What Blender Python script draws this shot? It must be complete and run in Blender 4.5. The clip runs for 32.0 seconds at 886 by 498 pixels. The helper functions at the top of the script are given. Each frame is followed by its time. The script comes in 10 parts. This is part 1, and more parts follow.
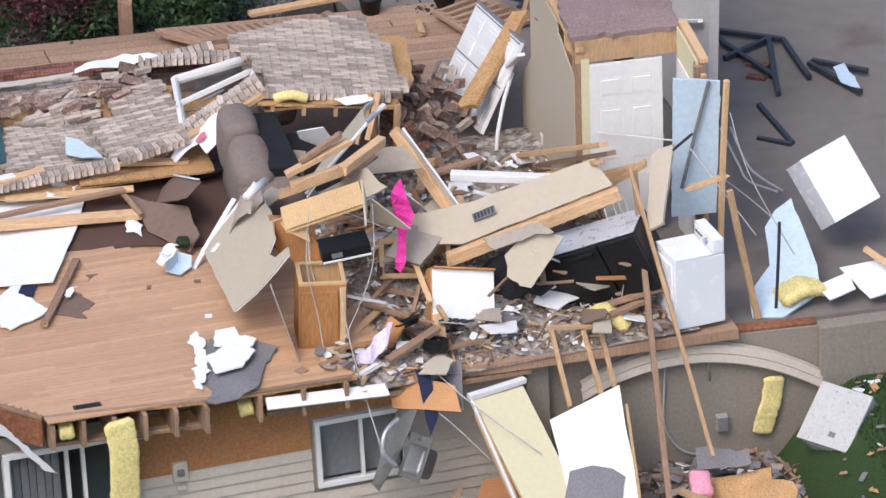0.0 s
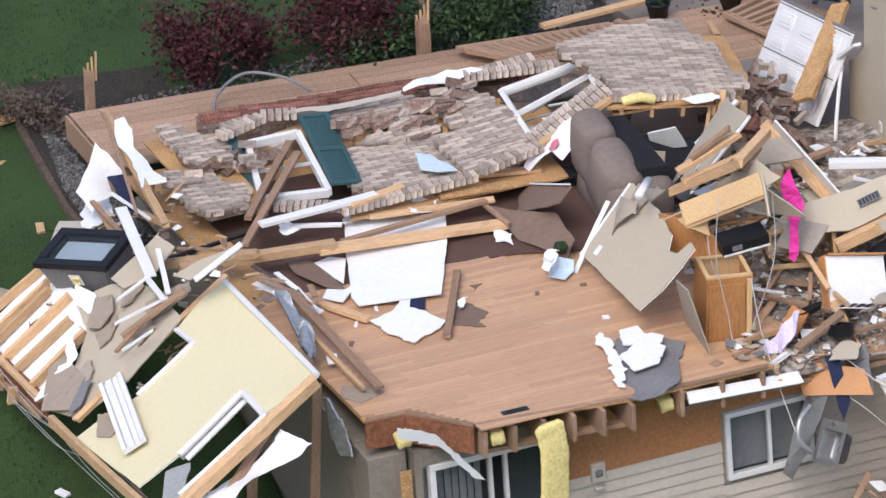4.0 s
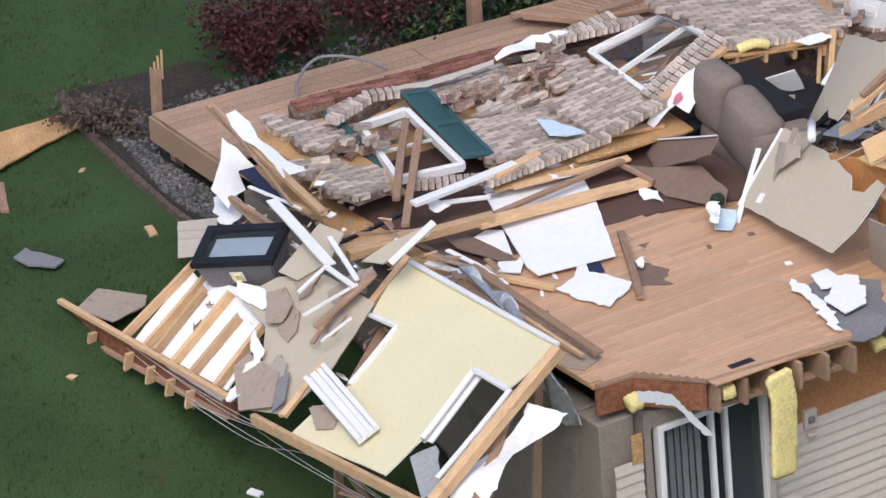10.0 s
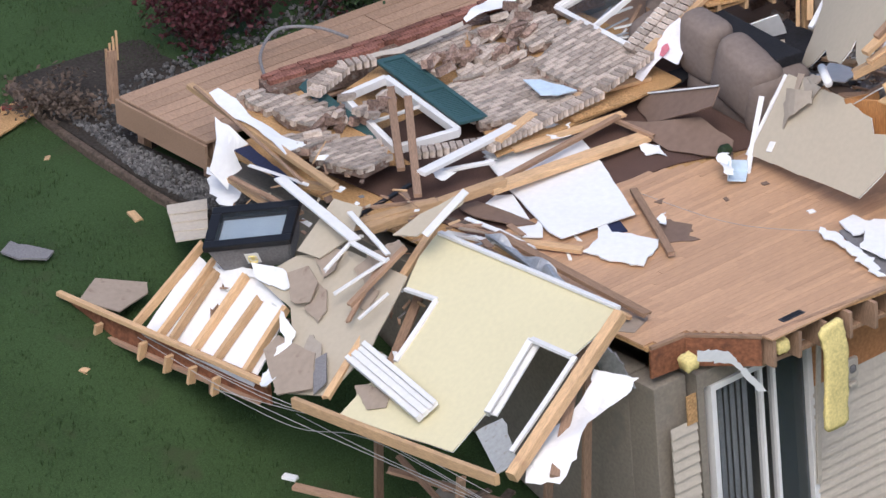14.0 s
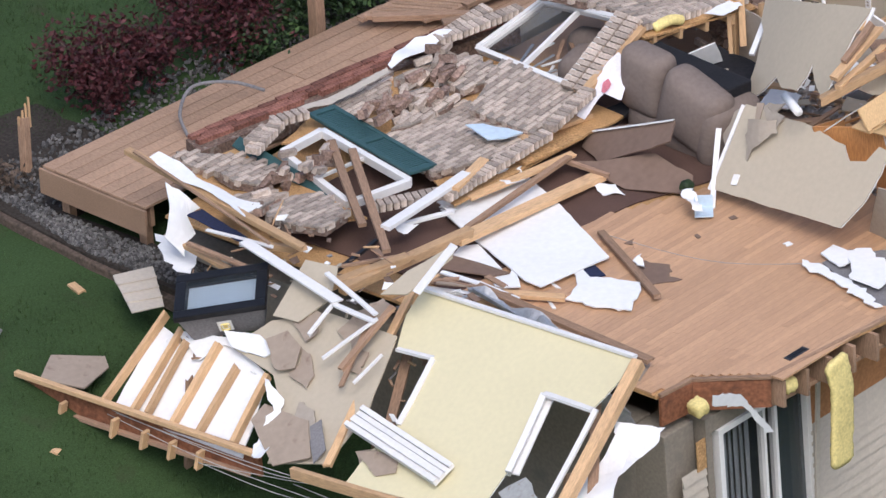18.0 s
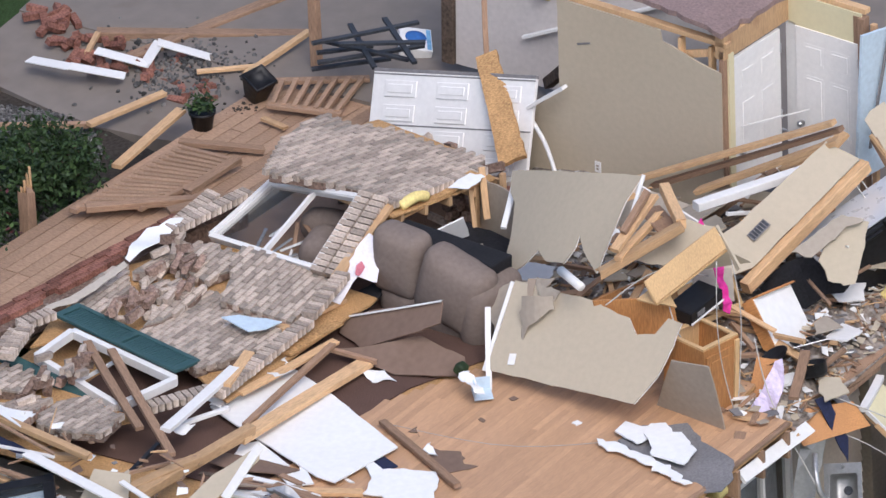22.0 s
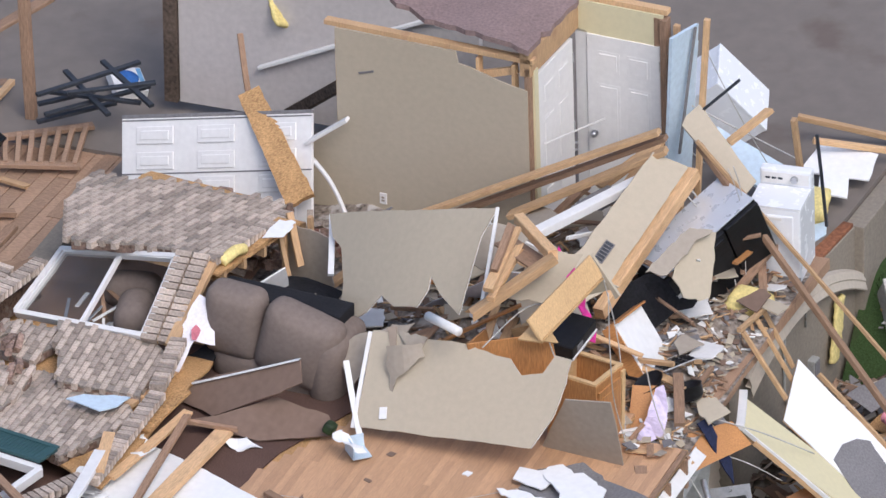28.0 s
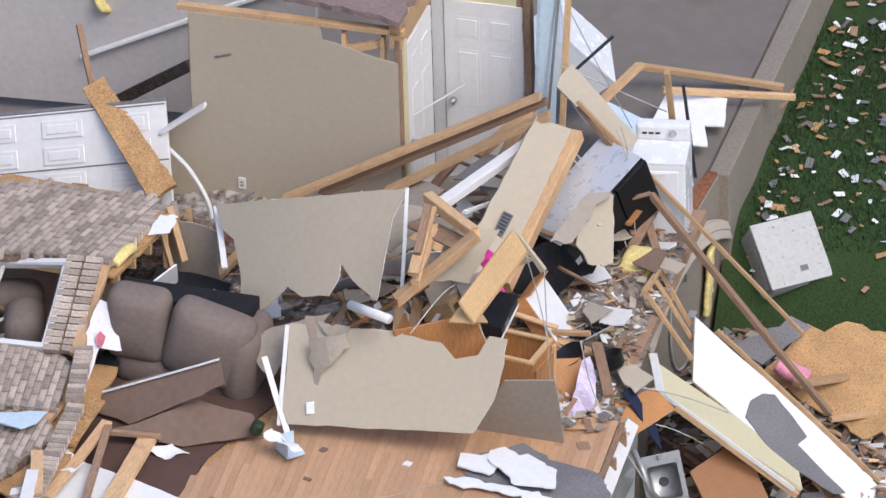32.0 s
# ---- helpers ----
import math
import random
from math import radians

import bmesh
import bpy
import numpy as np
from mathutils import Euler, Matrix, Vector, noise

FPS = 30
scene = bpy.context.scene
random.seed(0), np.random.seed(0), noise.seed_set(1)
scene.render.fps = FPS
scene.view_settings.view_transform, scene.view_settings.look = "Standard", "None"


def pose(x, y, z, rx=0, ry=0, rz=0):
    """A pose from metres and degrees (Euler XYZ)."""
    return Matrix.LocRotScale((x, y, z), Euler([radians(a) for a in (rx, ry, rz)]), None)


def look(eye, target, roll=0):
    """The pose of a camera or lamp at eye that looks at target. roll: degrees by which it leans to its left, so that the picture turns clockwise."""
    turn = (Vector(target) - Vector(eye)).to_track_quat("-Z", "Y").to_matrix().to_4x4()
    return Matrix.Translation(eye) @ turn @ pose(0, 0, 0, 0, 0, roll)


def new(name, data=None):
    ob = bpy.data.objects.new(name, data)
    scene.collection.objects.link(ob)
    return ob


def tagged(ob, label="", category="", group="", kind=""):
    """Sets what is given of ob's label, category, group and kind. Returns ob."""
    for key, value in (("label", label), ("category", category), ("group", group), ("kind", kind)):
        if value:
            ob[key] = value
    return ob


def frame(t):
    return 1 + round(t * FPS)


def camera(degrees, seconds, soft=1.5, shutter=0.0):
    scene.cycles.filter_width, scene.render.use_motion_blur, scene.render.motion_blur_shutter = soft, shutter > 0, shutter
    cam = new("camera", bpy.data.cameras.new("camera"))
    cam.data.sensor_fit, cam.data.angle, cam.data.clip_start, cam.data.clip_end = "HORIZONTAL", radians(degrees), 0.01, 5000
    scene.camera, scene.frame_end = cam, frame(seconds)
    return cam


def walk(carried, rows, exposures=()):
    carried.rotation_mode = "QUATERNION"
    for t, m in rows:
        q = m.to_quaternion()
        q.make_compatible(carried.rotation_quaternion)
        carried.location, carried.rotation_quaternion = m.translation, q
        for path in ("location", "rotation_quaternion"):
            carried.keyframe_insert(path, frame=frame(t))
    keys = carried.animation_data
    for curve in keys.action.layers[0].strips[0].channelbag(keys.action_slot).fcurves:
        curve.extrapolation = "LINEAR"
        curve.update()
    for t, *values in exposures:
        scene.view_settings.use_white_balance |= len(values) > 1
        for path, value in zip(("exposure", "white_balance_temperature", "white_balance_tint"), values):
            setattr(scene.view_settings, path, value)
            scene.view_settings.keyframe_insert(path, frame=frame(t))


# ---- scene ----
cam = camera(4.500, 32.0)
PATH = [
    (0, (-22.997, -87.347, 47.640), (4.4823, 2.0709, -0.0507), -1.51),
    (0.5, (-24.866, -86.981, 47.520), (4.3663, 1.9565, -0.0249), -1.45),
    (1, (-26.706, -86.567, 47.409), (3.9674, 2.0107, 0.1001), -1.50),
    (1.5, (-28.516, -86.105, 47.307), (3.4241, 2.0973, 0.1344), -1.62),
    (2, (-30.292, -85.597, 47.214), (2.8698, 2.1626, 0.0592), -1.68),
    (2.5, (-32.033, -85.046, 47.128), (2.3226, 2.3151, 0.0888), -1.75),
    (3, (-33.738, -84.454, 47.050), (1.7983, 2.4645, 0.0673), -1.87),
    (3.5, (-35.405, -83.822, 46.978), (1.3712, 2.6853, 0.1920), -2.01),
    (4, (-37.033, -83.153, 46.914), (1.0350, 2.8880, 0.2997), -2.01),
    (4.5, (-38.621, -82.447, 46.855), (0.7264, 2.9966, 0.2050), -2.19),
    (6.5, (-44.555, -79.294, 46.674), (0.1770, 3.5265, 0.1476), -2.54),
    (7, (-45.932, -78.431, 46.641), (0.2054, 3.5711, 0.0364), -2.48),
    (7.5, (-47.266, -77.540, 46.612), (0.2094, 3.6220, -0.1198), -2.50),
    (8, (-48.556, -76.623, 46.586), (0.1279, 3.7642, -0.2408), -2.53),
    (8.5, (-49.803, -75.681, 46.565), (0.0914, 3.9787, -0.2321), -2.54),
    (9, (-51.007, -74.715, 46.546), (0.0730, 4.1332, -0.3463), -2.50),
    (9.5, (-52.167, -73.726, 46.530), (0.1794, 4.2745, -0.3821), -2.47),
    (10, (-53.286, -72.715, 46.517), (0.2550, 4.4453, -0.4367), -2.43),
    (10.5, (-54.362, -71.683, 46.506), (0.2821, 4.6720, -0.4919), -2.53),
    (11, (-55.397, -70.632, 46.498), (0.3277, 4.7754, -0.7618), -2.55),
    (11.5, (-56.392, -69.561, 46.492), (0.5431, 4.8748, -0.8665), -2.49),
    (12, (-57.346, -68.471, 46.487), (0.7765, 5.0413, -0.8699), -2.45),
    (12.5, (-58.261, -67.364, 46.484), (0.9242, 5.1796, -1.0504), -2.49),
    (13, (-59.137, -66.240, 46.483), (1.0353, 5.3753, -1.2192), -2.59),
    (13.5, (-59.976, -65.100, 46.483), (1.1685, 5.5625, -1.4041), -2.66),
    (14, (-60.778, -63.944, 46.484), (1.3505, 5.7037, -1.6223), -2.64),
    (14.5, (-61.545, -62.773, 46.486), (1.6333, 5.8951, -1.6618), -2.61),
    (16.5, (-64.275, -57.949, 46.502), (2.7636, 6.5340, -2.2092), -2.77),
    (17, (-64.879, -56.710, 46.508), (3.1160, 6.6462, -2.3562), -2.74),
    (17.5, (-65.453, -55.459, 46.514), (3.4571, 6.8630, -2.3977), -2.88),
    (18, (-65.999, -54.196, 46.521), (3.7844, 7.0291, -2.5380), -2.73),
    (18.5, (-66.518, -52.921, 46.528), (4.2054, 7.2035, -2.5457), -2.74),
    (19, (-67.010, -51.636, 46.535), (4.8401, 7.3692, -2.2595), -2.58),
    (19.5, (-67.478, -50.339, 46.543), (5.5462, 7.4047, -2.0178), -2.41),
    (20, (-67.921, -49.031, 46.552), (6.1740, 7.4066, -1.9221), -2.26),
    (20.5, (-68.341, -47.714, 46.561), (6.7839, 7.2585, -2.0131), -2.30),
    (21, (-68.738, -46.385, 46.570), (7.3019, 7.0421, -2.3020), -2.16),
    (21.5, (-69.113, -45.047, 46.580), (7.7706, 6.8537, -2.6147), -2.08),
    (22, (-69.468, -43.700, 46.590), (8.3112, 6.8258, -2.6288), -2.04),
    (22.5, (-69.803, -42.342, 46.602), (8.8350, 6.6338, -2.8191), -1.95),
    (23, (-70.118, -40.976, 46.614), (9.2918, 6.5111, -3.0257), -1.91),
    (23.5, (-70.414, -39.600, 46.626), (9.8062, 6.4350, -3.0769), -1.88),
    (24, (-70.692, -38.215, 46.640), (10.2794, 6.3300, -3.2026), -1.88),
    (24.5, (-70.952, -36.822, 46.655), (10.7712, 6.1660, -3.3287), -1.80),
    (25, (-71.194, -35.420, 46.671), (11.3061, 6.0263, -3.3387), -1.75),
    (25.5, (-71.418, -34.009, 46.689), (11.7060, 5.9245, -3.5178), -1.80),
    (27.5, (-72.138, -28.286, 46.777), (12.9469, 5.7888, -4.4527), -1.75),
    (28, (-72.272, -26.836, 46.805), (13.2108, 5.8678, -4.6553), -1.76),
    (28.5, (-72.387, -25.379, 46.835), (13.4062, 5.9060, -4.9892), -1.84),
    (29, (-72.483, -23.914, 46.868), (13.7492, 5.5992, -5.2669), -1.81),
    (29.5, (-72.557, -22.443, 46.904), (14.1243, 5.2729, -5.4715), -1.72),
    (30, (-72.610, -20.965, 46.943), (14.4383, 4.9630, -5.7388), -1.72),
    (30.5, (-72.639, -19.481, 46.986), (14.7104, 4.6996, -6.0268), -1.61),
    (31, (-72.644, -17.991, 47.033), (15.0242, 4.4896, -6.2017), -1.62),
    (31.5, (-72.622, -16.495, 47.085), (15.4025, 4.2825, -6.2533), -1.71),
    (32, (-72.573, -14.994, 47.141), (15.7769, 4.0562, -6.3049), -1.70),
]
# the plan is drawn in units of 1.18 m, which makes the room doors 2.06 m high
UNIT = 1.18
walk(cam, [(t, look(Vector(eye) * UNIT, Vector(target) * UNIT, roll)) for t, eye, target, roll in PATH], [(0, 0.47, 5900, 12), (8, 0.39, 5900, 12), (21, 0.34, 5900, 12), (25, 0.28, 5900, 12), (32, 0.29, 5900, 12)])

# ---------- light ----------
world = bpy.data.worlds.new("sky")
scene.world = world
world.use_nodes = True
wn = world.node_tree
sky = wn.nodes.new("ShaderNodeTexSky")
sky.sky_type, sky.sun_disc = "NISHITA", False
sky.sun_elevation, sky.sun_rotation = radians(51), radians(224)
sky.air_density, sky.dust_density, sky.ozone_density = 1.0, 4.0, 1.0
bg = wn.nodes["Background"]
wn.links.new(sky.outputs[0], bg.inputs[0])
bg.inputs[1].default_value = 0.15
sun_data = bpy.data.lights.new("sun", "SUN")
sun_data.energy, sun_data.angle, sun_data.color = 0.9, radians(26), (1.0, 0.96, 0.9)
sun = new("sun", sun_data)
sun.matrix_world = look((-50, -52, 90), (0, 0, 0))

# ---------- materials ----------
def material(name, rgb, rough=0.7, vary=0.15, grain=20.0, stain=1.5, bump=0.2, metal=0.0, spec=0.3, stretch=(1, 1, 1), hue=None, island=0.0, wear=None, coat=0.0):
    """A surface with broad stains and fine grain. stretch draws the grain out along an axis; wear mixes in a second colour in patches."""
    m = bpy.data.materials.new(name)
    m.use_nodes = True
    t = m.node_tree
    n, l = t.nodes, t.links
    b = n["Principled BSDF"]
    b.inputs["Metallic"].default_value = metal
    b.inputs["Specular IOR Level"].default_value = spec
    b.inputs["Coat Weight"].default_value = coat
    co = n.new("ShaderNodeTexCoord")
    mp = n.new("ShaderNodeMapping")
    mp.inputs["Scale"].default_value = stretch
    l.new(co.outputs["Object"], mp.inputs["Vector"])
    fine, broad = n.new("ShaderNodeTexNoise"), n.new("ShaderNodeTexNoise")
    fine.inputs["Scale"].default_value, fine.inputs["Detail"].default_value = grain, 6
    broad.inputs["Scale"].default_value, broad.inputs["Detail"].default_value = stain, 4
    l.new(mp.outputs[0], fine.inputs["Vector"])
    l.new(co.outputs["Object"], broad.inputs["Vector"])
    lo = [c * (1 - 2.2 * vary) for c in rgb]
    hi = [min(1, c * (1 + 1.6 * vary)) for c in rgb]
    mix = n.new("ShaderNodeMix")
    mix.data_type = "RGBA"
    mix.inputs["A"].default_value, mix.inputs["B"].default_value = (*lo, 1), (*hi, 1)
    add = n.new("ShaderNodeMath")
    add.operation = "MULTIPLY_ADD"
    l.new(fine.outputs[0], add.inputs[0])
    add.inputs[1].default_value = 0.65
    sc = n.new("ShaderNodeMath")
    sc.operation = "MULTIPLY"
    sc.inputs[1].default_value = 0.35
    l.new(broad.outputs[0], sc.inputs[0])
    l.new(sc.outputs[0], add.inputs[2])
    ramp = n.new("ShaderNodeMapRange")
    ramp.inputs[1].default_value, ramp.inputs[2].default_value = 0.3, 0.7
    l.new(add.outputs[0], ramp.inputs[0])
    l.new(ramp.outputs[0], mix.inputs["Factor"])
    out = mix.outputs["Result"]
    if wear:
        wm = n.new("ShaderNodeMix")
        wm.data_type = "RGBA"
        wm.inputs["B"].default_value = (*wear[0], 1)
        wr = n.new("ShaderNodeMapRange")
        wr.inputs[1].default_value, wr.inputs[2].default_value = wear[1], wear[1] + 0.13
        wt = n.new("ShaderNodeTexNoise")
        wt.inputs["Scale"].default_value, wt.inputs["Detail"].default_value = wear[2], 8
        l.new(co.outputs["Object"], wt.inputs["Vector"])
        l.new(wt.outputs[0], wr.inputs[0])
        l.new(wr.outputs[0], wm.inputs["Factor"])
        l.new(out, wm.inputs["A"])
        out = wm.outputs["Result"]
    if island:
        oi, hs = n.new("ShaderNodeObjectInfo"), n.new("ShaderNodeHueSaturation")
        gm = n.new("ShaderNodeNewGeometry")
        sm = n.new("ShaderNodeMath")
        sm.operation = "ADD"
        l.new(oi.outputs["Random"], sm.inputs[0])
        l.new(gm.outputs["Random Per Island"], sm.inputs[1])
        fr = n.new("ShaderNodeMath")
        fr.operation = "FRACT"
        l.new(sm.outputs[0], fr.inputs[0])
        mr = n.new("ShaderNodeMapRange")
        mr.inputs[3].default_value, mr.inputs[4].default_value = 1 - island, 1 + island
        l.new(fr.outputs[0], mr.inputs[0])
        l.new(mr.outputs[0], hs.inputs["Value"])
        l.new(out, hs.inputs["Color"])
        out = hs.outputs[0]
    l.new(out, b.inputs["Base Color"])
    rr = n.new("ShaderNodeMapRange")
    rr.inputs[3].default_value, rr.inputs[4].default_value = max(0.02, rough - 0.12), min(1, rough + 0.12)
    l.new(fine.outputs[0], rr.inputs[0])
    l.new(rr.outputs[0], b.inputs["Roughness"])
    if bump:
        bp = n.new("ShaderNodeBump")
        bp.inputs["Strength"].default_value, bp.inputs["Distance"].default_value = bump, 0.01
        l.new(fine.outputs[0], bp.inputs["Height"])
        l.new(bp.outputs[0], b.inputs["Normal"])
    return m


LAWN = material("lawn", (0.042, 0.072, 0.026), 0.95, 0.24, 60, 0.7, 0.6, spec=0.1, wear=((0.045, 0.055, 0.026), 0.6, 2))
GRASS = material("grass_blade", (0.046, 0.08, 0.026), 0.8, 0.3, 30, 3, 0, spec=0.2, island=0.35)
SOIL = material("soil", (0.05, 0.042, 0.035), 0.95, 0.3, 30, 2, 0.6, spec=0.1)
GRAVEL = material("gravel_stone", (0.115, 0.11, 0.105), 0.9, 0.3, 40, 3, 0.2, island=0.6)
CONCRETE = material("concrete", (0.26, 0.225, 0.18), 0.9, 0.09, 30, 1.2, 0.25, spec=0.2, wear=((0.2, 0.18, 0.15), 0.6, 2.5))
WETSLAB = material("damp_concrete_slab", (0.195, 0.168, 0.145), 0.75, 0.07, 5, 0.5, 0.1, spec=0.2, wear=((0.15, 0.12, 0.1), 0.58, 1.2))
DECK = material("deck_board", (0.36, 0.235, 0.155), 0.85, 0.15, 25, 1.5, 0.2, spec=0.2, stretch=(1, 8, 8), island=0.15)
REDWOOD = material("painted_red_trim", (0.2, 0.05, 0.04), 0.8, 0.2, 30, 2, 0.2, island=0.2)
OAKFLOOR = material("oak_floor_strip", (0.53, 0.322, 0.183), 0.45, 0.1, 14, 1, 0.04, spec=0.35, stretch=(1, 10, 10), island=0.12)
PINE = material("pine_lumber", (0.57, 0.37, 0.2), 0.8, 0.14, 14, 3, 0.2, stretch=(8, 8, 1), island=0.22, wear=((0.43, 0.26, 0.145), 0.6, 5))
OLDPINE = material("weathered_lumber", (0.33, 0.21, 0.135), 0.85, 0.18, 14, 3, 0.25, stretch=(8, 8, 1), island=0.2)
OSB = material("osb_sheathing", (0.5, 0.3, 0.135), 0.85, 0.28, 45, 3, 0.3, spec=0.2, stretch=(1, 2.5, 1), wear=((0.33, 0.18, 0.08), 0.56, 38))
OAKCAB = material("oak_cabinet_wood", (0.46, 0.22, 0.08), 0.5, 0.18, 12, 2, 0.08, stretch=(8, 8, 1), island=0.1)
OAKDARK = material("dark_oak_panel", (0.29, 0.13, 0.05), 0.55, 0.1, 10, 2, 0.05, stretch=(1, 8, 8))
CABSIDE = material("cabinet_side_panel", (0.6, 0.4, 0.2), 0.6, 0.1, 12, 2, 0.05, stretch=(8, 8, 1), island=0.1)
BRICK = material("weathered_brick", (0.46, 0.378, 0.31), 0.95, 0.2, 35, 4, 0.4, spec=0.15, island=0.32, wear=((0.66, 0.6, 0.53), 0.54, 12))
BRICKRED = material("red_brick", (0.25, 0.115, 0.085), 0.95, 0.3, 35, 4, 0.4, spec=0.15, island=0.35)
# brown broken brick, its colour darkened to paint chunks that lie in shadow
BRICKDARK = material("shaded_broken_brick", (0.27, 0.185, 0.145), 0.95, 0.3, 35, 4, 0.5, spec=0.15, island=0.35, wear=((0.42, 0.36, 0.31), 0.56, 12))
RIMWOOD = material("damp_rim_board", (0.25, 0.105, 0.055), 0.85, 0.25, 25, 2, 0.2, spec=0.2, wear=((0.14, 0.06, 0.035), 0.56, 7))
FACADE = material("bare_facade_osb", (0.4, 0.19, 0.08), 0.85, 0.14, 30, 1.5, 0.15, spec=0.2)
PRINT = material("faded_red_print", (0.5, 0.16, 0.2), 0.9, 0.2, 60, 20, 0.05)
# mortar tone lowered to paint the shade of the recessed joints
MORTAR = material("mortar", (0.29, 0.25, 0.21), 0.95, 0.2, 40, 4, 0.4, spec=0.1)
BEIGE = material("beige_painted_drywall", (0.47, 0.405, 0.305), 0.75, 0.03, 18, 1, 0.05, spec=0.25)
GREIGE = material("greige_painted_drywall", (0.36, 0.31, 0.25), 0.75, 0.06, 18, 1, 0.05, spec=0.25)
CREAM = material("cream_painted_drywall", (0.66, 0.595, 0.38), 0.75, 0.025, 18, 1, 0.05, spec=0.25)
WHITE = material("white_paint", (0.74, 0.722, 0.695), 0.6, 0.03, 20, 2, 0.04)
PAPER = material("drywall_back_paper", (0.79, 0.785, 0.77), 0.85, 0.03, 15, 2, 0.08, spec=0.2)
TANPAPER = material("tan_drywall_paper", (0.34, 0.272, 0.21), 0.9, 0.06, 15, 3, 0.08, spec=0.2, wear=((0.25, 0.185, 0.14), 0.6, 7))
BROWNPAPER = material("brown_drywall_paper", (0.19, 0.13, 0.098), 0.9, 0.07, 15, 3, 0.1, spec=0.2)
SIDING = material("vinyl_siding", (0.5, 0.44, 0.36), 0.6, 0.06, 25, 1.5, 0.05)
GREEN = material("green_shutter_plastic", (0.04, 0.09, 0.092), 0.5, 0.1, 25, 3, 0.05)
SOFA = material("taupe_microfibre", (0.2, 0.16, 0.137), 0.95, 0.07, 25, 3, 0.05, spec=0.15)
BLACK = material("black_plastic", (0.012, 0.012, 0.014), 0.45, 0.3, 25, 3, 0.03)
# black cloth, also laid in as sheets that paint dark voids round the sofa
BLACKCLOTH = material("black_sheet", (0.015, 0.015, 0.018), 0.9, 0.3, 40, 4, 0.15)
NAVY = material("navy_cloth", (0.02, 0.025, 0.06), 0.9, 0.2, 40, 4, 0.1)
SLATE = material("grey_roof_felt", (0.2, 0.19, 0.19), 0.9, 0.15, 50, 2, 0.2)
LIGHTBLUE = material("pale_blue_foam_board", (0.53, 0.63, 0.71), 0.7, 0.06, 20, 2, 0.03)
APPLIANCE = material("white_enamel", (0.8, 0.81, 0.83), 0.25, 0.008, 12, 2, 0.01, spec=0.5)
STEEL = material("stainless_steel", (0.55, 0.55, 0.56), 0.3, 0.08, 30, 2, 0.02, metal=1.0)
GALV = material("galvanised_duct", (0.46, 0.46, 0.46), 0.4, 0.15, 20, 3, 0.08, metal=0.6)
FOAM = material("yellow_fibreglass", (0.76, 0.63, 0.26), 0.95, 0.12, 40, 5, 0.4, spec=0.1)
PINK = material("pink_foam", (0.75, 0.32, 0.4), 0.9, 0.12, 30, 4, 0.2)
MAGENTA = material("magenta_satin", (0.7, 0.04, 0.3), 0.5, 0.15, 20, 6, 0.05)
CLOTH = material("white_cloth", (0.75, 0.73, 0.76), 0.9, 0.06, 40, 6, 0.1)
LILAC = material("lilac_cloth", (0.66, 0.58, 0.76), 0.9, 0.1, 30, 8, 0.1, wear=((0.4, 0.36, 0.5), 0.62, 14))
ACGREY = material("grey_green_enamel", (0.35, 0.35, 0.33), 0.5, 0.08, 25, 3, 0.05, wear=((0.25, 0.22, 0.18), 0.6, 14))
ACLID = material("dirt_speckled_enamel", (0.46, 0.455, 0.43), 0.5, 0.05, 25, 3, 0.05, wear=((0.1, 0.085, 0.07), 0.63, 30))
SILVER = material("silver_appliance_side", (0.66, 0.67, 0.69), 0.3, 0.015, 12, 2, 0.02, metal=0.4)
SINKSTEEL = material("brushed_sink_steel", (0.27, 0.27, 0.265), 0.38, 0.08, 30, 2, 0.02, metal=0.6)
TAUPE = material("mauve_roof_felt", (0.26, 0.185, 0.17), 0.9, 0.15, 40, 2, 0.2)
IRON = material("dark_painted_steel", (0.05, 0.055, 0.065), 0.5, 0.2, 20, 3, 0.05, metal=0.3)
WIRE = material("pale_cable", (0.5, 0.48, 0.45), 0.6, 0.1, 20, 3, 0)
BARK = material("bark", (0.11, 0.08, 0.06), 0.95, 0.3, 30, 3, 0.4)
EDGING = material("brown_edging_block", (0.17, 0.115, 0.085), 0.95, 0.2, 25, 4, 0.3, spec=0.1)
LEAFRED = material("dark_red_leaf", (0.062, 0.016, 0.018), 0.6, 0.3, 20, 3, 0, island=0.5)
LEAFGREEN = material("dark_green_leaf", (0.03, 0.055, 0.02), 0.6, 0.3, 20, 3, 0, island=0.5)
CARPET = material("brown_carpet", (0.115, 0.07, 0.055), 0.98, 0.2, 90, 2, 0.4, spec=0.1)
def glass_material():
    m = bpy.data.materials.new("window_glass")
    m.use_nodes = True
    b = m.node_tree.nodes["Principled BSDF"]
    b.inputs["Base Color"].default_value = (0.05, 0.06, 0.065, 1)
    b.inputs["Roughness"].default_value = 0.06
    b.inputs["Alpha"].default_value = 0.55
    return m
GLASS = glass_material()
CLEAR = glass_material()
CLEAR.name = "clear_window_glass"
CLEAR.node_tree.nodes["Principled BSDF"].inputs["Alpha"].default_value = 0.16

# ---------- builders ----------
def part(name, bm, mat, parent=None, label=""):
    me = bpy.data.meshes.new(name)
    bm.to_mesh(me)
    bm.free()
    me.materials.append(mat)
    ob = new(name, me)
    if parent is not None:
        ob.parent = parent
    if label:
        ob["label"] = label
    return ob


def mesh_part(name, verts, faces, mat, parent=None, label="", smooth=False):
    me = bpy.data.meshes.new(name)
    me.from_pydata([tuple(v) for v in verts], [], faces)
    me.materials.append(mat)
    if smooth:
        me.polygons.foreach_set("use_smooth", [True] * len(me.polygons))
    ob = new(name, me)
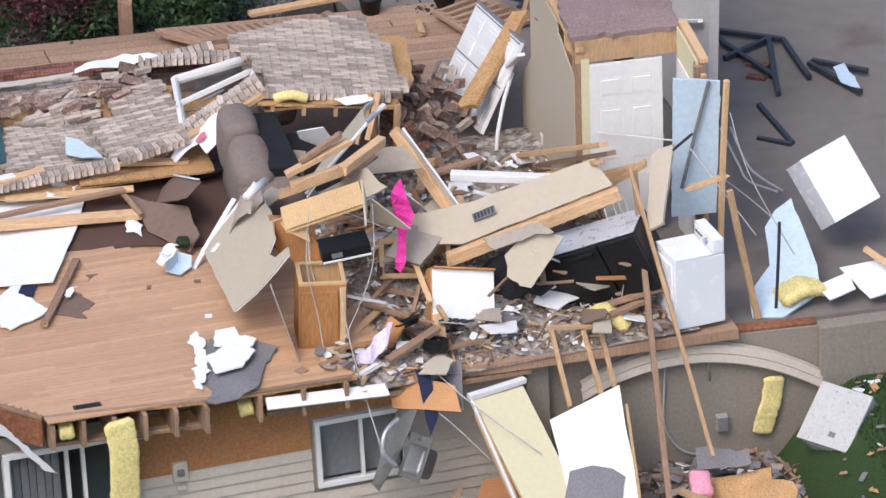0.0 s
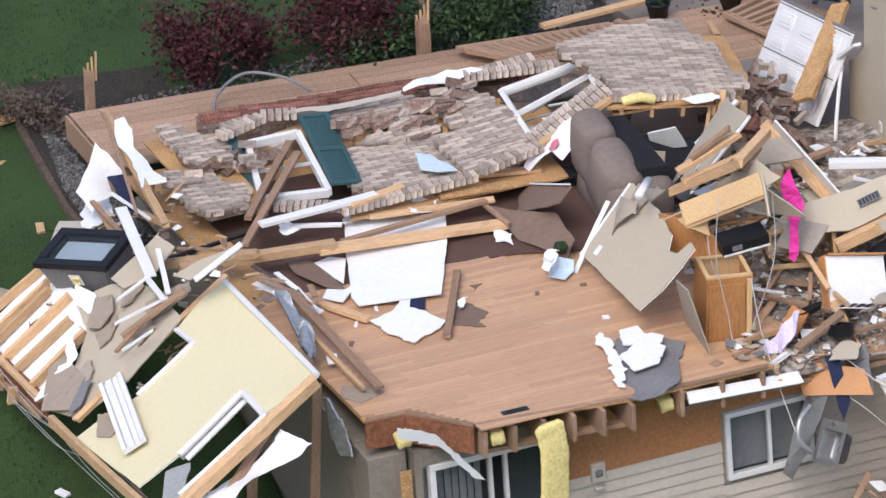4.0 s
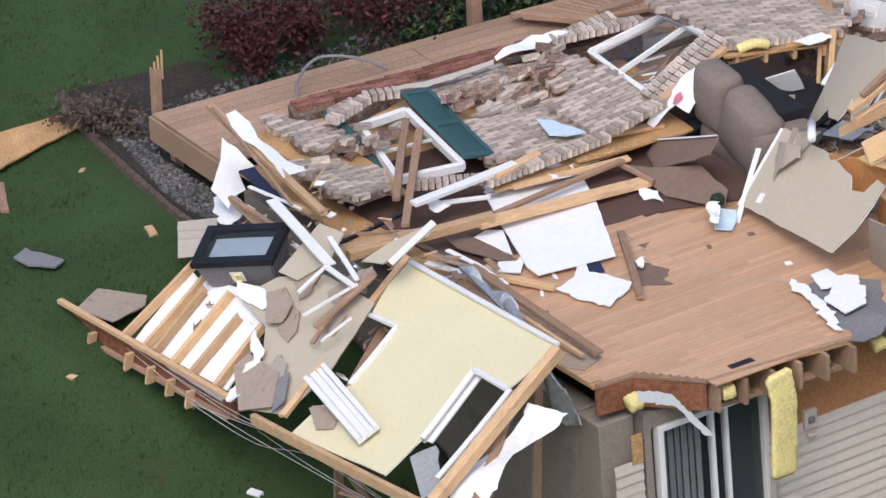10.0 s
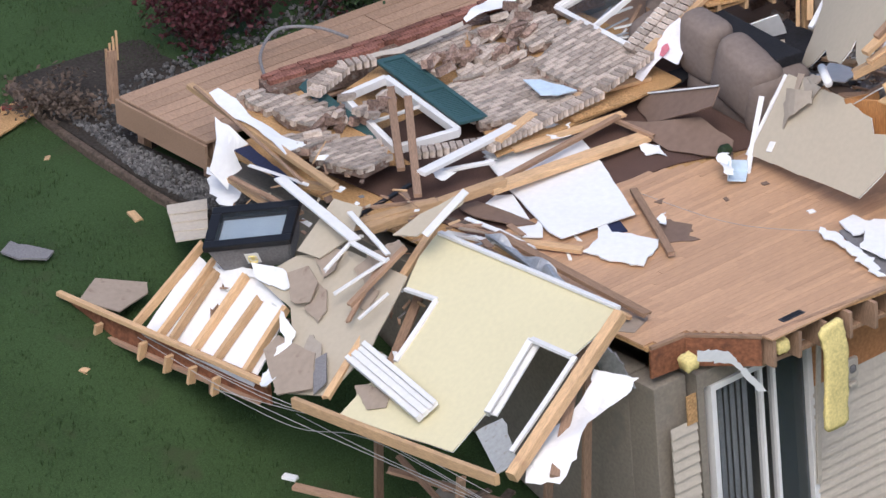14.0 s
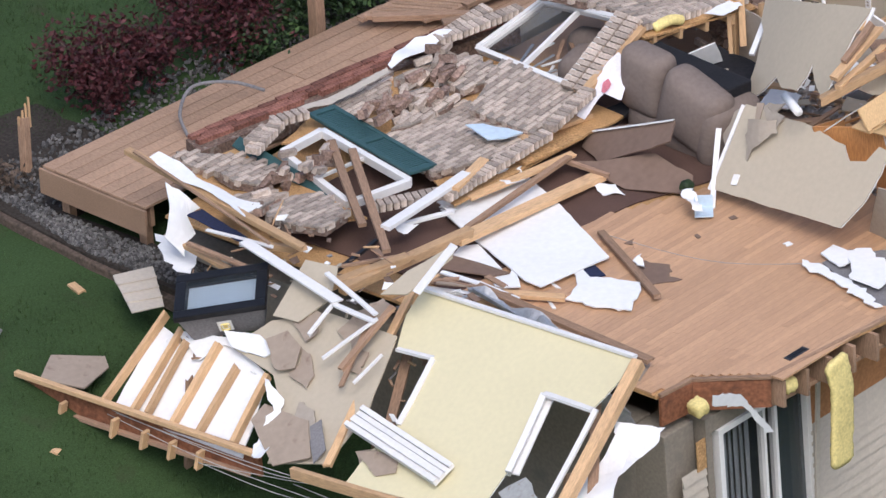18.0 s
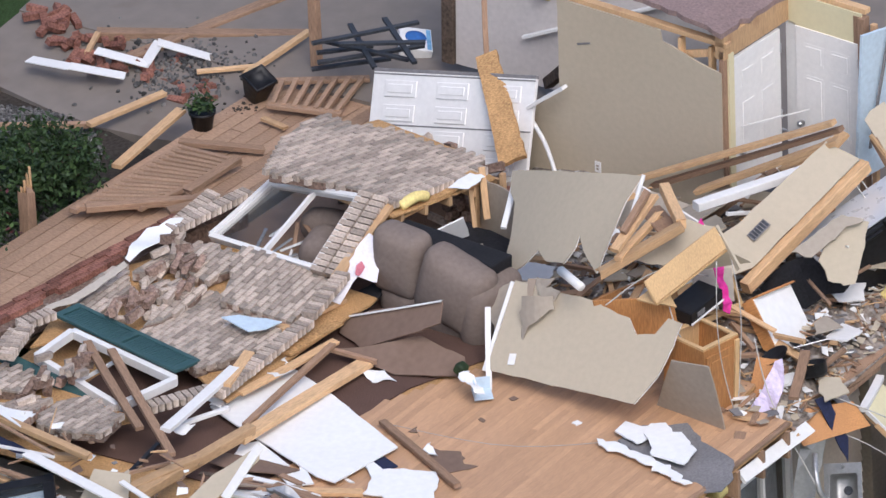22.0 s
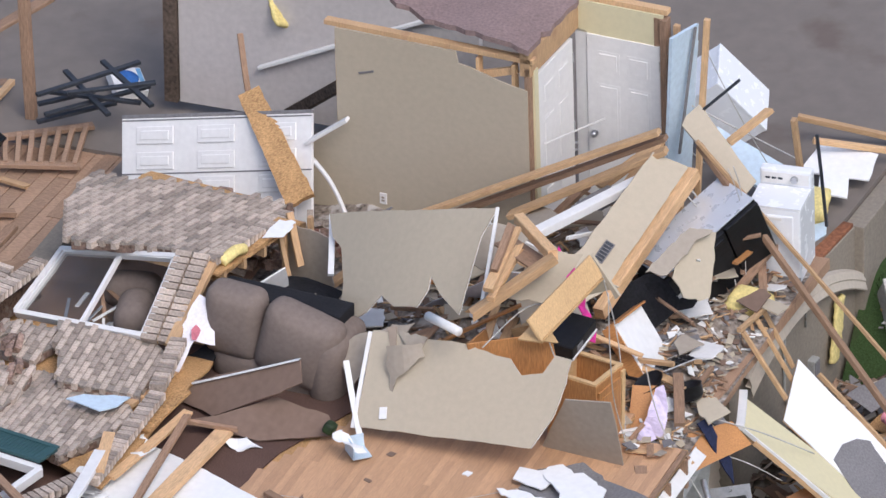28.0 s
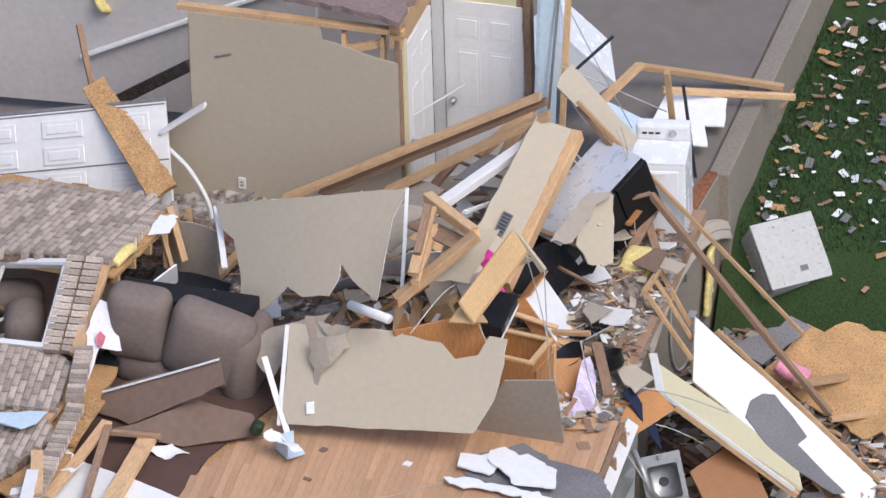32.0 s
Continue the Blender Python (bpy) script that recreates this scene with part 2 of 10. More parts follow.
    if parent is not None:
        ob.parent = parent
    if label:
        ob["label"] = label
    return ob


def placed(x, y, z, rx, ry, rz, scale):
    return pose(x, y, z, rx, ry, rz) @ Matrix.Diagonal((*scale, 1))


# frames in which the larger pieces of the place are laid out
SOUTH = placed(-0.0496, 0.0938, -0.0541, 0.08, -2.18, -2.69, (0.949, 1.020, 0.980))
FLOOR = placed(-0.0214, -0.0169, 0.0, 0, 0, -0.69, (0.974, 1.038, 1.0))
DECK_FRAME = placed(-0.2966, 0.0982, -0.0581, 0.79, -2.37, -2.64, (0.949, 1.020, 0.979))
HALL = pose(5.85, 2.25, 0, 0, 0, -5)
GARAGE = placed(0.0388, -0.2297, 0.4882, 0.53, 1.63, -0.21, (0.946, 1.021, 0.982))
FALLEN = placed(-0.1144, 0.0858, -0.069, 0.91, -2.38, -1.97, (0.949, 1.020, 0.979))
KITCHEN = placed(-0.0096, -0.0121, -0.0334, 0.81, -2.02, -1.38, (0.949, 1.020, 0.980))
YARD = placed(-0.0308, 0.0347, -0.047, 0.71, -2.14, -2.26, (0.949, 1.020, 0.980))
EAST = placed(-0.0322, 0.0852, -0.012, 0.17, -1.93, -2.65, (0.949, 1.020, 0.980))


def spot(x, y):
    return 0.025 + 0.9476 * x + 0.004 * y, 0.0913 - 0.0447 * x + 1.0205 * y


def empty(name, m, label, category, group="", kind=""):
    ob = new(name)
    ob.matrix_world = m
    ob.empty_display_size = 0.05
    return tagged(ob, label, category, group, kind)


def box_bm(sx, sy, sz, bevel=0.0, at=(0, 0, 0), bm=None, m=None):
    """A box whose base centre is at `at`; edges bevelled."""
    bm = bm or bmesh.new()
    r = bmesh.ops.create_cube(bm, size=1)
    vs = r["verts"]
    for v in vs:
        v.co = Vector((v.co.x * sx + at[0], v.co.y * sy + at[1], (v.co.z + 0.5) * sz + at[2]))
    if m is not None:
        bmesh.ops.transform(bm, matrix=m, verts=vs)
    if bevel:
        es = {e for v in vs for e in v.link_edges}
        bmesh.ops.bevel(bm, geom=list(es), offset=bevel, segments=2, affect="EDGES", profile=0.6)
    return bm


def frame_of(o, u, v):
    """The pose with its corner at o, x along u and y as near v as may be."""
    x = Vector(u).normalized()
    z = x.cross(Vector(v)).normalized()
    y = z.cross(x)
    m = Matrix((x, y, z)).transposed().to_4x4()
    m.translation = Vector(o)
    return m


def torn(points, amount, step, seed, holes=()):
    """An outline with ragged edges: every side is cut into short pieces that stray."""
    rnd = random.Random(seed)
    out = []
    for k, (a, b) in enumerate(zip(points, points[1:] + points[:1])):
        rag = amount if not isinstance(amount, (list, tuple)) else amount[k]
        d = math.hypot(b[0] - a[0], b[1] - a[1])
        n = max(1, int(d / step)) if rag else 1
        nx, ny = -(b[1] - a[1]) / (d + 1e-9), (b[0] - a[0]) / (d + 1e-9)
        for i in range(n):
            f = i / n + (rnd.uniform(-0.45, 0.45) / n if i else 0)
            s = rnd.uniform(-1, 1) * rag * rnd.choice((0.2, 0.6, 1.0, 1.9)) if i else 0
            out.append((a[0] + (b[0] - a[0]) * f + nx * s, a[1] + (b[1] - a[1]) * f + ny * s))
    return out


def slab_bm(outline, thick, bend=None, cuts=0):
    """A flat piece of that outline, its top face at z = 0. bend(x, y) lifts it."""
    bm = bmesh.new()
    f = bm.faces.new([bm.verts.new((x, y, 0)) for x, y in outline])
    if bend:
        bmesh.ops.triangulate(bm, faces=[f])
        xs, ys = [p[0] for p in outline], [p[1] for p in outline]
        for k in range(cuts):
            for lo, hi, ax in ((min(xs), max(xs), 0), (min(ys), max(ys), 1)):
                c = lo + (hi - lo) * (k + 1) / (cuts + 1)
                co, no = ((c, 0, 0), (1, 0, 0)) if ax == 0 else ((0, c, 0), (0, 1, 0))
                bmesh.ops.bisect_plane(bm, geom=bm.verts[:] + bm.edges[:] + bm.faces[:], plane_co=co, plane_no=no)
        for v in bm.verts:
            v.co.z = bend(v.co.x, v.co.y)
    top = bm.faces[:]
    bmesh.ops.recalc_face_normals(bm, faces=top)
    if sum(f.normal.z * f.calc_area() for f in top) < 0:
        bmesh.ops.reverse_faces(bm, faces=top)
    r = bmesh.ops.extrude_face_region(bm, geom=top, use_keep_orig=True)
    for v in r["geom"]:
        if isinstance(v, bmesh.types.BMVert):
            v.co.z -= thick
    # the moved copy is the underside
    bmesh.ops.recalc_face_normals(bm, faces=bm.faces[:])
    return bm


def sheet(name, o, u, v, outline, thick, mat, label, category, rag=0.0, step=0.12, seed=1, bend=None, cuts=0, group="", back=None):
    """A sheet of board lying in the plane through o along u and v: one thing with a face and, where it differs, a back."""
    m = frame_of(o, u, v)
    e = empty(name, m, label, category, group)
    pts = torn(list(outline), rag, step, seed)
    part("face_layer", slab_bm(pts, thick * (0.5 if back else 1), bend, cuts), mat, e)
    if back:
        b = part("backing", slab_bm(pts, thick * 0.5, bend, cuts), back, e)
        b.location.z = -thick * 0.5 - 0.0005
    return e


def rect(w, h):
    return [(0, 0), (w, 0), (w, h), (0, h)]


def lumber_bm(length, w, h, seed, splinter=0.0):
    """A stick of sawn lumber along z, with eased edges and, if asked, a splintered end."""
    rnd = random.Random(seed)
    bm = bmesh.new()
    c = min(w, h) * 0.08
    ring = [(-w / 2 + c, -h / 2), (w / 2 - c, -h / 2), (w / 2, -h / 2 + c), (w / 2, h / 2 - c), (w / 2 - c, h / 2), (-w / 2 + c, h / 2), (-w / 2, h / 2 - c), (-w / 2, -h / 2 + c)]
    rows = []
    n = 4
    bow = rnd.uniform(-0.006, 0.006) * length
    for k in range(n + 1):
        f = k / n
        s = bow * math.sin(math.pi * f)
        z = f * length
        row = []
        for i, (x, y) in enumerate(ring):
            dz = 0
            if splinter and k == n:
                dz = rnd.uniform(-splinter, splinter * 0.6)
            row.append(bm.verts.new((x + s, y, z + dz)))
        rows.append(row)
    for a, b in zip(rows, rows[1:]):
        for i in range(8):
            bm.faces.new((a[i], a[(i + 1) % 8], b[(i + 1) % 8], b[i]))
    bm.faces.new(rows[0][::-1])
    bm.faces.new(rows[-1])
    return bm


LUMBER_LABEL = "loose splintered pine stud lying in the debris"
def along(a, b, side=None):
    """The pose whose z runs from a to b; y as near up (or side) as may be."""
    z = (Vector(b) - Vector(a)).normalized()
    up = Vector(side or (0, 0, 1))
    if abs(z.dot(up)) > 0.97:
        up = Vector((0, 1, 0))
    x = up.cross(z).normalized()
    m = Matrix((x, z.cross(x), z)).transposed().to_4x4()
    m.translation = Vector(a)
    return m


SEED = [100]
def stick(a, b, w=0.09, h=0.038, mat=None, label=LUMBER_LABEL, name="lumber_board", parent=None, side=None, splinter=0.0, category="lumber", group=""):
    """A board from a to b: w across, h upright."""
    SEED[0] += 1
    d = (Vector(b) - Vector(a)).length
    ob = part(name, lumber_bm(d, w, h, SEED[0], splinter), mat or PINE, parent)
    m = along(a, b, side)
    if parent is not None:
        m = parent.matrix_world.inverted() @ m
        ob.matrix_basis = m
    else:
        ob.matrix_world = m
        tagged(ob, label, category, group)
    return ob


def tube(name, pts, radius, mat, parent=None, label="", category="", sides=8, group="", smooth=True):
    """A cable or pipe through the points, smoothed."""
    P = [Vector(p) for p in pts]
    fine = []
    n = len(P)
    for i in range(n - 1):
        p0, p1, p2, p3 = P[max(i - 1, 0)], P[i], P[i + 1], P[min(i + 2, n - 1)]
        for k in range(6 if n > 2 else 1):
            t = k / (6 if n > 2 else 1)
            fine.append(0.5 * ((2 * p1) + (p2 - p0) * t + (2 * p0 - 5 * p1 + 4 * p2 - p3) * t * t + (3 * p1 - p0 - 3 * p2 + p3) * t ** 3))
    fine.append(P[-1])
    verts, faces = [], []
    for i, p in enumerate(fine):
        d = (fine[min(i + 1, len(fine) - 1)] - fine[max(i - 1, 0)]).normalized()
        a = d.orthogonal().normalized() if i == 0 else (a - d * a.dot(d)).normalized()
        c = d.cross(a)
        for s in range(sides):
            w = 2 * math.pi * s / sides
            verts.append(p + (a * math.cos(w) + c * math.sin(w)) * radius)
    for i in range(len(fine) - 1):
        for s in range(sides):
            q = (s + 1) % sides
            faces.append((i * sides + s, i * sides + q, (i + 1) * sides + q, (i + 1) * sides + s))
    faces.append(tuple(range(sides))[::-1])
    faces.append(tuple(len(verts) - sides + s for s in range(sides)))
    ob = mesh_part(name, verts, faces, mat, parent, "" if parent is None else label, smooth)
    if parent is None:
        tagged(ob, label, category, group)
    return ob

# ---------- ground ----------
def smooth01(f):
    f = min(1.0, max(0.0, f))
    return f * f * (3 - 2 * f)


def ground_z(x, y):
    x, y = 1.0551 * (x - 0.025) + -0.0041 * (y - 0.0913), 0.0462 * (x - 0.025) + 0.9797 * (y - 0.0913)
    near = -2.65 + 0.55 * smooth01((x - 2.5) / 3.5)
    z = -0.62 + (near + 0.62) * smooth01((6.6 - y) / 6.6)
    if x > 2.5 and y > 6.5:
        z += -0.25 * smooth01((x - 2.5) / 4.0)
    far = min(1, 12 / (abs(x) + abs(y) + 1e-6))
    return -0.064 + (0.0395 * x + 0.015 * y) * far + 0.98 * z


def build_ground():
    n = 170
    verts, faces = [], []
    def axis(k):
        t = (k / n) * 2 - 1
        return 15 * t + 900 * t ** 9
    for j in range(n + 1):
        for i in range(n + 1):
            x, y = 2.5 + axis(i), 4 + axis(j)
            z = ground_z(x, y)
            if -0.6 < x < 5.6 and 0.6 < y < 6.3:
                z = -2.75
            elif x >= 5.4 and 0.0 < y < 8.6:
                z = min(z, -1.2)
            elif 0.2 < x and 0.6 < y < 7.2:
                z = min(z, -0.9)
            elif 5.2 < x and 7.0 < y < 12:
                z = min(z, -0.95)
            verts.append((x, y, z + 0.025 * noise.noise((x * 1.7, y * 1.7, 0))))
    for j in range(n):
        for i in range(n):
            a = j * (n + 1) + i
            faces.append((a, a + 1, a + n + 2, a + n + 1))
    g = mesh_part("ground", verts, faces, LAWN, smooth=True)
    tagged(g, "mown green lawn sloping down round the wrecked house", "lawn", kind="structure")


build_ground()


def build_grass():
    """Blades on the strips of lawn beside the house."""
    rnd = random.Random(3)
    verts, faces = [], []
    def tuft(x, y, size):
        z = ground_z(x, y)
        for _ in range(4):
            a, l = rnd.uniform(0, 6.28), rnd.uniform(0.5, 1) * size
            dx, dy = math.cos(a), math.sin(a)
            px, py = x + rnd.uniform(-0.03, 0.03), y + rnd.uniform(-0.03, 0.03)
            k = len(verts)
            verts.extend([(px - dy * 0.004, py + dx * 0.004, z - 0.02), (px + dy * 0.004, py - dx * 0.004, z - 0.02), (px + dx * l * 0.5, py + dy * l * 0.5, z + l)])
            faces.append((k, k + 1, k + 2))
    for _ in range(15000):
        x, y = rnd.uniform(-6.5, -0.9), rnd.uniform(2.0, 13)
        if x > -1.3 and 4 < y < 8.6:
            continue
        tuft(x, y, 0.05)
    for _ in range(9000):
        x, y = rnd.uniform(-1, 5), rnd.uniform(8.9, 14)
        if (x - 4.6) ** 2 + (y - 9.3) ** 2 < 3:
            continue
        tuft(x, y, 0.05)
    for _ in range(9000):
        tuft(rnd.uniform(6.5, 14), rnd.uniform(-4.5, -0.75), 0.11)
    g = mesh_part("grass", verts, faces, GRASS)
    tagged(g, "short green lawn grass blades", "grass", kind="stuff")


build_grass()


def stones(name, count, place, lo, hi, seed, mat, label):
    """A scatter of small rounded stones in one mesh."""
    rnd = random.Random(seed)
    base = bmesh.new()
    bmesh.ops.create_icosphere(base, subdivisions=1, radius=1)
    bv, bf = [v.co.copy() for v in base.verts], [[v.index for v in f.verts] for f in base.faces]
    base.free()
    verts, faces = [], []
    while count:
        p = place(rnd)
        if p is None:
            continue
        count -= 1
        r, k = rnd.uniform(lo, hi), len(verts)
        m = Euler((rnd.uniform(0, 6), rnd.uniform(0, 6), rnd.uniform(0, 6))).to_matrix()
        s = Vector((r * rnd.uniform(0.7, 1.3), r * rnd.uniform(0.7, 1.3), r * rnd.uniform(0.5, 0.8)))
        verts.extend(Vector(p) + m @ Vector((v.x * s.x, v.y * s.y, v.z * s.z)) for v in bv)
        faces.extend([[k + i for i in f] for f in bf])
    return tagged(mesh_part(name, verts, faces, mat), label, "gravel", kind="stuff")


def bed_front(rnd):
    x, y = rnd.uniform(-1.12, -0.7), rnd.uniform(5.7, 8.9)
    x2, y2 = spot(x, y)
    return None if x < -1.35 + 0.27 * (y - 6.0) else (x2, y2, -0.5)
def bed_long(rnd):
    x, y = spot(rnd.uniform(-0.8, 4.5), rnd.uniform(7.55, 8.55))
    return (x, y, max(-0.5, ground_z(x, y) + 0.03))
def bed_round(rnd):
    a, r = rnd.uniform(0, 6.28), math.sqrt(rnd.random())
    return (4.62 + 0.8 * r * math.cos(a), 9.15 + 0.95 * r * math.sin(a), -0.465)
def bed_far(rnd):
    x, y = rnd.gauss(6.5, 0.3), rnd.gauss(8.5, 0.35)
    return (x, y, path_z(x) + 0.01)
stones("gravel_bed", 1500, bed_front, 0.012, 0.03, 1, GRAVEL, "grey river gravel beside the deck")
stones("gravel_bed", 2200, bed_long, 0.012, 0.032, 2, GRAVEL, "grey river gravel along the planting bed")
stones("gravel_bed", 3800, bed_round, 0.014, 0.034, 4, GRAVEL, "grey river gravel in a round planting bed")


def flat(name, outline, z, thick, mat, label, category, kind="structure"):
    ob = part(name, slab_bm(outline, thick), mat)
    ob.location.z = z
    return tagged(ob, label, category, kind=kind)


flat("soil_bed", [(-1.09, 5.87), (-0.53, 5.85), (-0.54, 7.7), (4.97, 7.27), (4.99, 8.71), (-0.44, 9.65), (-0.75, 8.87), (-1.04, 7.01)], -0.506, 0.3, SOIL, "dark soil of the planting bed beside the deck", "soil")
def path_z(x):
    return -0.45 + 0.17 * min(1, max(0, (x - 5.4) / 1.3))
path = part("path", slab_bm([(5.95, 10.4), (5.57, 9.81), (5.43, 9.16), (5.37, 8.6), (5.41, 8.1), (5.5, 7.5), (6.72, 7.0), (6.75, 10.35)], 0.3), WETSLAB)
for v in path.data.vertices:
    v.co.z += path_z(v.co.x)
tagged(path, "damp grey concrete path strewn with rubble", "path", kind="structure")
flat("soil_bed", [(5.38, 10.1), (4.45, 10.23), (4.1, 10.01), (3.85, 9.45), (3.5, 8.3), (5.2, 7.7), (5.4, 8.6), (5.46, 9.2), (5.58, 9.8)], -0.475, 0.3, SOIL, "dark soil of the round gravel bed", "soil")
flat("driveway", [(5.2, 0.3), (6.7, 0.1), (7.4, -0.02), (16.3, -0.55), (28.44, -1.45), (28.49, 12.6), (6.7, 10.36), (6.67, 6.27), (5.25, 6.34)], -0.27, 0.3, WETSLAB, "damp grey concrete garage slab and driveway", "driveway")
stones("gravel_bed", 500, bed_far, 0.012, 0.03, 5, GRAVEL, "wet gravel strewn with broken brick")


# edging timbers of the beds
for a, b in (((-0.543, 9.57, -0.558), (-0.764, 8.785, -0.579)), ((-0.764, 8.785, -0.579), (-1.036, 6.95, -0.598)), ((-1.036, 6.95, -0.598), (-1.107, 5.861, -0.636))):
    stick(a, b, 0.12, 0.12, BARK, "weathered landscape timber edging the gravel bed", "edging_timber", category="edging")
stick((6.276, 8.943, -0.294), (9.131, 7.974, -0.292), 0.12, 0.12, OLDPINE, "brown timber lying across the concrete path", "edging_timber", category="edging")

ring = [(5.6, 9.85), (5.36, 10.13), (4.9, 10.25), (4.43, 10.26), (4.07, 10.03), (3.82, 9.46), (3.7, 9.0)]
for a, b in zip(ring, ring[1:]):
    stick((*a, -0.47), (*b, -0.47), 0.13, 0.1, EDGING, "brown edging block round the gravel bed", "edging_block", category="edging", group="edging round the gravel bed")
stick((4.73, 11.43, -0.44), (4.97, 11.04, -0.44), 0.12, 0.1, PINE, "pale splintered timber lying on the lawn", "timber", splinter=0.03)
stick((4.96, 11.05, -0.44), (5.22, 10.28, -0.42), 0.09, 0.07, PINE, "pale splintered timber lying on the lawn", "timber", splinter=0.03)

# ---------- deck ----------
def deck_z(x):
    return -0.2 - 0.075 * (x - 0.9)


def build_deck():
    e = empty("deck", DECK_FRAME, "low brown wooden deck along the house", "deck", kind="structure")
    rnd = random.Random(8)
    w, x = 0.14, -0.72
    slope = math.atan(0.075)
    m_base = box_bm(w - 0.008, 1.0, 0.028, 0.004)
    me = bpy.data.meshes.new("plank")
    m_base.to_mesh(me)
    m_base.free()
    me.materials.append(DECK)
    # boards run along the deck's length, as long planks butted end to end
    y = 6.42
    row = 0
    while y < 7.55:
        x = -0.75
        while x < 7.6:
            l = min(rnd.choice((2.4, 3.0, 3.6)), 7.62 - x)
            ob = new("plank", me)
            ob.parent = e
            ob.matrix_basis = Matrix.Translation((x + l / 2, y, deck_z(x + l / 2))) @ Matrix.Rotation(slope, 4, "Y") @ Matrix.Rotation(-math.pi / 2, 4, "Z") @ Matrix.Diagonal((1, l - 0.006, 1, 1))
            x += l
        y += w
        row += 1
    for yy in (7.58,):
        f = part("fascia", box_bm(8.35, 0.03, 0.2, 0.004), DECK, e)
        f.matrix_basis = Matrix.Translation((3.44, yy, deck_z(3.44) - 0.19)) @ Matrix.Rotation(slope, 4, "Y")
    f = part("fascia", box_bm(0.03, 1.3, 0.26, 0.004), DECK, e)
    f.matrix_basis = pose(-0.77, 6.97, -0.33)
    for px in (-0.6, 1.5, 3.5, 5.5):
        p = part("deck_joist", box_bm(0.05, 1.1, 0.2, 0.004), OLDPINE, e)
        p.matrix_basis = pose(px, 6.95, deck_z(px) - 0.24)
        for py in (6.5, 7.45):
            q = part("deck_post", box_bm(0.09, 0.09, 0.6), OLDPINE, e)
            q.matrix_basis = pose(px, py, deck_z(px) - 0.82)
    return e


build_deck()
land = empty("deck_landing", DECK_FRAME, "brown wooden deck landing with a corner post", "deck", kind="structure")
for k in range(8):
    p = part("plank", box_bm(1.9, 0.132, 0.028, 0.004), DECK, land)
    p.matrix_basis = pose(6.65, 5.5 + 0.14 * k, -0.62, 0, 4, 0)
stick((7.053, 7.311, -0.337), (7.12, 7.361, 1.518), 0.09, 0.09, OLDPINE, "brown wooden deck post standing upright", "deck_post", category="post")

# red rowlock of brick along the old wall line
def brick_mesh(name, l, w, h, mat, seed, chip=0.0025):
    rnd = random.Random(seed)
    bm = box_bm(l, w, h)
    bmesh.ops.bevel(bm, geom=bm.edges[:], offset=0.003, segments=1, affect="EDGES")
    for v in bm.verts:
        v.co += Vector([rnd.uniform(-chip, chip) for _ in range(3)])
    me = bpy.data.meshes.new(name)
    bm.to_mesh(me)
    bm.free()
    me.materials.append(mat)
    return me


BRICKS = [brick_mesh("brick", 0.174, 0.052, 0.06, BRICK, s) for s in range(5)]
REDS = [brick_mesh("brick", 0.197, 0.066, 0.06, BRICKRED, s, 0.004) for s in range(4)]
SOLDIERS = [brick_mesh("brick", 0.052, 0.14, 0.07, BRICK, s) for s in range(4)]
DARKBRICKS = [brick_mesh("brick", 0.193, 0.06, 0.075, BRICKDARK, s, 0.008) for s in range(4)]


# ---------- house: basement and floor ----------
def build_basement():
    e = empty("wall_south", SOUTH, "basement wall with tan lap siding and bare sheathing", "wall", kind="structure")
    # wall core with the door and window openings left free
    def core(x0, x1, z0, z1, mat=CONCRETE, y=0.42, name="wall_core", d=0.22):
        o = part(name, box_bm(x1 - x0, d, z1 - z0), mat, e)
        o.matrix_basis = pose((x0 + x1) / 2, y, z0)
    core(-0.42, -0.34, -2.75, -0.3)
    core(-0.34, 0.95, -0.46, -0.3)
    core(0.95, 2.8, -2.75, -0.3)
    core(2.8, 3.72, -0.7, -0.3)
    core(2.8, 3.72, -2.75, -1.4)
    core(3.72, 4.9, -2.75, -0.45)
    # bare OSB above, lap siding below
    def skin(x0, x1, z0, z1, mat, name):
        o = part(name, box_bm(x1 - x0, 0.012, z1 - z0), mat, e, "bare orange OSB sheathing")
        o.matrix_basis = pose((x0 + x1) / 2, 0.3, z0)
    skin(0.95, 2.76, -0.98, -0.34, FACADE, "sheathing_panel")
    skin(2.76, 3.76, -0.66, -0.34, FACADE, "sheathing_panel")
    def laps(x0, x1, z0, z1):
        z = z1
        n = 0
        while z > z0:
            bm = bmesh.new()
            l = x1 - x0
            prof = [(0.0, 0.0), (-0.022, -0.105), (-0.012, -0.112), (0.0, -0.112)]
            a = [bm.verts.new((0, py, pz)) for py, pz in prof]
            b = [bm.verts.new((l, py, pz)) for py, pz in prof]
            for i in range(4):
                bm.faces.new((a[i], b[i], b[(i + 1) % 4], a[(i + 1) % 4]))
            bm.faces.new(a[::-1])
            bm.faces.new(b)
            bmesh.ops.recalc_face_normals(bm, faces=bm.faces[:])
            o = part("siding_course", bm, SIDING, e)
            o.matrix_basis = pose(x0, 0.305, z)
            z -= 0.112
    laps(0.97, 2.76, -2.6, -0.98)
    laps(3.76, 4.9, -2.6, -0.46)
    laps(2.76, 3.76, -2.6, -1.46)
    laps(-0.78, -0.46, -2.6, -0.72)
    o = part("sheathing_panel", box_bm(0.12, 0.012, 0.3), OSB, e)
    o.matrix_basis = pose(-0.52, 0.29, -0.75)
    return e


build_basement()


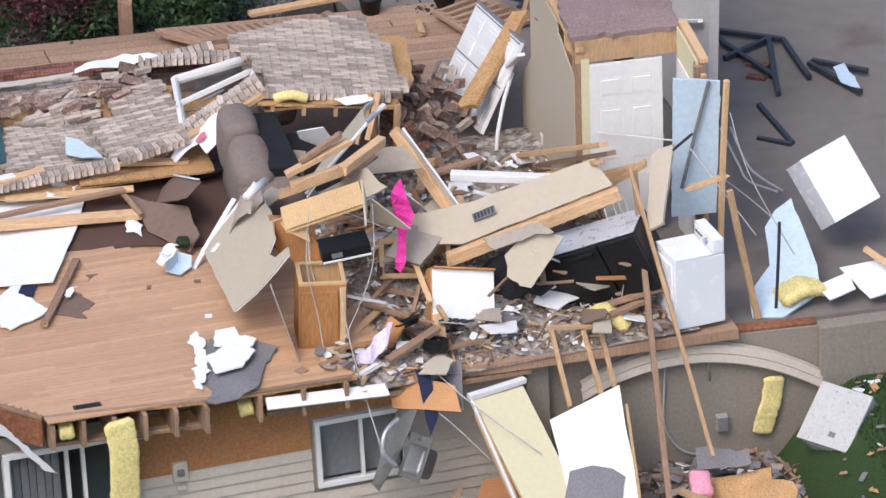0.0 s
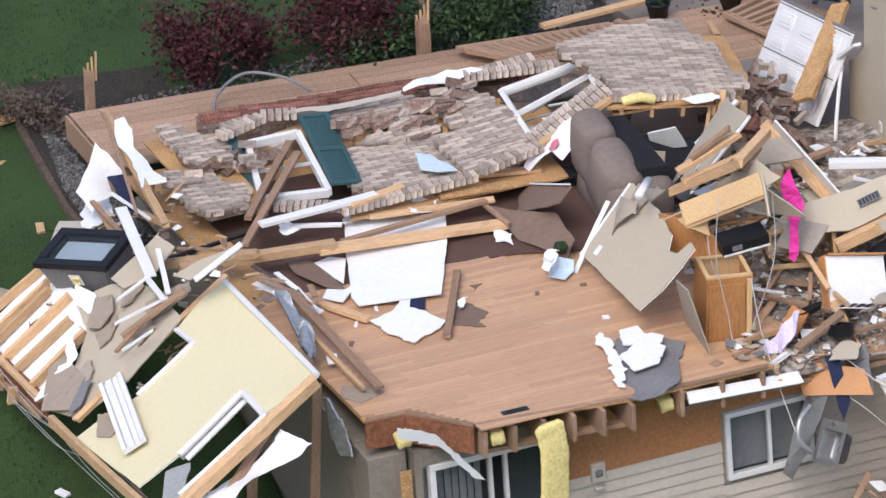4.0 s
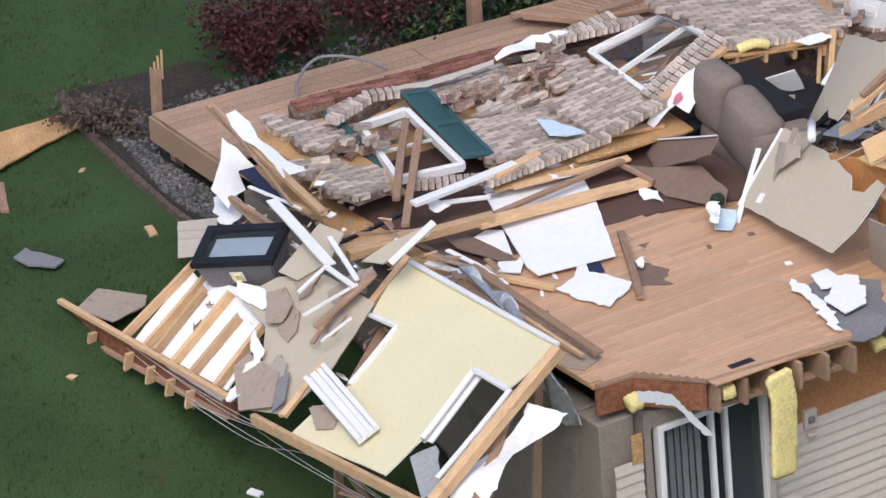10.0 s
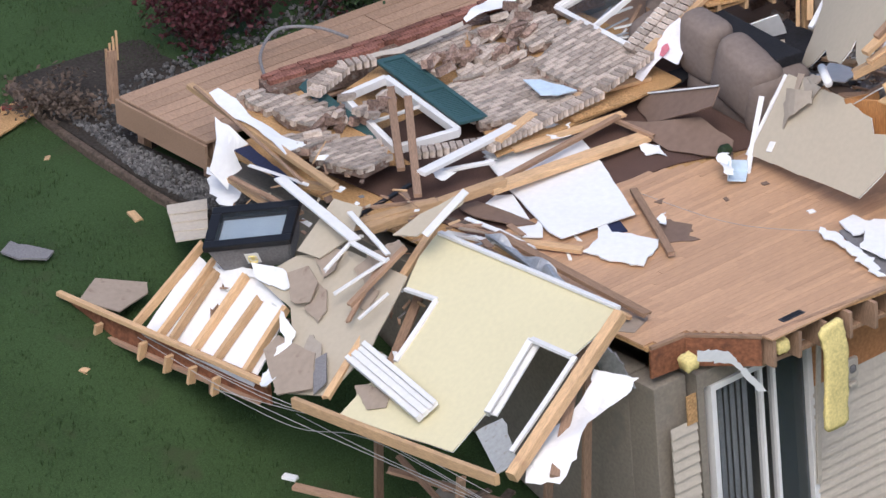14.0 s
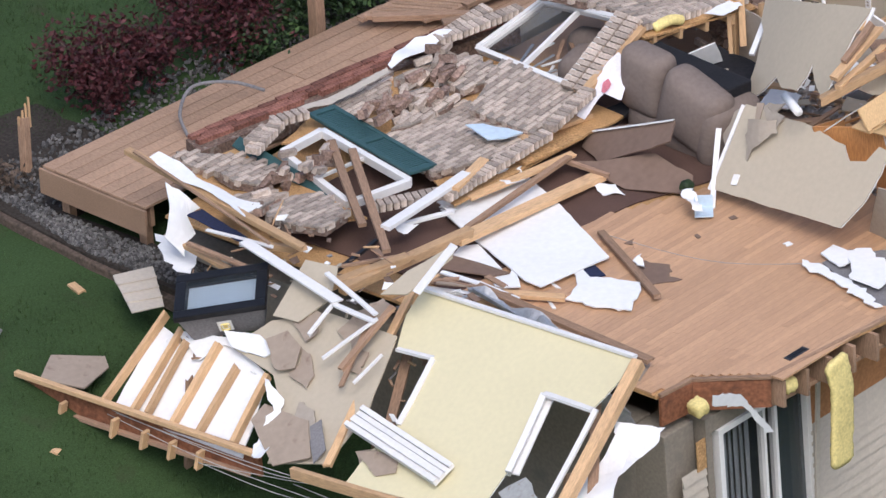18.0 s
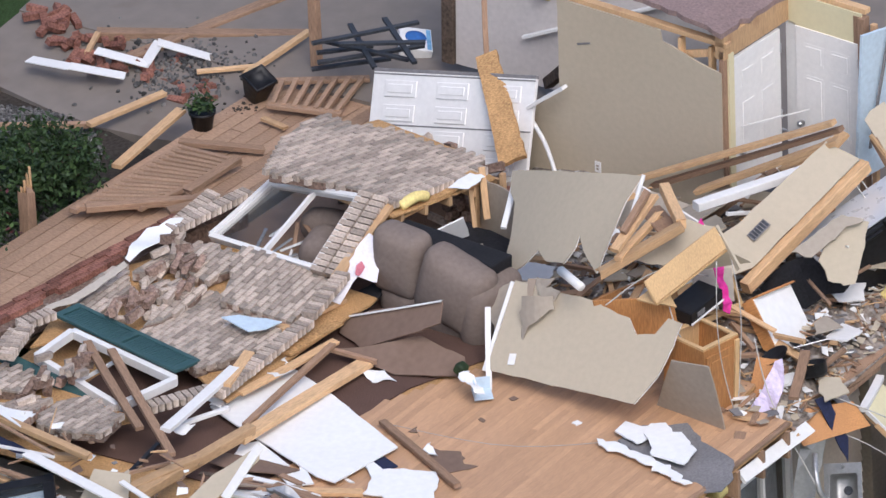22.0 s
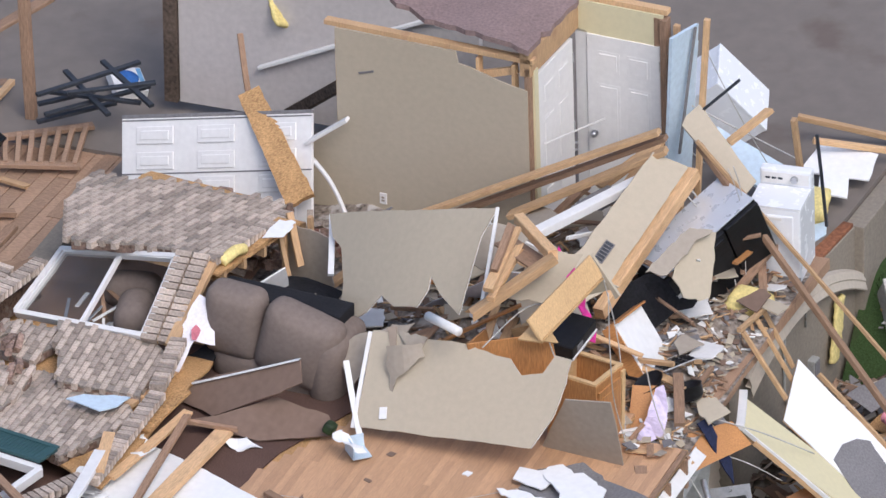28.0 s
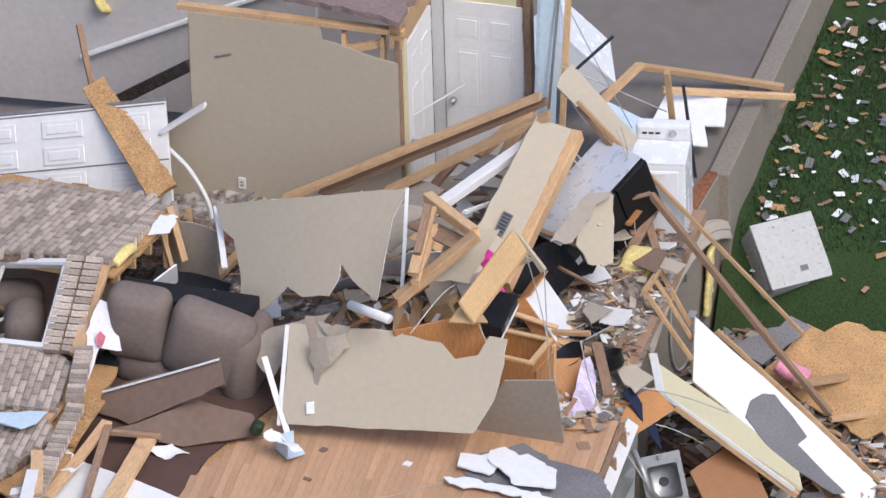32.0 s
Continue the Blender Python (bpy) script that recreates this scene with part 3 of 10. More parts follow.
def window_unit(name, m, w, h, panes, label, deep=0.09, bar=0.05, glass=True, kind="structure", trim=WHITE):
    """A white window: x across, z up, frame, mullions and panes as parts."""
    e = empty(name, m, label, "window", kind=kind)
    for sx, sz, at in ((w, bar, (0, 0, 0)), (w, bar, (0, 0, h - bar)), (bar, h - 2 * bar, (-w / 2 + bar / 2, 0, bar)), (bar, h - 2 * bar, (w / 2 - bar / 2, 0, bar))):
        part("window_frame", box_bm(sx, deep, sz, 0.004, at), trim, e)
    n = len(panes)
    x = -w / 2 + bar
    span = w - 2 * bar
    for k, share in enumerate(panes):
        pw = span * share
        if k:
            part("mullion", box_bm(0.035, deep * 0.8, h - 2 * bar, 0.003, (x, 0, bar)), trim, e)
        if glass:
            g = part("pane", box_bm(pw - 0.036, 0.006, h - 2 * bar, 0, (x + pw / 2, 0.0, bar)), GLASS, e)
            g.visible_shadow = False
        x += pw
    return e


win = window_unit("window_1", SOUTH @ pose(3.26, 0.3, -1.4), 0.92, 0.71, (0.5, 0.5), "white sliding basement window in tan siding", 0.08)
BLIND = material("grey_blind_fabric", (0.33, 0.335, 0.34), 0.9, 0.12, 20, 2, 0.05, spec=0.1)
dark = part("curtain", box_bm(0.8, 0.01, 0.6), BLIND)
dark.matrix_world = SOUTH @ pose(3.26, 0.4, -1.36)
tagged(dark, "grey window blind behind the basement glass", "blind")
slide = window_unit("door_1", SOUTH @ pose(0.36, 0.34, -2.6), 1.26, 2.13, (0.5, 0.14, 0.36), "white sliding patio door in the basement wall", 0.1, 0.06)
slat_blind = empty("vertical_blind", SOUTH @ pose(-0.02, 0.44, -2.55), "grey-green vertical blind hanging behind the patio door glass", "blind")
part("head_rail", box_bm(0.62, 0.05, 0.04, 0.004, (0.02, 0, 2.0)), WHITE, slat_blind)
for k in range(8):
    o = part("slat", box_bm(0.078, 0.003, 1.98, 0, (0, 0, 0)), WHITE if k == 1 else BLIND, slat_blind)
    o.matrix_basis = pose(-0.25 + 0.077 * k, 0.0, 0.01, 0, 0, 14 if k % 2 else 22)
for unit in (slide, win):
    for child in unit.children:
        if child.name.startswith("pane") and child.name != "pane.004":
            child.data.materials[0] = CLEAR
flat("basement_floor", [(-0.8, 0.74), (4.69, 0.5), (4.71, 5.95), (-0.73, 6.37)], -2.493, 0.1, CONCRETE, "grey concrete basement floor", "floor")

vent = empty("wall_vent", SOUTH @ pose(1.45, 0.285, -1.06), "pale plastic dryer vent hood on bare sheathing", "vent")
part("vent_body", box_bm(0.15, 0.06, 0.2, 0.012), SIDING, vent)
part("vent_opening", box_bm(0.075, 0.02, 0.075, 0.02, (0, -0.028, 0.06)), SLATE, vent)
part("vent_flap", box_bm(0.1, 0.05, 0.03, 0.01, (0, -0.02, -0.08)), SIDING, vent)

# side foundation and the right-hand foundation wall
def wall_box(name, x0, x1, y0, y1, z0, z1, mat, label, m=SOUTH):
    o = part(name, box_bm(x1 - x0, y1 - y0, z1 - z0, 0.012), mat)
    o.matrix_world = m @ pose((x0 + x1) / 2, (y0 + y1) / 2, z0)
    return tagged(o, label, "wall", kind="structure")
wall_box("wall_west", -0.85, -0.6, 0.78, 6.3, -2.75, -0.3, CONCRETE, "grey concrete foundation side wall under the floor")
wall_box("wall_corner", -0.85, -0.45, 0.42, 0.78, -2.75, -0.32, CONCRETE, "pale concrete corner of the foundation")
wall_box("wall_front", 0, 2.85, 0, 0.2, -2.6, -0.31, CONCRETE, "stained concrete foundation wall below the kitchen edge", pose(4.62, 0.21, 0, 0, 0, -6.84))
wall_box("sill_plate", 0.3, 2.8, 0.01, 0.15, -0.31, -0.272, RIMWOOD, "damp brown sill plate on the foundation wall", pose(4.62, 0.21, 0, 0, 0, -6.84))
wall_box("wall_east", 0, 9.0, -0.09, 0.09, -2.6, -0.3, CONCRETE, "weathered concrete foundation wall with a bare top", pose(7.4, -0.12, 0, 0, 0, -3.4))
wall_box("wall_return", 4.9, 5.12, 0.2, 0.53, -2.6, -0.45, CONCRETE, "concrete foundation wall return", EAST)
wall_box("wall_north", -0.6, 5.5, 6.12, 6.3, -2.75, -0.25, CONCRETE, "concrete foundation wall beside the deck")

# ---------- the oak floor ----------
def build_floor():
    e = empty("floor", FLOOR, "honey oak strip floor laid bare to the sky", "floor", kind="structure")
    sub = [(-0.82, 0.62), (-0.41, 0.58), (0.06, 0.08), (1.6, -0.1), (3.05, -0.1), (3.05, 0.48), (3.5, 0.48), (3.5, 6.1), (-0.82, 6.1)]
    o = part("subfloor", slab_bm(sub, 0.03), OSB, e)
    o.location.z = -0.02
    o = part("carpet", slab_bm([(-0.4, 3.12), (1.15, 3.06), (1.9, 2.95), (3.4, 2.4), (3.4, 5.2), (-0.5, 5.4)], 0.012), CARPET, e, "worn dark brown carpet")
    o.location.z = 0.001
    rnd = random.Random(5)
    w = 0.0605
    meshes = []
    for s in range(3):
        bm = box_bm(1, w - 0.0015, 0.018)
        me = bpy.data.meshes.new("floor_strip")
        bm.to_mesh(me)
        bm.free()
        me.materials.append(OAKFLOOR)
        meshes.append(me)
    y = -0.06
    count = 0
    while y < 3.1:
        # the front edge runs along the facade, with a clipped bay corner
        lo = -0.82 if y > 0.62 else (0.06 - (y - 0.08) * 0.87 if y > 0.08 else 0.06)
        if 0.58 < y < 0.64:
            lo = -0.7
        hi = 3.02 + rnd.uniform(-0.05, 0.03) if y < 0.48 else 3.45 if y < 2.2 else 3.45 - (y - 2.2) * 2.4
        x = lo + rnd.uniform(-0.004, 0.004)
        first = rnd.uniform(0.3, 1.0)
        while x < hi - 0.02:
            l = min(first if first else rnd.uniform(0.7, 1.5), hi - x)
            first = 0
            ob = new("floor_strip", rnd.choice(meshes))
            ob.parent = e
            ob.matrix_basis = Matrix.Translation((x + l / 2, y + w / 2, -0.018 + rnd.uniform(0, 0.0012))) @ Matrix.Diagonal((l - 0.001, 1, 1, 1))
            x += l
            count += 1
        y += w
    # open joist ends along the front edge
    for k in range(6):
        x = 0.12 + 0.29 * k
        part("joist", box_bm(0.04, 0.9, 0.26, 0.002, (x, 0.42 - 0.03 * k, -0.31)), OLDPINE, e)
    for k in range(3):
        x = 2.1 + 0.42 * k
        part("joist", box_bm(0.04, 0.9, 0.26, 0.002, (x, 0.32, -0.31)), OLDPINE, e)
    part("sill_plate", box_bm(1.55, 0.09, 0.04, 0.003, (0.88, 0.16, -0.35)), OLDPINE, e).rotation_euler.z = -0.07
    part("sill_plate", box_bm(2.6, 0.12, 0.05, 0.003, (3.5, 0.1, -0.36)), OLDPINE, e)
    for a, b in (((-0.8, 0.6, -0.012), (-0.41, 0.57, -0.012)), ((-0.41, 0.57, -0.012), (0.06, 0.065, -0.012)), ((0.06, 0.065, -0.012), (1.6, -0.075, -0.012)), ((1.6, -0.075, -0.012), (3.0, -0.09, -0.012))):
        stick(FLOOR @ Vector(a), FLOOR @ Vector(b), 0.045, 0.03, OLDPINE, name="floor_nosing", parent=e)
    m = frame_of((0.06, 0.075, -0.3), (-0.47, 0.48, 0), (0, 0, 1))
    rim = part("rim_board", slab_bm(rect(0.67, 0.27), 0.03), RIMWOOD, e)
    rim.matrix_basis = m @ Matrix.Translation((0, 0, 0.0))
    m = frame_of((-0.42, 0.56, -0.3), (-0.4, 0.04, 0), (0, 0, 1))
    rim = part("rim_board", slab_bm(rect(0.4, 0.27), 0.03), RIMWOOD, e)
    rim.matrix_basis = m
    return e


build_floor()
reg = empty("floor_register", FLOOR @ pose(0.5, 0.13, 0.0), "dark brown metal floor register set in oak", "floor register")
part("register_frame", box_bm(0.27, 0.075, 0.008, 0.003), IRON, reg)
for k in range(9):
    part("louvre", box_bm(0.02, 0.055, 0.004, 0, (-0.1 + 0.025 * k, 0, 0.008)), BLACK, reg)

# lower room floor between the kitchen and the garage
flat("floor_lower", [(2.93, 0.18), (4.28, -0.04), (6.62, -0.16), (6.63, 1.03), (5.32, 1.18), (5.35, 6.03), (2.94, 6.16)], -0.19, 0.1, OLDPINE, "debris-strewn lower floor of bare boards", "floor")

# ---------- standing walls of the hall ----------
def build_hall():
    """Two walls that meet at a corner post; x runs along the door wall, y along the beige wall."""
    e = empty("wall_hall", HALL, "torn beige drywall on studs, still standing", "wall", kind="structure")
    out = [(0, -0.3), (2.2, -0.3), (2.2, 0.45), (1.95, 0.62), (1.79, 0.78), (1.79, 1.68), (0.66, 1.68), (0.64, 1.57), (0.53, 1.555), (0.34, 1.5), (0.2, 1.465), (0, 1.43)]
    d = part("drywall", slab_bm(torn(out, [0, 0, 0.01, 0.01, 0.003, 0.002, 0.004, 0.008, 0.01, 0.008, 0.01, 0], 0.06, 5), 0.015), BEIGE, e)
    d.matrix_basis = frame_of((0, 0, 0), (0, 1, 0), (0, 0, 1)) @ Matrix.Diagonal((1, 1, -1, 1))
    for k in range(6):
        part("stud", box_bm(0.075, 0.034, 1.94, 0.003, (0.065, 0.14 + 0.33 * k, -0.3)), PINE, e)
    part("brace", box_bm(0.03, 0.4, 0.07, 0.003), PINE, e).matrix_basis = pose(0.08, 0.3, 1.48, -18, 0, 0)
    part("top_plate", box_bm(0.08, 1.95, 0.045, 0.003, (0.05, 0.92, 1.685)), PINE, e)
    part("corner_post", box_bm(0.08, 0.05, 1.95, 0.004, (0.05, 0.005, -0.3)), OLDPINE, e)
    part("outlet_plate", box_bm(0.012, 0.066, 0.105, 0.004, (-0.006, 1.38, 0.06)), WHITE, e, "white outlet cover plate")
    for z in (0.085, 0.115):
        part("socket", box_bm(0.004, 0.028, 0.02, 0.002, (-0.013, 1.38, z)), GREIGE, e)
    part("wall_dent", box_bm(0.006, 0.15, 0.02, 0.002), SLATE, e, "grey scuff gouged in the drywall").matrix_basis = pose(-0.004, 1.5, 1.3, -18, 0, 0)
    # door wall: casing strip, header over the door and the wall that holds the second door
    part("drywall", box_bm(0.075, 0.02, 1.9, 0, (0.105, -0.03, -0.3)), CREAM, e)
    part("header", box_bm(0.98, 0.1, 0.23, 0.004, (0.5, 0.02, 1.56)), PINE, e)
    part("header", box_bm(0.08, 0.85, 0.05, 0.004, (1.05, -0.42, 1.82)), PINE, e)
    part("drywall", box_bm(0.016, 0.8, 0.3, 0, (0.99, -0.42, 1.53)), CREAM, e)
    part("drywall", box_bm(0.016, 0.1, 1.85, 0, (0.99, -0.05, -0.3)), WHITE, e)
    part("stud", box_bm(0.1, 0.06, 2.1, 0.004, (1.0, -0.83, -0.3)), OLDPINE, e)
    part("stud", box_bm(0.05, 0.05, 2.05, 0.004, (1.02, -0.93, -0.3)), PINE, e)
    felt = [(-0.05, 0), (1.02, 0), (1.0, 0.62), (0.75, 0.86), (0.42, 1.0), (0.1, 1.35), (0.02, 0.9), (-0.06, 0.4)]
    o = part("roof_edge", slab_bm(torn(felt, 0.02, 0.1, 3), 0.05, lambda x, y: 0.03 * math.sin(5 * y) + 0.12 * y, 3), TAUPE, e, "mauve roofing felt folded over the header")
    o.matrix_basis = pose(0.02, -0.03, 1.84)
    return e


build_hall()


def panel_door(name, m, w, h, label, knob_side=1, kind="structure"):
    """A six-panel white door: x across, y its thickness, z up."""
    e = empty(name, m, label, "door", kind=kind)
    bm = box_bm(w, 0.035, h, 0.003)
    leaf = part("door_leaf", bm, WHITE, e)
    rows = ((0.07 * h, 0.28 * h), (0.42 * h, 0.32 * h), (0.8 * h, 0.12 * h))
    for z, ph in rows:
        for sx in (-1, 1):
            pw = w * 0.32
            cx = sx * w * 0.21
            for k, (grow, dy) in enumerate(((0.0, -0.013), (-0.028, -0.0185))):
                part("door_panel" if k else "panel_moulding", box_bm(pw + 2 * grow, 0.012, ph + 2 * grow, 0.005, (cx, dy, z - grow)), WHITE, leaf)
    bm = bmesh.new()
    bmesh.ops.create_uvsphere(bm, u_segments=14, v_segments=8, radius=0.03)
    k = part("door_knob", bm, STEEL, leaf, "dull brass door knob")
    k.matrix_basis = pose(knob_side * (w / 2 - 0.065), -0.055, 0.46 * h)
    part("knob_plate", box_bm(0.05, 0.012, 0.05, 0.01, (knob_side * (w / 2 - 0.065), -0.024, 0.46 * h - 0.025)), STEEL, leaf)
    for z in (0.18, 0.86, 1.52):
        part("hinge", box_bm(0.012, 0.02, 0.09, 0.003, (-knob_side * w / 2, -0.016, z)), STEEL, leaf)
    return e


panel_door("door_2", HALL @ pose(0.49, -0.02, -0.22), 0.7, 1.75, "white six-panel interior door standing closed", -1)
panel_door("door_3", HALL @ pose(0.985, -0.45, -0.22, 0, 0, -90), 0.68, 1.75, "white six-panel door with a brass knob", -1)
stick(HALL @ Vector((0.2, -0.06, 0.84)), HALL @ Vector((0.9, -0.3, 0.78)), 0.008, 0.014, WHITE, "thin white trim strip caught across the doors", "trim_strip", category="trim")

# grey garage wall further back
gw = empty("wall_garage", GARAGE, "pale grey garage wall with a brown end post", "wall", kind="structure")
part("drywall", box_bm(0.1, 2.72, 2.3, 0, (7.95, 4.86, -0.5)), GREIGE, gw).data.materials[0] = material("pale_grey_painted_drywall", (0.52, 0.48, 0.455), 0.8, 0.05, 18, 1, 0.05)
part("end_post", box_bm(0.14, 0.12, 2.3, 0.004, (7.93, 6.29, -0.5)), BARK, gw)
r = stick((7.476, 5.33, 0.323), (7.484, 3.403, 1.228), 0.05, 0.03, WHITE, name="wall_rail", parent=gw)

# ---------- the fallen brick wall ----------
def inside(p, poly):
    x, y = p
    r = False
    for (x0, y0), (x1, y1) in zip(poly, poly[1:] + poly[:1]):
        if (y0 > y) != (y1 > y) and x < (x1 - x0) * (y - y0) / (y1 - y0) + x0:
            r = not r
    return r


def brick_field(e, poly, m, turn=0.0, seed=1, loose=0.0012, budget=[300]):
    """Bricks in running bond filling an outline, over a bed of mortar, in the pose m."""
    rnd = random.Random(seed)
    bed = part("mortar_bed", slab_bm(torn(poly, 0.012, 0.08, seed), 0.02), MORTAR, e)
    # dark brown backs put shade into the cracks between slabs
    back = part("brick_backs", slab_bm(torn(poly, 0.014, 0.07, seed + 50), 0.07), BRICKDARK, e)
    back.matrix_basis = m @ Matrix.Translation((0, 0, -0.0275))
    bed.matrix_basis = m @ Matrix.Translation((0, 0, -0.007))
    xs, ys = [p[0] for p in poly], [p[1] for p in poly]
    rest_v, rest_f = [], []
    y, row = min(ys) + 0.03, 0
    while y < max(ys):
        x = min(xs) + (0.0915 if row % 2 else 0.0)
        while x < max(xs):
            if inside((x, y), poly) and rnd.random() > 0.02:
                me = rnd.choice(BRICKS)
                b = m @ Matrix.Translation((x + rnd.uniform(-loose, loose), y + rnd.uniform(-loose, loose), -0.058 + rnd.uniform(0, 0.003))) @ Matrix.Rotation(rnd.gauss(0, loose * 2), 4, "Z") @ Matrix.Rotation(rnd.gauss(0, loose * 2), 4, "X")
                if budget[0] > 0:
                    budget[0] -= 1
                    ob = new("brick", me)
                    ob.parent = e
                    ob.matrix_basis = b
                else:
                    k = len(rest_v)
                    rest_v.extend(b @ v.co for v in me.vertices)
                    rest_f.extend([k + i for i in f.vertices] for f in me.polygons)
            x += 0.183
        y += 0.061
        row += 1
    if rest_v:
        o = mesh_part("bricks", rest_v, rest_f, BRICK, e)
        tagged(o, kind="stuff")


def soldier_row(e, a, b, m=None, tilt=0.0, seed=1):
    rnd = random.Random(seed)
    a, b = Vector(a), Vector(b)
    n = int((b - a).length / 0.061)
    d = (b - a).normalized()
    ang = math.atan2(d.y, d.x)
    for k in range(n):
        p = a + (b - a) * ((k + 0.5) / n)
        ob = new("brick", rnd.choice(SOLDIERS))
        ob.parent = e
        ob.matrix_basis = Matrix.Translation(p) @ Matrix.Rotation(ang + rnd.gauss(0, 0.02), 4, "Z") @ Matrix.Rotation(tilt + rnd.gauss(0, 0.03), 4, "X")


fallen = empty("brick_wall", pose(0, 0, 0), "toppled tan brick veneer wall broken into slabs", "brick wall")
SLABS = (
    ([(1.92, 5.03), (2.82, 5.34), (2.79, 4.92), (2.73, 4.47), (2.59, 4.28), (1.88, 4.26)], 0.34, 2, -3),
    ([(1.19, 5.41), (1.72, 5.44), (2.21, 5.27), (2.02, 5.08), (1.89, 4.31), (1.63, 4.18), (1.3, 4.31), (0.84, 4.53), (1.01, 4.9)], 0.25, -1, 1),
    ([(1.24, 6.17), (2, 6.31), (2.27, 6.23), (1.9, 5.9), (1.33, 5.9)], 0.22, 2, 2),
    ([(2.04, 6.01), (2.49, 6.01), (2.73, 5.94), (2.89, 5.74), (2.72, 5.68), (2.32, 5.82), (2.09, 5.83)], 0.27, -4, 3),
    ([(2.3, 5.75), (2.72, 5.62), (2.77, 5.36), (2.57, 5.24), (2.22, 5.36), (2.28, 5.62)], 0.3, 4, -4),
    ([(1.74, 5.5), (2.13, 5.62), (2.1, 5.46), (1.96, 5.32), (1.74, 5.36)], 0.3, -8, 6),
    ([(1.26, 5.39), (1.73, 5.44), (2.15, 5.26), (1.79, 5.23), (1.41, 5.29)], 0.3, 6, -3),
    ([(1.66, 5.73), (2.17, 5.77), (2.23, 5.72), (1.79, 5.61), (1.62, 5.64)], 0.25, 10, 8),
    ([(-0.64, 5.23), (-0.2, 5.32), (0.03, 5.15), (-0.2, 4.61), (-0.59, 4.53), (-0.73, 4.92)], 0.3, -4, 4),
    ([(-0.27, 6.15), (0.16, 5.97), (0.19, 5.62), (-0.16, 5.63), (-0.32, 5.88)], 0.26, 5, 6),
    ([(-0.19, 6.68), (0.19, 6.22), (0.24, 6.01), (-0.22, 6.22), (-0.3, 6.47)], 0.24, 8, 2),
    ([(-0.6, 5.77), (-0.19, 5.67), (-0.12, 5.41), (-0.58, 5.31), (-0.68, 5.48)], 0.26, -6, 8),
)
for k, (poly, z, ax, ay) in enumerate(SLABS):
    cx, cy = sum(p[0] for p in poly) / len(poly), sum(p[1] for p in poly) / len(poly)
    m = pose(cx, cy, z, ax, ay, random.Random(k).uniform(-3, 3))
    brick_field(fallen, [((x - cx) * 0.96, (y - cy) * 0.96) for x, y in poly], m, seed=20 + k)
soldier_row(fallen, (0.568, 4.169, 0.214), (1.942, 4.104, 0.291), seed=3)
soldier_row(fallen, (0.067, 4.601, 0.199), (0.615, 4.248, 0.217), seed=4)
soldier_row(fallen, (1.99, 4.132, 0.313), (2.656, 4.193, 0.401), seed=5)
soldier_row(fallen, (0.15, 6.057, 0.283), (0.644, 6.166, 0.325), seed=6)
soldier_row(fallen, (2.707, 6.089, 0.294), (3.465, 6.074, 0.345), seed=7, tilt=0.2)
soldier_row(fallen, (0.23, 6.15, 0.3), (0.564, 6.218, 0.3), seed=8)
soldier_row(fallen, (0.662, 6.262, 0.3), (1, 6.13, 0.3), seed=9)
soldier_row(fallen, (2.7, 6.039, 0.34), (3.615, 5.802, 0.36), seed=10)
# sheathing under the bricks
for outline, z in (([(-0.52, 4.51), (2.79, 4.04), (2.99, 5.97), (2.42, 6.36), (-0.32, 6.59)], 0.17),):
    hole = part("sheathing", slab_bm(torn([(0.63, 4.1), (2.84, 3.97), (2.89, 4.55), (2.61, 5.07), (2.99, 5.82), (2.14, 6.32), (1.19, 6.26), (0.64, 6.14), (1.19, 5.75), (0.95, 4.69)], 0.01, 0.15, 9), 0.02), OSB, fallen)
    hole.location.z = z
    hole = part("sheathing", slab_bm(torn([(-0.47, 4.96), (0, 4.58), (0.1, 5.09), (0.15, 6.01), (0.62, 6.34), (-0.42, 6.59)], 0.01, 0.15, 9), 0.02), OSB, fallen)
    hole.location.z = z
# broken chunks along the cracks
rnd = random.Random(77)
for k in range(60):
    x, y = rnd.choice(((1.43, 5.49), (1.71, 5.42), (2, 5.66), (2.23, 5.55), (1.28, 5.65), (0.05, 5.58), (-0.23, 5.56), (0.24, 5.34), (2.52, 5.79)))
    ob = new("brick", rnd.choice(BRICKS[:2] + DARKBRICKS))
    ob.parent = fallen
    ob.matrix_basis = pose(x + rnd.uniform(-0.16, 0.3), y + rnd.uniform(-0.06, 0.2), 0.2 + rnd.uniform(-0.01, 0.14), rnd.uniform(-25, 25), rnd.uniform(-25, 25), rnd.uniform(-30, 30))

ridge = empty("brick_slab", pose(0, 0, 0), "large slab of tan brick veneer heaved up on edge", "brick wall")
# plane of the heaved slab: low at the deck, high at the room
A, B, C = Vector((3.42, 4.3, 0.79)), Vector((4.715, 4.008, 0.655)), Vector((4.844, 5.834, 0.607))
m = frame_of(A, B - A, C - A)
brick_field(ridge, [(0.14, -0.11), (1.34, 0.01), (1.35, 0.29), (1.28, 0.6), (1.3, 1), (1.2, 1.28), (1.08, 1.48), (1.08, 1.81), (0.53, 1.67), (0.13, 1.41), (-0.23, 1.13), (0.02, 0.55)], m, seed=61, budget=[200])
for k in range(20):
    ob = new("brick", SOLDIERS[k % 4])
    ob.parent = ridge
    ob.matrix_basis = m @ pose(0.03 + 0.061 * k, -0.08, -0.06, 0, 0, random.Random(k).uniform(-3, 3))
s = part("sheathing", slab_bm(torn([(-0.05, -0.22), (1.25, -0.2), (1.5, 0.5), (1.5, 1.5), (0.7, 1.55), (0.25, 1.0)], 0.01, 0.12, 3), 0.02), OSB, ridge)
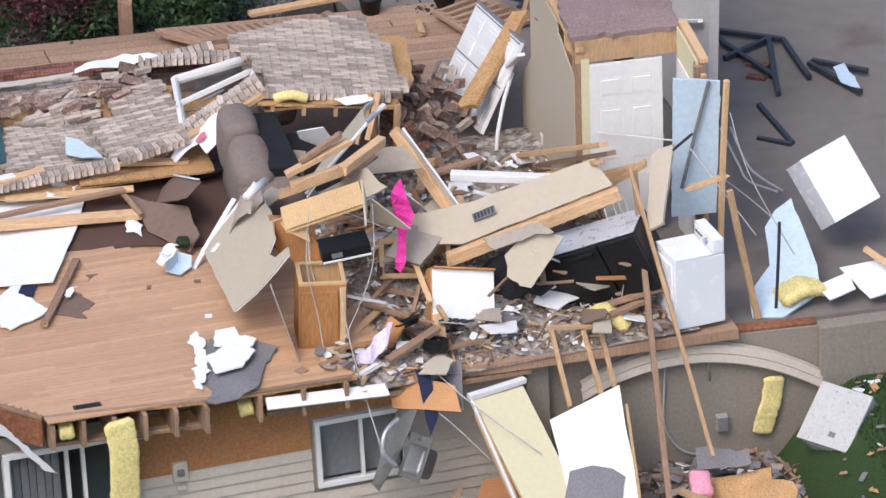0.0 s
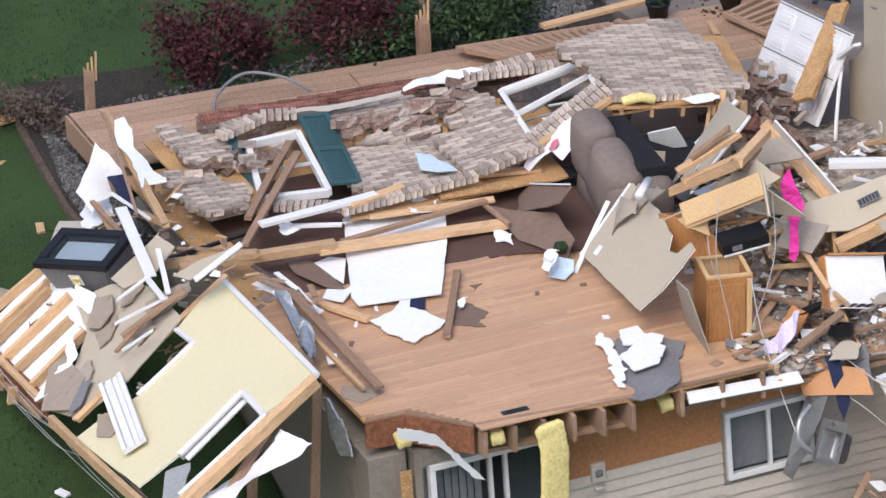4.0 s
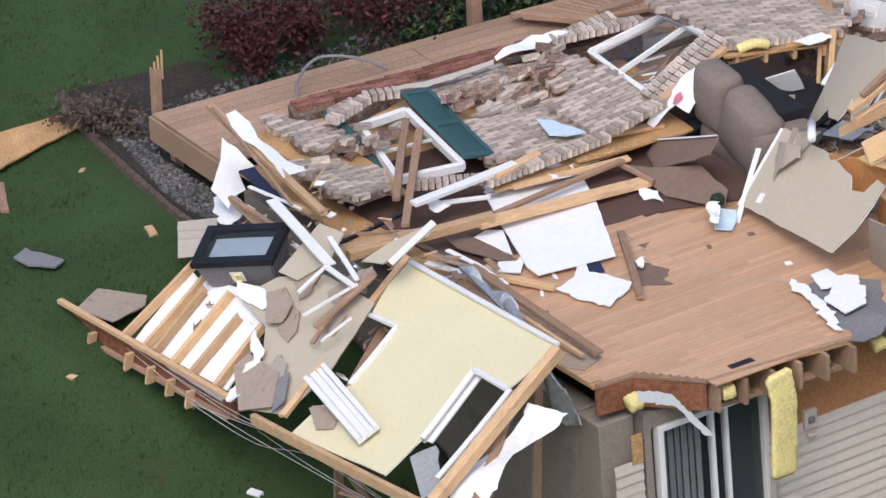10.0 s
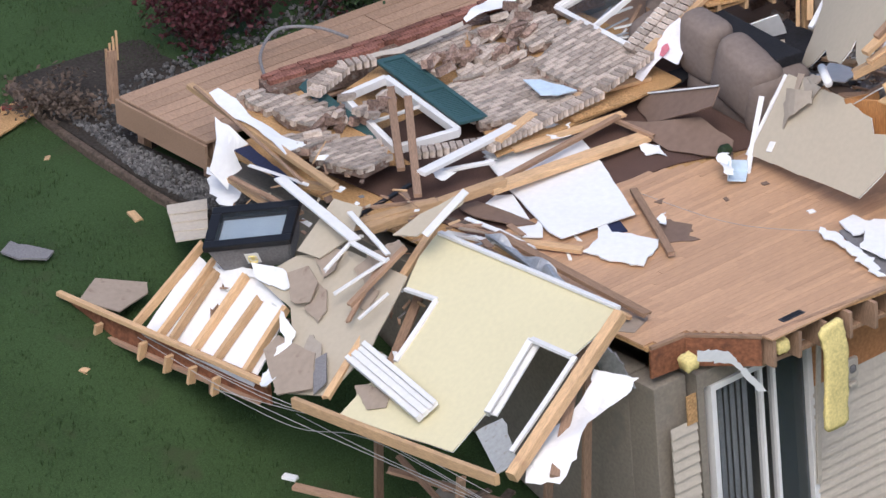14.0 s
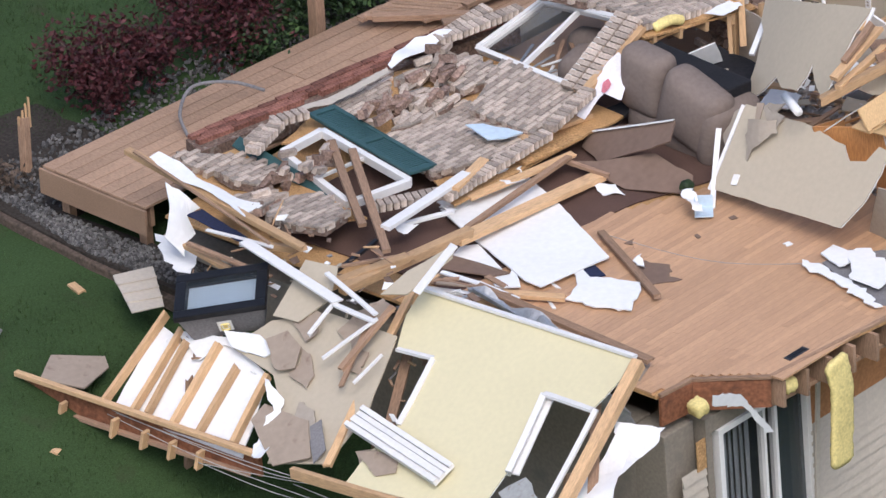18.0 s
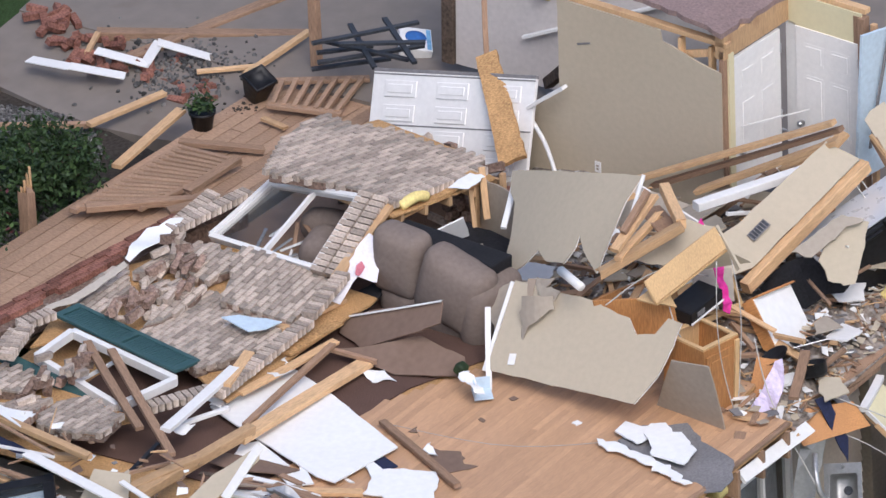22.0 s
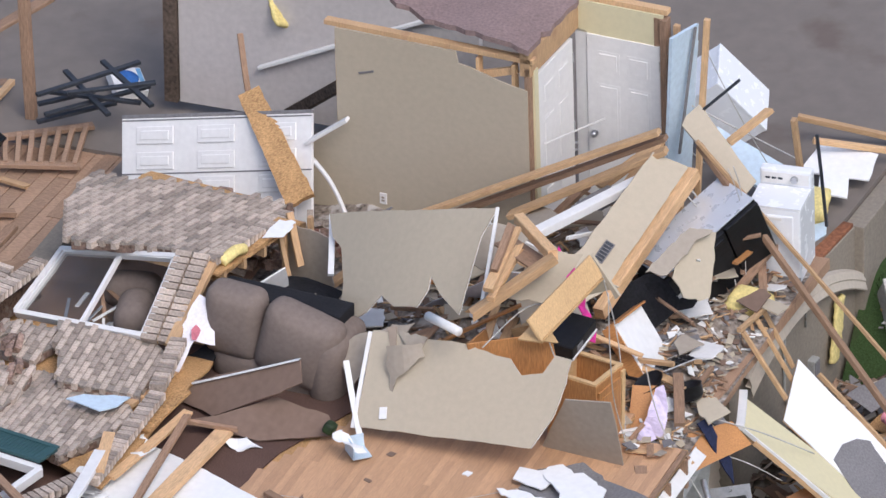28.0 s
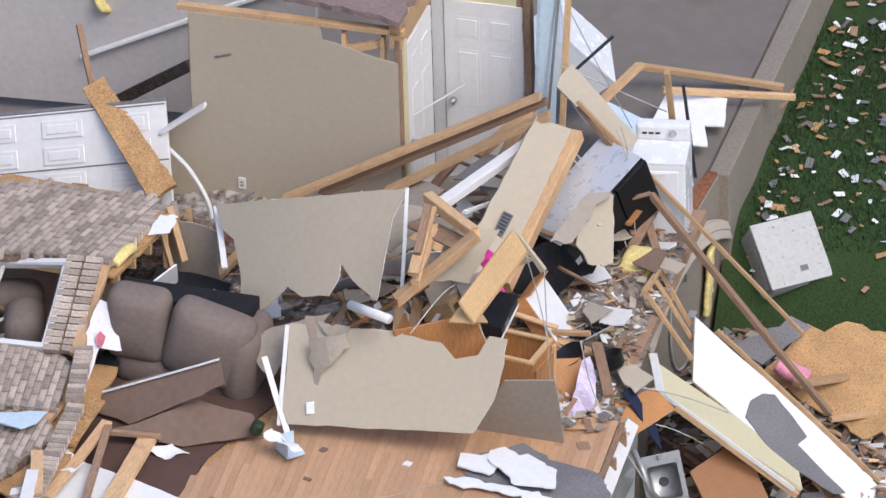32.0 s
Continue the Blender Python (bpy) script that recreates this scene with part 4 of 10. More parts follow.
s.matrix_basis = m @ Matrix.Translation((0, 0, -0.085))
for k in range(5):
    st = part("stud", box_bm(0.038, 1.5, 0.09, 0.003), PINE, ridge)
    st.matrix_basis = m @ pose(0.1 + 0.3 * k, 0.55, -0.2)
# narrow strip of brick between the window and the heaved slab
strip = empty("brick_strip", pose(0, 0, 0), "narrow strip of tan brick beside the fallen window", "brick wall")
a, b = Vector((2.706, 4.318, 0.359)), Vector((3.421, 4.267, 0.774))
for r in range(2):
    for k in range(14):
        f = k / 13
        ob = new("brick", SOLDIERS[(k + r) % 4])
        ob.parent = strip
        ob.matrix_basis = Matrix.Translation(a.lerp(b, f) + Vector((0, 0.155 * r, 0))) @ Matrix.Rotation(-0.58, 4, "Y")
w_ = part("sheathing", slab_bm(rect(0.85, 0.34), 0.02), OSB, strip)
w_.matrix_basis = frame_of(a + Vector((-0.04, -0.12, 0.0)), b - a, (0, 1, 0))

ledge = empty("brick_ledge", FALLEN, "line of red bricks on edge along the deck", "brick ledge")
rnd = random.Random(12)
line = [Vector(p) for p in ((0.2, 6.66, 0.13), (1.58, 6.36, 0.15), (2.97, 6.11, 0.17), (3.8, 5.88, 0.13))]
for i, (p, q) in enumerate(zip(line, line[1:])):
    n = round((q - p).length / 0.203)
    ang = math.degrees(math.atan2((q - p).y, (q - p).x))
    side = Vector((-(q - p).y, (q - p).x, 0)).normalized()
    for r in range(3):
        for k in range(n):
            if r in (0, 2) and rnd.random() < 0.15:
                continue
            ob = new("brick", rnd.choice(REDS))
            ob.parent = ledge
            c = p.lerp(q, (k + 0.5 * (1 + (r % 2) * 0.9)) / n) + side * (0.1 - 0.062 * r) + Vector((0, 0, -0.1 + rnd.uniform(-0.008, 0.008)))
            ob.matrix_basis = pose(c.x, c.y + rnd.uniform(-0.004, 0.004), c.z, rnd.uniform(-3, 3), rnd.uniform(-1, 1), ang + rnd.uniform(-1, 1))
part("ledge_bed", slab_bm([(0.1, 6.52), (1.5, 6.24), (2.95, 6.0), (3.75, 5.76), (3.85, 5.98), (3.0, 6.22), (1.6, 6.48), (0.2, 6.78)], 0.2), BRICKDARK, ledge).location.z = 0.05

# fallen window beside the heaved slab
W = [Vector(p) for p in ((2.706, 4.518, 0.379), (3.391, 4.467, 0.774), (3.813, 5.689, 0.414), (2.993, 5.792, 0.24))]
win = empty("fallen_window", pose(0, 0, 0), "white double window frame lying in the fallen wall", "window")
up = (W[1] - W[0]).cross(W[3] - W[0]).normalized()
def quad_bar(e, a, b, wdt, d, mat, name):
    a, b = Vector((*a, 0)), Vector((*b, 0))
    o = part(name, box_bm((b - a).length, wdt, d, 0.004), mat, e)
    o.matrix_basis = Matrix.Translation((a + b) / 2 - Vector((0, 0, d / 2))) @ Matrix.Rotation(math.atan2((b - a).y, (b - a).x), 4, "Z")
for k in range(4):
    stick(W[k], W[(k + 1) % 4], 0.045, 0.09, WHITE, name="window_frame", parent=win, side=up)
    stick(W[k].lerp(sum(W, Vector()) / 4, 0.06), W[(k + 1) % 4].lerp(sum(W, Vector()) / 4, 0.06), 0.02, 0.06, WHITE, name="sash", parent=win, side=up)
stick((W[1] + W[2]) / 2, (W[0] + W[3]) / 2, 0.035, 0.05, WHITE, name="mullion", parent=win, side=up)
c = [W[2].lerp((W[1] + W[2]) / 2, f) for f in (0.06, 0.94)] + [W[3].lerp((W[0] + W[3]) / 2, f) for f in (0.94, 0.06)]
pn = mesh_part("pane", c + [v - up * 0.005 for v in c], [(0, 1, 2, 3), (7, 6, 5, 4), (0, 4, 5, 1), (1, 5, 6, 2), (2, 6, 7, 3), (3, 7, 4, 0)], CLEAR, win, "cracked window glass")
pn.visible_shadow = False

# second fallen window with green shutters
wm2 = frame_of((0.046, 4.832, 0.2), (0.614, -0.192, 0.02), (0.334, 1.06, 0.05))
win2 = empty("fallen_window", wm2, "white window frame lying flat between green shutters", "window")
Q2 = ((0, 0), (0.64, 0), (0.49, 1.22), (0, 1.11))
for k in range(4):
    quad_bar(win2, Q2[k], Q2[(k + 1) % 4], 0.06, 0.08, WHITE, "window_frame")
quad_bar(win2, (0, 0.56), (0.57, 0.61), 0.025, 0.03, WHITE, "mullion")


def shutter(name, a, b, width, side, label, flip=0.0):
    """A louvred shutter from a to b: two stiles, three rails and its slats."""
    a, b = Vector(a), Vector(b)
    m = frame_of(a, b - a, side)
    e = empty(name, m, label, "shutter")
    l = (b - a).length
    for y in (0.02, width - 0.02):
        part("stile", box_bm(l, 0.045, 0.03, 0.004, (l / 2, y, 0)), GREEN, e)
    for x in (0.03, l / 2, l - 0.03):
        part("rail", box_bm(0.07, width - 0.08, 0.028, 0.004, (x, width / 2, 0)), GREEN, e)
    x = 0.09
    while x < l - 0.07:
        if abs(x - l / 2) > 0.05:
            s = part("louvre", box_bm(0.036, width - 0.085, 0.006, 0), GREEN, e)
            s.matrix_basis = pose(x, width / 2, 0.012, 0, -9, 0)
        x += 0.033
    part("backing", box_bm(l - 0.02, width - 0.03, 0.006, 0, (l / 2, width / 2, -0.004)), GREEN, e)
    return e


# ---------- builders of single things ----------
def cabinet_box(name, m, w, d, h, label, mat=None, flat_=False, lid=False, shelf=True):
    """An open carcass: five boards, a face frame and a shelf. x across, y deep, z up (or the open side up when laid flat)."""
    e = empty(name, m, label, "cabinet")
    body, inner = mat or OAKCAB, mat or CABSIDE
    t = 0.018
    part("side_panel", box_bm(t, d, h, 0.002, (t / 2, d / 2, 0)), body, e)
    part("side_panel", box_bm(t, d, h, 0.002, (w - t / 2, d / 2, 0)), body, e)
    part("end_panel", box_bm(w - 2 * t, t, h, 0.002, (w / 2, t / 2, 0)), body, e)
    part("end_panel", box_bm(w - 2 * t, t, h, 0.002, (w / 2, d - t / 2, 0)), inner, e)
    part("bottom_panel", box_bm(w - 2 * t, d - 2 * t, t, 0, (w / 2, d / 2, 0)), inner, e)
    if lid:
        part("lid", box_bm(w + 0.01, d + 0.01, 0.03, 0.008, (w / 2, d / 2, h)), body, e)
    else:
        for y in (0.03, d - 0.03):
            part("face_rail", box_bm(w, 0.045, 0.02, 0.002, (w / 2, y, h)), inner, e)
        for x in (0.022, w - 0.022):
            part("face_stile", box_bm(0.04, d - 0.1, 0.02, 0.002, (x, d / 2, h)), inner, e)
        if shelf:
            part("shelf", box_bm(0.016, d - 2 * t, h - 0.04, 0, (w * 0.5, d / 2, t)) if flat_ else box_bm(w - 2 * t, d - 2 * t, 0.016, 0, (w / 2, d / 2, h * 0.5)), inner, e)
    return e


def rounded_block(name, sx, sy, sz, r, mat, parent, m, puff=0.0):
    """A soft upholstered block."""
    bm = bmesh.new()
    bmesh.ops.create_cube(bm, size=1)
    for v in bm.verts:
        v.co = Vector((v.co.x * sx, v.co.y * sy, v.co.z * sz))
    bmesh.ops.bevel(bm, geom=bm.edges[:], offset=r, segments=4, affect="EDGES", profile=0.5)
    bmesh.ops.subdivide_edges(bm, edges=[ed for ed in bm.edges if ed.calc_length() > 0.2], cuts=4, use_grid_fill=True)
    for v in bm.verts:
        f = max(0, 1 - (2 * v.co.x / sx) ** 2) * max(0, 1 - (2 * v.co.y / sy) ** 2)
        v.co.z += math.copysign(puff * f, v.co.z) + 0.006 * noise.noise(v.co * 7)
    for f in bm.faces:
        f.smooth = True
    o = part(name, bm, mat, parent)
    o.matrix_basis = m
    return o


def sofa():
    """A big recliner sofa tipped up so that its plump back cushions face out of the room."""
    a, b = Vector((2.98, 4.1, 0.02)), Vector((2.88, 2.9, 0.0))
    m = frame_of(a, b - a, Vector((0.05, 0, 1)))
    e = empty("sofa", m, "taupe microfibre sofa tipped over among the debris", "sofa")
    rounded_block("back_cushion", 0.52, 0.64, 0.3, 0.11, SOFA, e, pose(0.26, 0.48, -0.06, 4, 0, -3), 0.05)
    rounded_block("back_cushion", 0.7, 0.66, 0.32, 0.12, SOFA, e, pose(0.85, 0.38, -0.05, 0, 0, -14), 0.06)
    rounded_block("armrest", 0.3, 0.66, 0.62, 0.13, SOFA, e, pose(1.12, 0.22, -0.2, 0, 0, -4), 0.03)
    rounded_block("seat_cushion", 1.1, 0.34, 0.5, 0.12, SOFA, e, pose(0.6, 0.06, -0.2, 0, 0, -4), 0.04)
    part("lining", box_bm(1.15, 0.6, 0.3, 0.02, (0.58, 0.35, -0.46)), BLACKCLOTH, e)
    e2 = empty("armchair", pose(3.34, 4.86, 0.16, 0, 0, 12), "taupe microfibre armchair seen under the fallen window", "armchair")
    rounded_block("armrest", 0.5, 0.34, 0.3, 0.13, SOFA, e2, pose(0, 0, 0.03, 0, 0, 0), 0.04)
    rounded_block("seat_back", 0.3, 0.5, 0.24, 0.1, SOFA, e2, pose(0.45, 0.1, 0.02, 0, 8, 0), 0.04)


def fridge():
    a, far, deep = Vector((5.74, 0.2, 0.8)), Vector((4.92, 0.74, 0.37)), Vector((0.249, 0.356, 0.045))
    m = frame_of(far, a - far, deep)
    e = empty("refrigerator", m, "black refrigerator with a silver side lying in the wreck", "refrigerator")
    l = (far - a).length
    part("body", box_bm(l, 0.45, 0.62, 0.02, (l / 2, 0.225, -0.63)), BLACK, e)
    part("side_panel", box_bm(l - 0.02, 0.44, 0.012, 0.004, (l / 2, 0.225, -0.008)), SILVER, e, "dull silver side panel")
    fd = part("door", box_bm(l * 0.62, 0.04, 0.6, 0.012, (l * 0.32, -0.02, -0.62)), BLACK, e)
    part("door", box_bm(l * 0.35, 0.04, 0.6, 0.012, (l * 0.82, -0.02, -0.62)), BLACK, e)
    part("door_handle", box_bm(0.3, 0.03, 0.03, 0.008, (l * 0.45, -0.055, -0.08)), BLACK, fd)
    part("energy_label", box_bm(0.1, 0.003, 0.07, 0, (0.08, -0.043, -0.3)), WHITE, fd, "small white paper label")
    sheet("black_sheet", (4.541, 1.11, 0.205), (0.712, -0.407, 0.572), (-0.034, 0.794, 0.607), [(0.0, 0.0), (0.29, 0.0), (0.47, -0.07), (0.52, -0.25), (0.47, -0.41), (0.67, -0.52), (0.49, -0.55), (0.28, -0.44), (0.08, -0.4), (-0.03, -0.22)], 0.03, BLACKCLOTH, "torn black lining beside the refrigerator", "lining", 0.02, 0.08, 5, bend=lambda x, y: 0.04 * math.sin(9 * x) * math.cos(8 * y), cuts=4)


def dryer():
    m = pose(6.0, 0.35, -0.135, 0, 0, -86)
    w, d, h = 0.45, 0.5, 0.7
    e = empty("clothes_dryer", m, "white clothes dryer standing on the lower floor", "dryer")
    part("body", box_bm(w, d, h, 0.016, (w / 2, d / 2, 0)), APPLIANCE, e)
    part("top_lid", box_bm(w + 0.006, d - 0.12, 0.02, 0.006, (w / 2, d / 2 - 0.06, h)), APPLIANCE, e)
    cp = part("control_panel", box_bm(w, 0.11, 0.16, 0.02, (w / 2, d - 0.06, h)), APPLIANCE, e)
    part("control_face", box_bm(w * 0.9, 0.006, 0.1, 0.002, (w / 2, d - 0.118, h + 0.035)), WHITE, cp, "pale control strip")
    bm = bmesh.new()
    bmesh.ops.create_cone(bm, cap_ends=True, segments=24, radius1=0.034, radius2=0.03, depth=0.03)
    k = part("dial", bm, STEEL, cp, "chrome timer dial")
    k.matrix_basis = pose(w * 0.68, d - 0.13, h + 0.085, 90, 0, 0)
    for i in range(3):
        part("button", box_bm(0.04, 0.01, 0.018, 0.003, (w * 0.16 + 0.055 * i, d - 0.122, h + 0.075)), IRON, cp)
    door = part("front_door", box_bm(w * 0.74, 0.018, h * 0.56, 0.01, (w / 2, -0.006, h * 0.36)), APPLIANCE, e)
    part("door_recess", box_bm(w * 0.3, 0.006, 0.03, 0.003, (w / 2, -0.016, h * 0.86)), WHITE, door)
    part("kick_panel", box_bm(w, 0.02, 0.09, 0.004, (w / 2, 0.004, -0.03)), SLATE, e)


def sink():
    o, u, v = Vector((3.274, -0.273, -1.034)), Vector((0.1, -0.31, 0.05)), Vector((0.195, 0.08, 0.363))
    m = frame_of(o, u, v)
    e = empty("kitchen_sink", m, "square stainless steel sink hanging off the broken edge", "sink")
    w, d, deep = 0.34, 0.42, 0.16
    x0, x1, y0, y1 = 0.035, w - 0.03, 0.03, d - 0.08
    bm = bmesh.new()
    rings = []
    for inset, z in ((-0.0, 0.004), (0.012, -0.01), (0.022, -deep + 0.02), (0.045, -deep)):
        ring = []
        for cx, cy, a0 in ((x1, y1, 0), (x0, y1, 90), (x0, y0, 180), (x1, y0, 270)):
            r = 0.045
            px = cx - math.copysign(inset + r, cx - w / 2)
            py = cy - math.copysign(inset + r, cy - (y0 + y1) / 2)
            for k in range(4):
                a = radians(a0 + 30 * k)
                ring.append(bm.verts.new((px + r * math.cos(a), py + r * math.sin(a), z)))
        rings.append(ring)
    for a, b in zip(rings, rings[1:]):
        for i in range(16):
            bm.faces.new((a[i], a[(i + 1) % 16], b[(i + 1) % 16], b[i]))
    bm.faces.new(rings[-1])
    for f in bm.faces:
        f.smooth = True
    bowl = part("bowl", bm, SINKSTEEL, e)
    bowl.modifiers.new("thick", "SOLIDIFY").thickness = 0.004
    for sx, sy, at in ((w, y0 + 0.015, (w / 2, (y0 + 0.015) / 2, 0)), (w, d - y1 + 0.012, (w / 2, (d + y1 - 0.012) / 2, 0)), (x0 + 0.012, y1 - y0, ((x0 + 0.012) / 2, (y0 + y1) / 2, 0)), (w - x1 + 0.012, y1 - y0, ((w + x1 - 0.012) / 2, (y0 + y1) / 2, 0))):
        part("rim", box_bm(sx, sy, 0.008, 0.003, at), SINKSTEEL, e)
    bm = bmesh.new()
    bmesh.ops.create_cone(bm, cap_ends=True, segments=20, radius1=0.04, radius2=0.034, depth=0.01)
    q = part("drain", bm, IRON, bowl, "dark drain")
    q.matrix_basis = pose(w / 2, (y0 + y1) / 2, -deep + 0.006)
    bm = bmesh.new()
    bmesh.ops.create_cone(bm, cap_ends=True, segments=14, radius1=0.02, radius2=0.014, depth=0.06)
    q = part("faucet", bm, SINKSTEEL, e)
    q.matrix_basis = pose(w * 0.5, d - 0.03, 0.03)
    tube("drain_pipe", [(3.327, -0.149, -0.527), (3.173, -0.244, -0.593), (3.13, -0.314, -0.759), (3.238, -0.349, -0.898)], 0.026, GALV, None, "bent grey drain pipe hanging off the edge", "pipe", 12)
    sheet("sheet_metal", (3.485, 0.055, -0.351), (0.09, -0.875, -0.476), (0.522, -0.365, 0.771), [(0.0, 0.0), (0.24, -0.0), (0.4, -0.37), (0.58, -0.79), (0.44, -0.86)], 0.006, SINKSTEEL, "grey bent metal panel hanging under the kitchen edge", "panel", 0.004, 0.1, 3, lambda x, y: 0.03 * math.sin(14 * x + 2 * y), 5)


def condenser():
    m = frame_of((7.03, -0.63, -1.16), (0.32, -0.45, 0.0), (0.36, 0.22, 0.39))
    w, d, h = 0.55, 0.57, 0.56
    e = empty("air_conditioner", m, "grey outdoor air-conditioner unit knocked on its side", "air conditioner")
    body = part("cabinet", box_bm(w, d, h, 0.02, (w / 2, d / 2, -h)), ACGREY, e)
    lid = part("top_cover", box_bm(w + 0.02, d + 0.02, 0.03, 0.012, (w / 2, d / 2, 0)), ACLID, e, "pale top cover speckled with dirt")
    for k in range(16):
        part("grille_slat", box_bm(w - 0.06, 0.008, 0.02, 0, (w / 2, -0.004, -0.08 - 0.03 * k)), ACGREY, body)
        part("grille_slat", box_bm(0.008, d - 0.06, 0.02, 0, (-0.004, d / 2, -0.08 - 0.03 * k)), ACGREY, body)
    part("nameplate", box_bm(0.07, 0.05, 0.004, 0, (w * 0.6, d * 0.2, 0.03)), SLATE, lid, "dark nameplate")


def batt(name, pts, width, thick, label, mat=None):
    """A fluffy strip of insulation through the points."""
    mat = mat or FOAM
    P = [Vector(p) for p in pts]
    verts, faces = [], []
    rnd = random.Random(len(label) + int(pts[0][0] * 10))
    n = 10
    fine = []
    for i in range(len(P) - 1):
        for k in range(n):
            fine.append(P[i].lerp(P[i + 1], k / n))
    fine.append(P[-1])
    across = Vector((1, 0, 0)) if abs((P[-1] - P[0]).normalized().x) < 0.8 else Vector((0, 1, 0))
    sides = 14
    for i, p in enumerate(fine):
        d = (fine[min(i + 1, len(fine) - 1)] - fine[max(i - 1, 0)]).normalized()
        a = (across - d * across.dot(d)).normalized()
        c = d.cross(a)
        end = 0.75 if i in (0, len(fine) - 1) else 1
        for s in range(sides):
            w = 2 * math.pi * s / sides
            x, y = math.cos(w), math.sin(w)
            x, y = math.copysign(abs(x) ** 0.5, x), math.copysign(abs(y) ** 0.5, y)
            q = p + (a * x * width / 2 + c * y * thick / 2) * end
            verts.append(q + noise.noise_vector(q * 22) * min(thick, 0.06) * 0.22)
    for i in range(len(fine) - 1):
        for s in range(sides):
            q = (s + 1) % sides
            faces.append((i * sides + s, i * sides + q, (i + 1) * sides + q, (i + 1) * sides + s))
    faces.append(tuple(range(sides))[::-1])
    faces.append(tuple(len(verts) - sides + s for s in range(sides)))
    return tagged(mesh_part(name, verts, faces, mat, smooth=True), label, "insulation")


def siding_curl():
    """Two vinyl strips bowed up in a low arch over the foundation wall."""
    for k in range(2):
        verts, faces = [], []
        n = 20
        low = Vector((0.0, -0.012, -0.085)) * k
        p0, p1, p2 = (Vector(p) + low for p in ((7.415, -0.196, -0.759), (6.269, -0.058, -0.01), (5.168, 0.074, -0.617)))
        for i in range(n + 1):
            f = i / n
            p = p0 * (1 - f) ** 2 + p1 * 2 * f * (1 - f) + p2 * f * f
            for dy, dz in ((0.05, 0.012), (0, 0), (-0.02, -0.07), (-0.012, -0.082)):
                verts.append((p.x, p.y + dy, p.z + dz))
        for i in range(n):
            for c in range(3):
                a = i * 4 + c
                faces.append((a, a + 1, a + 5, a + 4))
        o = mesh_part("siding_strip", verts, faces, SIDING)
        md = o.modifiers.new("thick", "SOLIDIFY")
        md.thickness = 0.004
        tagged(o, "bowed tan vinyl siding strip over the foundation wall", "siding", "bowed siding strips")


sofa()


def garage_panel():
    m = frame_of((6.15, 6.06, 0.39), (-0.13, -1.76, 0.41), (-0.23, -0.04, -0.4))
    e = empty("garage_door_section", m, "white embossed garage door section leaning on the deck", "garage door")
    w, h = 1.86, 0.95
    skin = part("door_skin", box_bm(w, h, 0.04, 0.006, (w / 2, h / 2, -0.04)), WHITE, e)
    for r in range(4):
        for c in range(3):
            part("embossed_panel", box_bm(0.36, 0.15, 0.02, 0.006, (0.33 + 0.6 * c, 0.15 + 0.22 * r, -0.054)), WHITE, skin)
            part("embossed_field", box_bm(0.28, 0.08, 0.028, 0.008, (0.33 + 0.6 * c, 0.15 + 0.22 * r, -0.062)), WHITE, skin)
    for y in (0.02, 0.48):
        part("section_joint", box_bm(w, 0.012, 0.006, 0, (w / 2, y, -0.045)), SLATE, skin)
    part("seal_strip", box_bm(w, 0.03, 0.05, 0.004, (w / 2, -0.016, -0.045)), SLATE, e)


def rail_panel(name, a, b, c, d, n, label):
    """Two rails a-b and d-c joined by n balusters."""
    a, b, c, d = map(Vector, (a, b, c, d))
    e = empty(name, Matrix.Translation(a), label, "railing")
    for p, q in ((a, b), (d, c)):
        o = stick(p, q, 0.085, 0.04, DECK, name="rail", parent=e)
    for k in range(n):
        f = (k + 0.5) / n
        p, q = a.lerp(b, f), d.lerp(c, f)
        stick(p + Vector((0, 0, 0.01)), q + Vector((0, 0, 0.01)), 0.045, 0.045, DECK, name="baluster", parent=e)


def lathe(profile, sides=20):
    bm = bmesh.new()
    rings = []
    for r, z in profile:
        rings.append([bm.verts.new((r * math.cos(2 * math.pi * s / sides), r * math.sin(2 * math.pi * s / sides), z)) for s in range(sides)])
    for p, q in zip(rings, rings[1:]):
        for s in range(sides):
            bm.faces.new((p[s], p[(s + 1) % sides], q[(s + 1) % sides], q[s]))
    bm.faces.new(rings[0][::-1])
    bm.faces.new(rings[-1])
    for f in bm.faces:
        f.smooth = len(f.verts) == 4
    return bm


def leaves(count, place, size, seed, mat, name, parent=None):
    rnd = random.Random(seed)
    verts, faces = [], []
    for _ in range(count):
        p = place(rnd)
        a = Vector((rnd.gauss(0, 1), rnd.gauss(0, 1), rnd.gauss(0, 0.7))).normalized()
        b = a.orthogonal().normalized()
        b = (b * math.cos(rnd.uniform(0, 6)) + a.cross(b) * math.sin(rnd.uniform(0, 6))).normalized()
        s = size * rnd.uniform(0.6, 1.4)
        k = len(verts)
        verts.extend([p - a * s, p + b * s * 0.5 + a.cross(b) * s * 0.12, p + a * s, p - b * s * 0.5])
        faces.append((k, k + 1, k + 2, k + 3))
    return mesh_part(name, verts, faces, mat, parent)


def shrub(x, y, w, h, leaf, n, seed):
    z = ground_z(x, y)
    kind = "dark red barberry" if leaf is LEAFRED else "dark green" if leaf is LEAFGREEN else "bare grey-brown flattened"
    e = empty("shrub", pose(x, y, z), kind + " shrub in the gravel bed beside the deck", "shrub")
    rnd = random.Random(seed)
    tips = []
    for k in range(16):
        a, r = rnd.uniform(0, 6.28), rnd.uniform(0.15, 0.46) * w
        tip = (r * math.cos(a), r * math.sin(a), h * rnd.uniform(0.45, 0.85))
        tips.append(Vector(tip))
        mid = (tip[0] * 0.35, tip[1] * 0.35, tip[2] * 0.55)
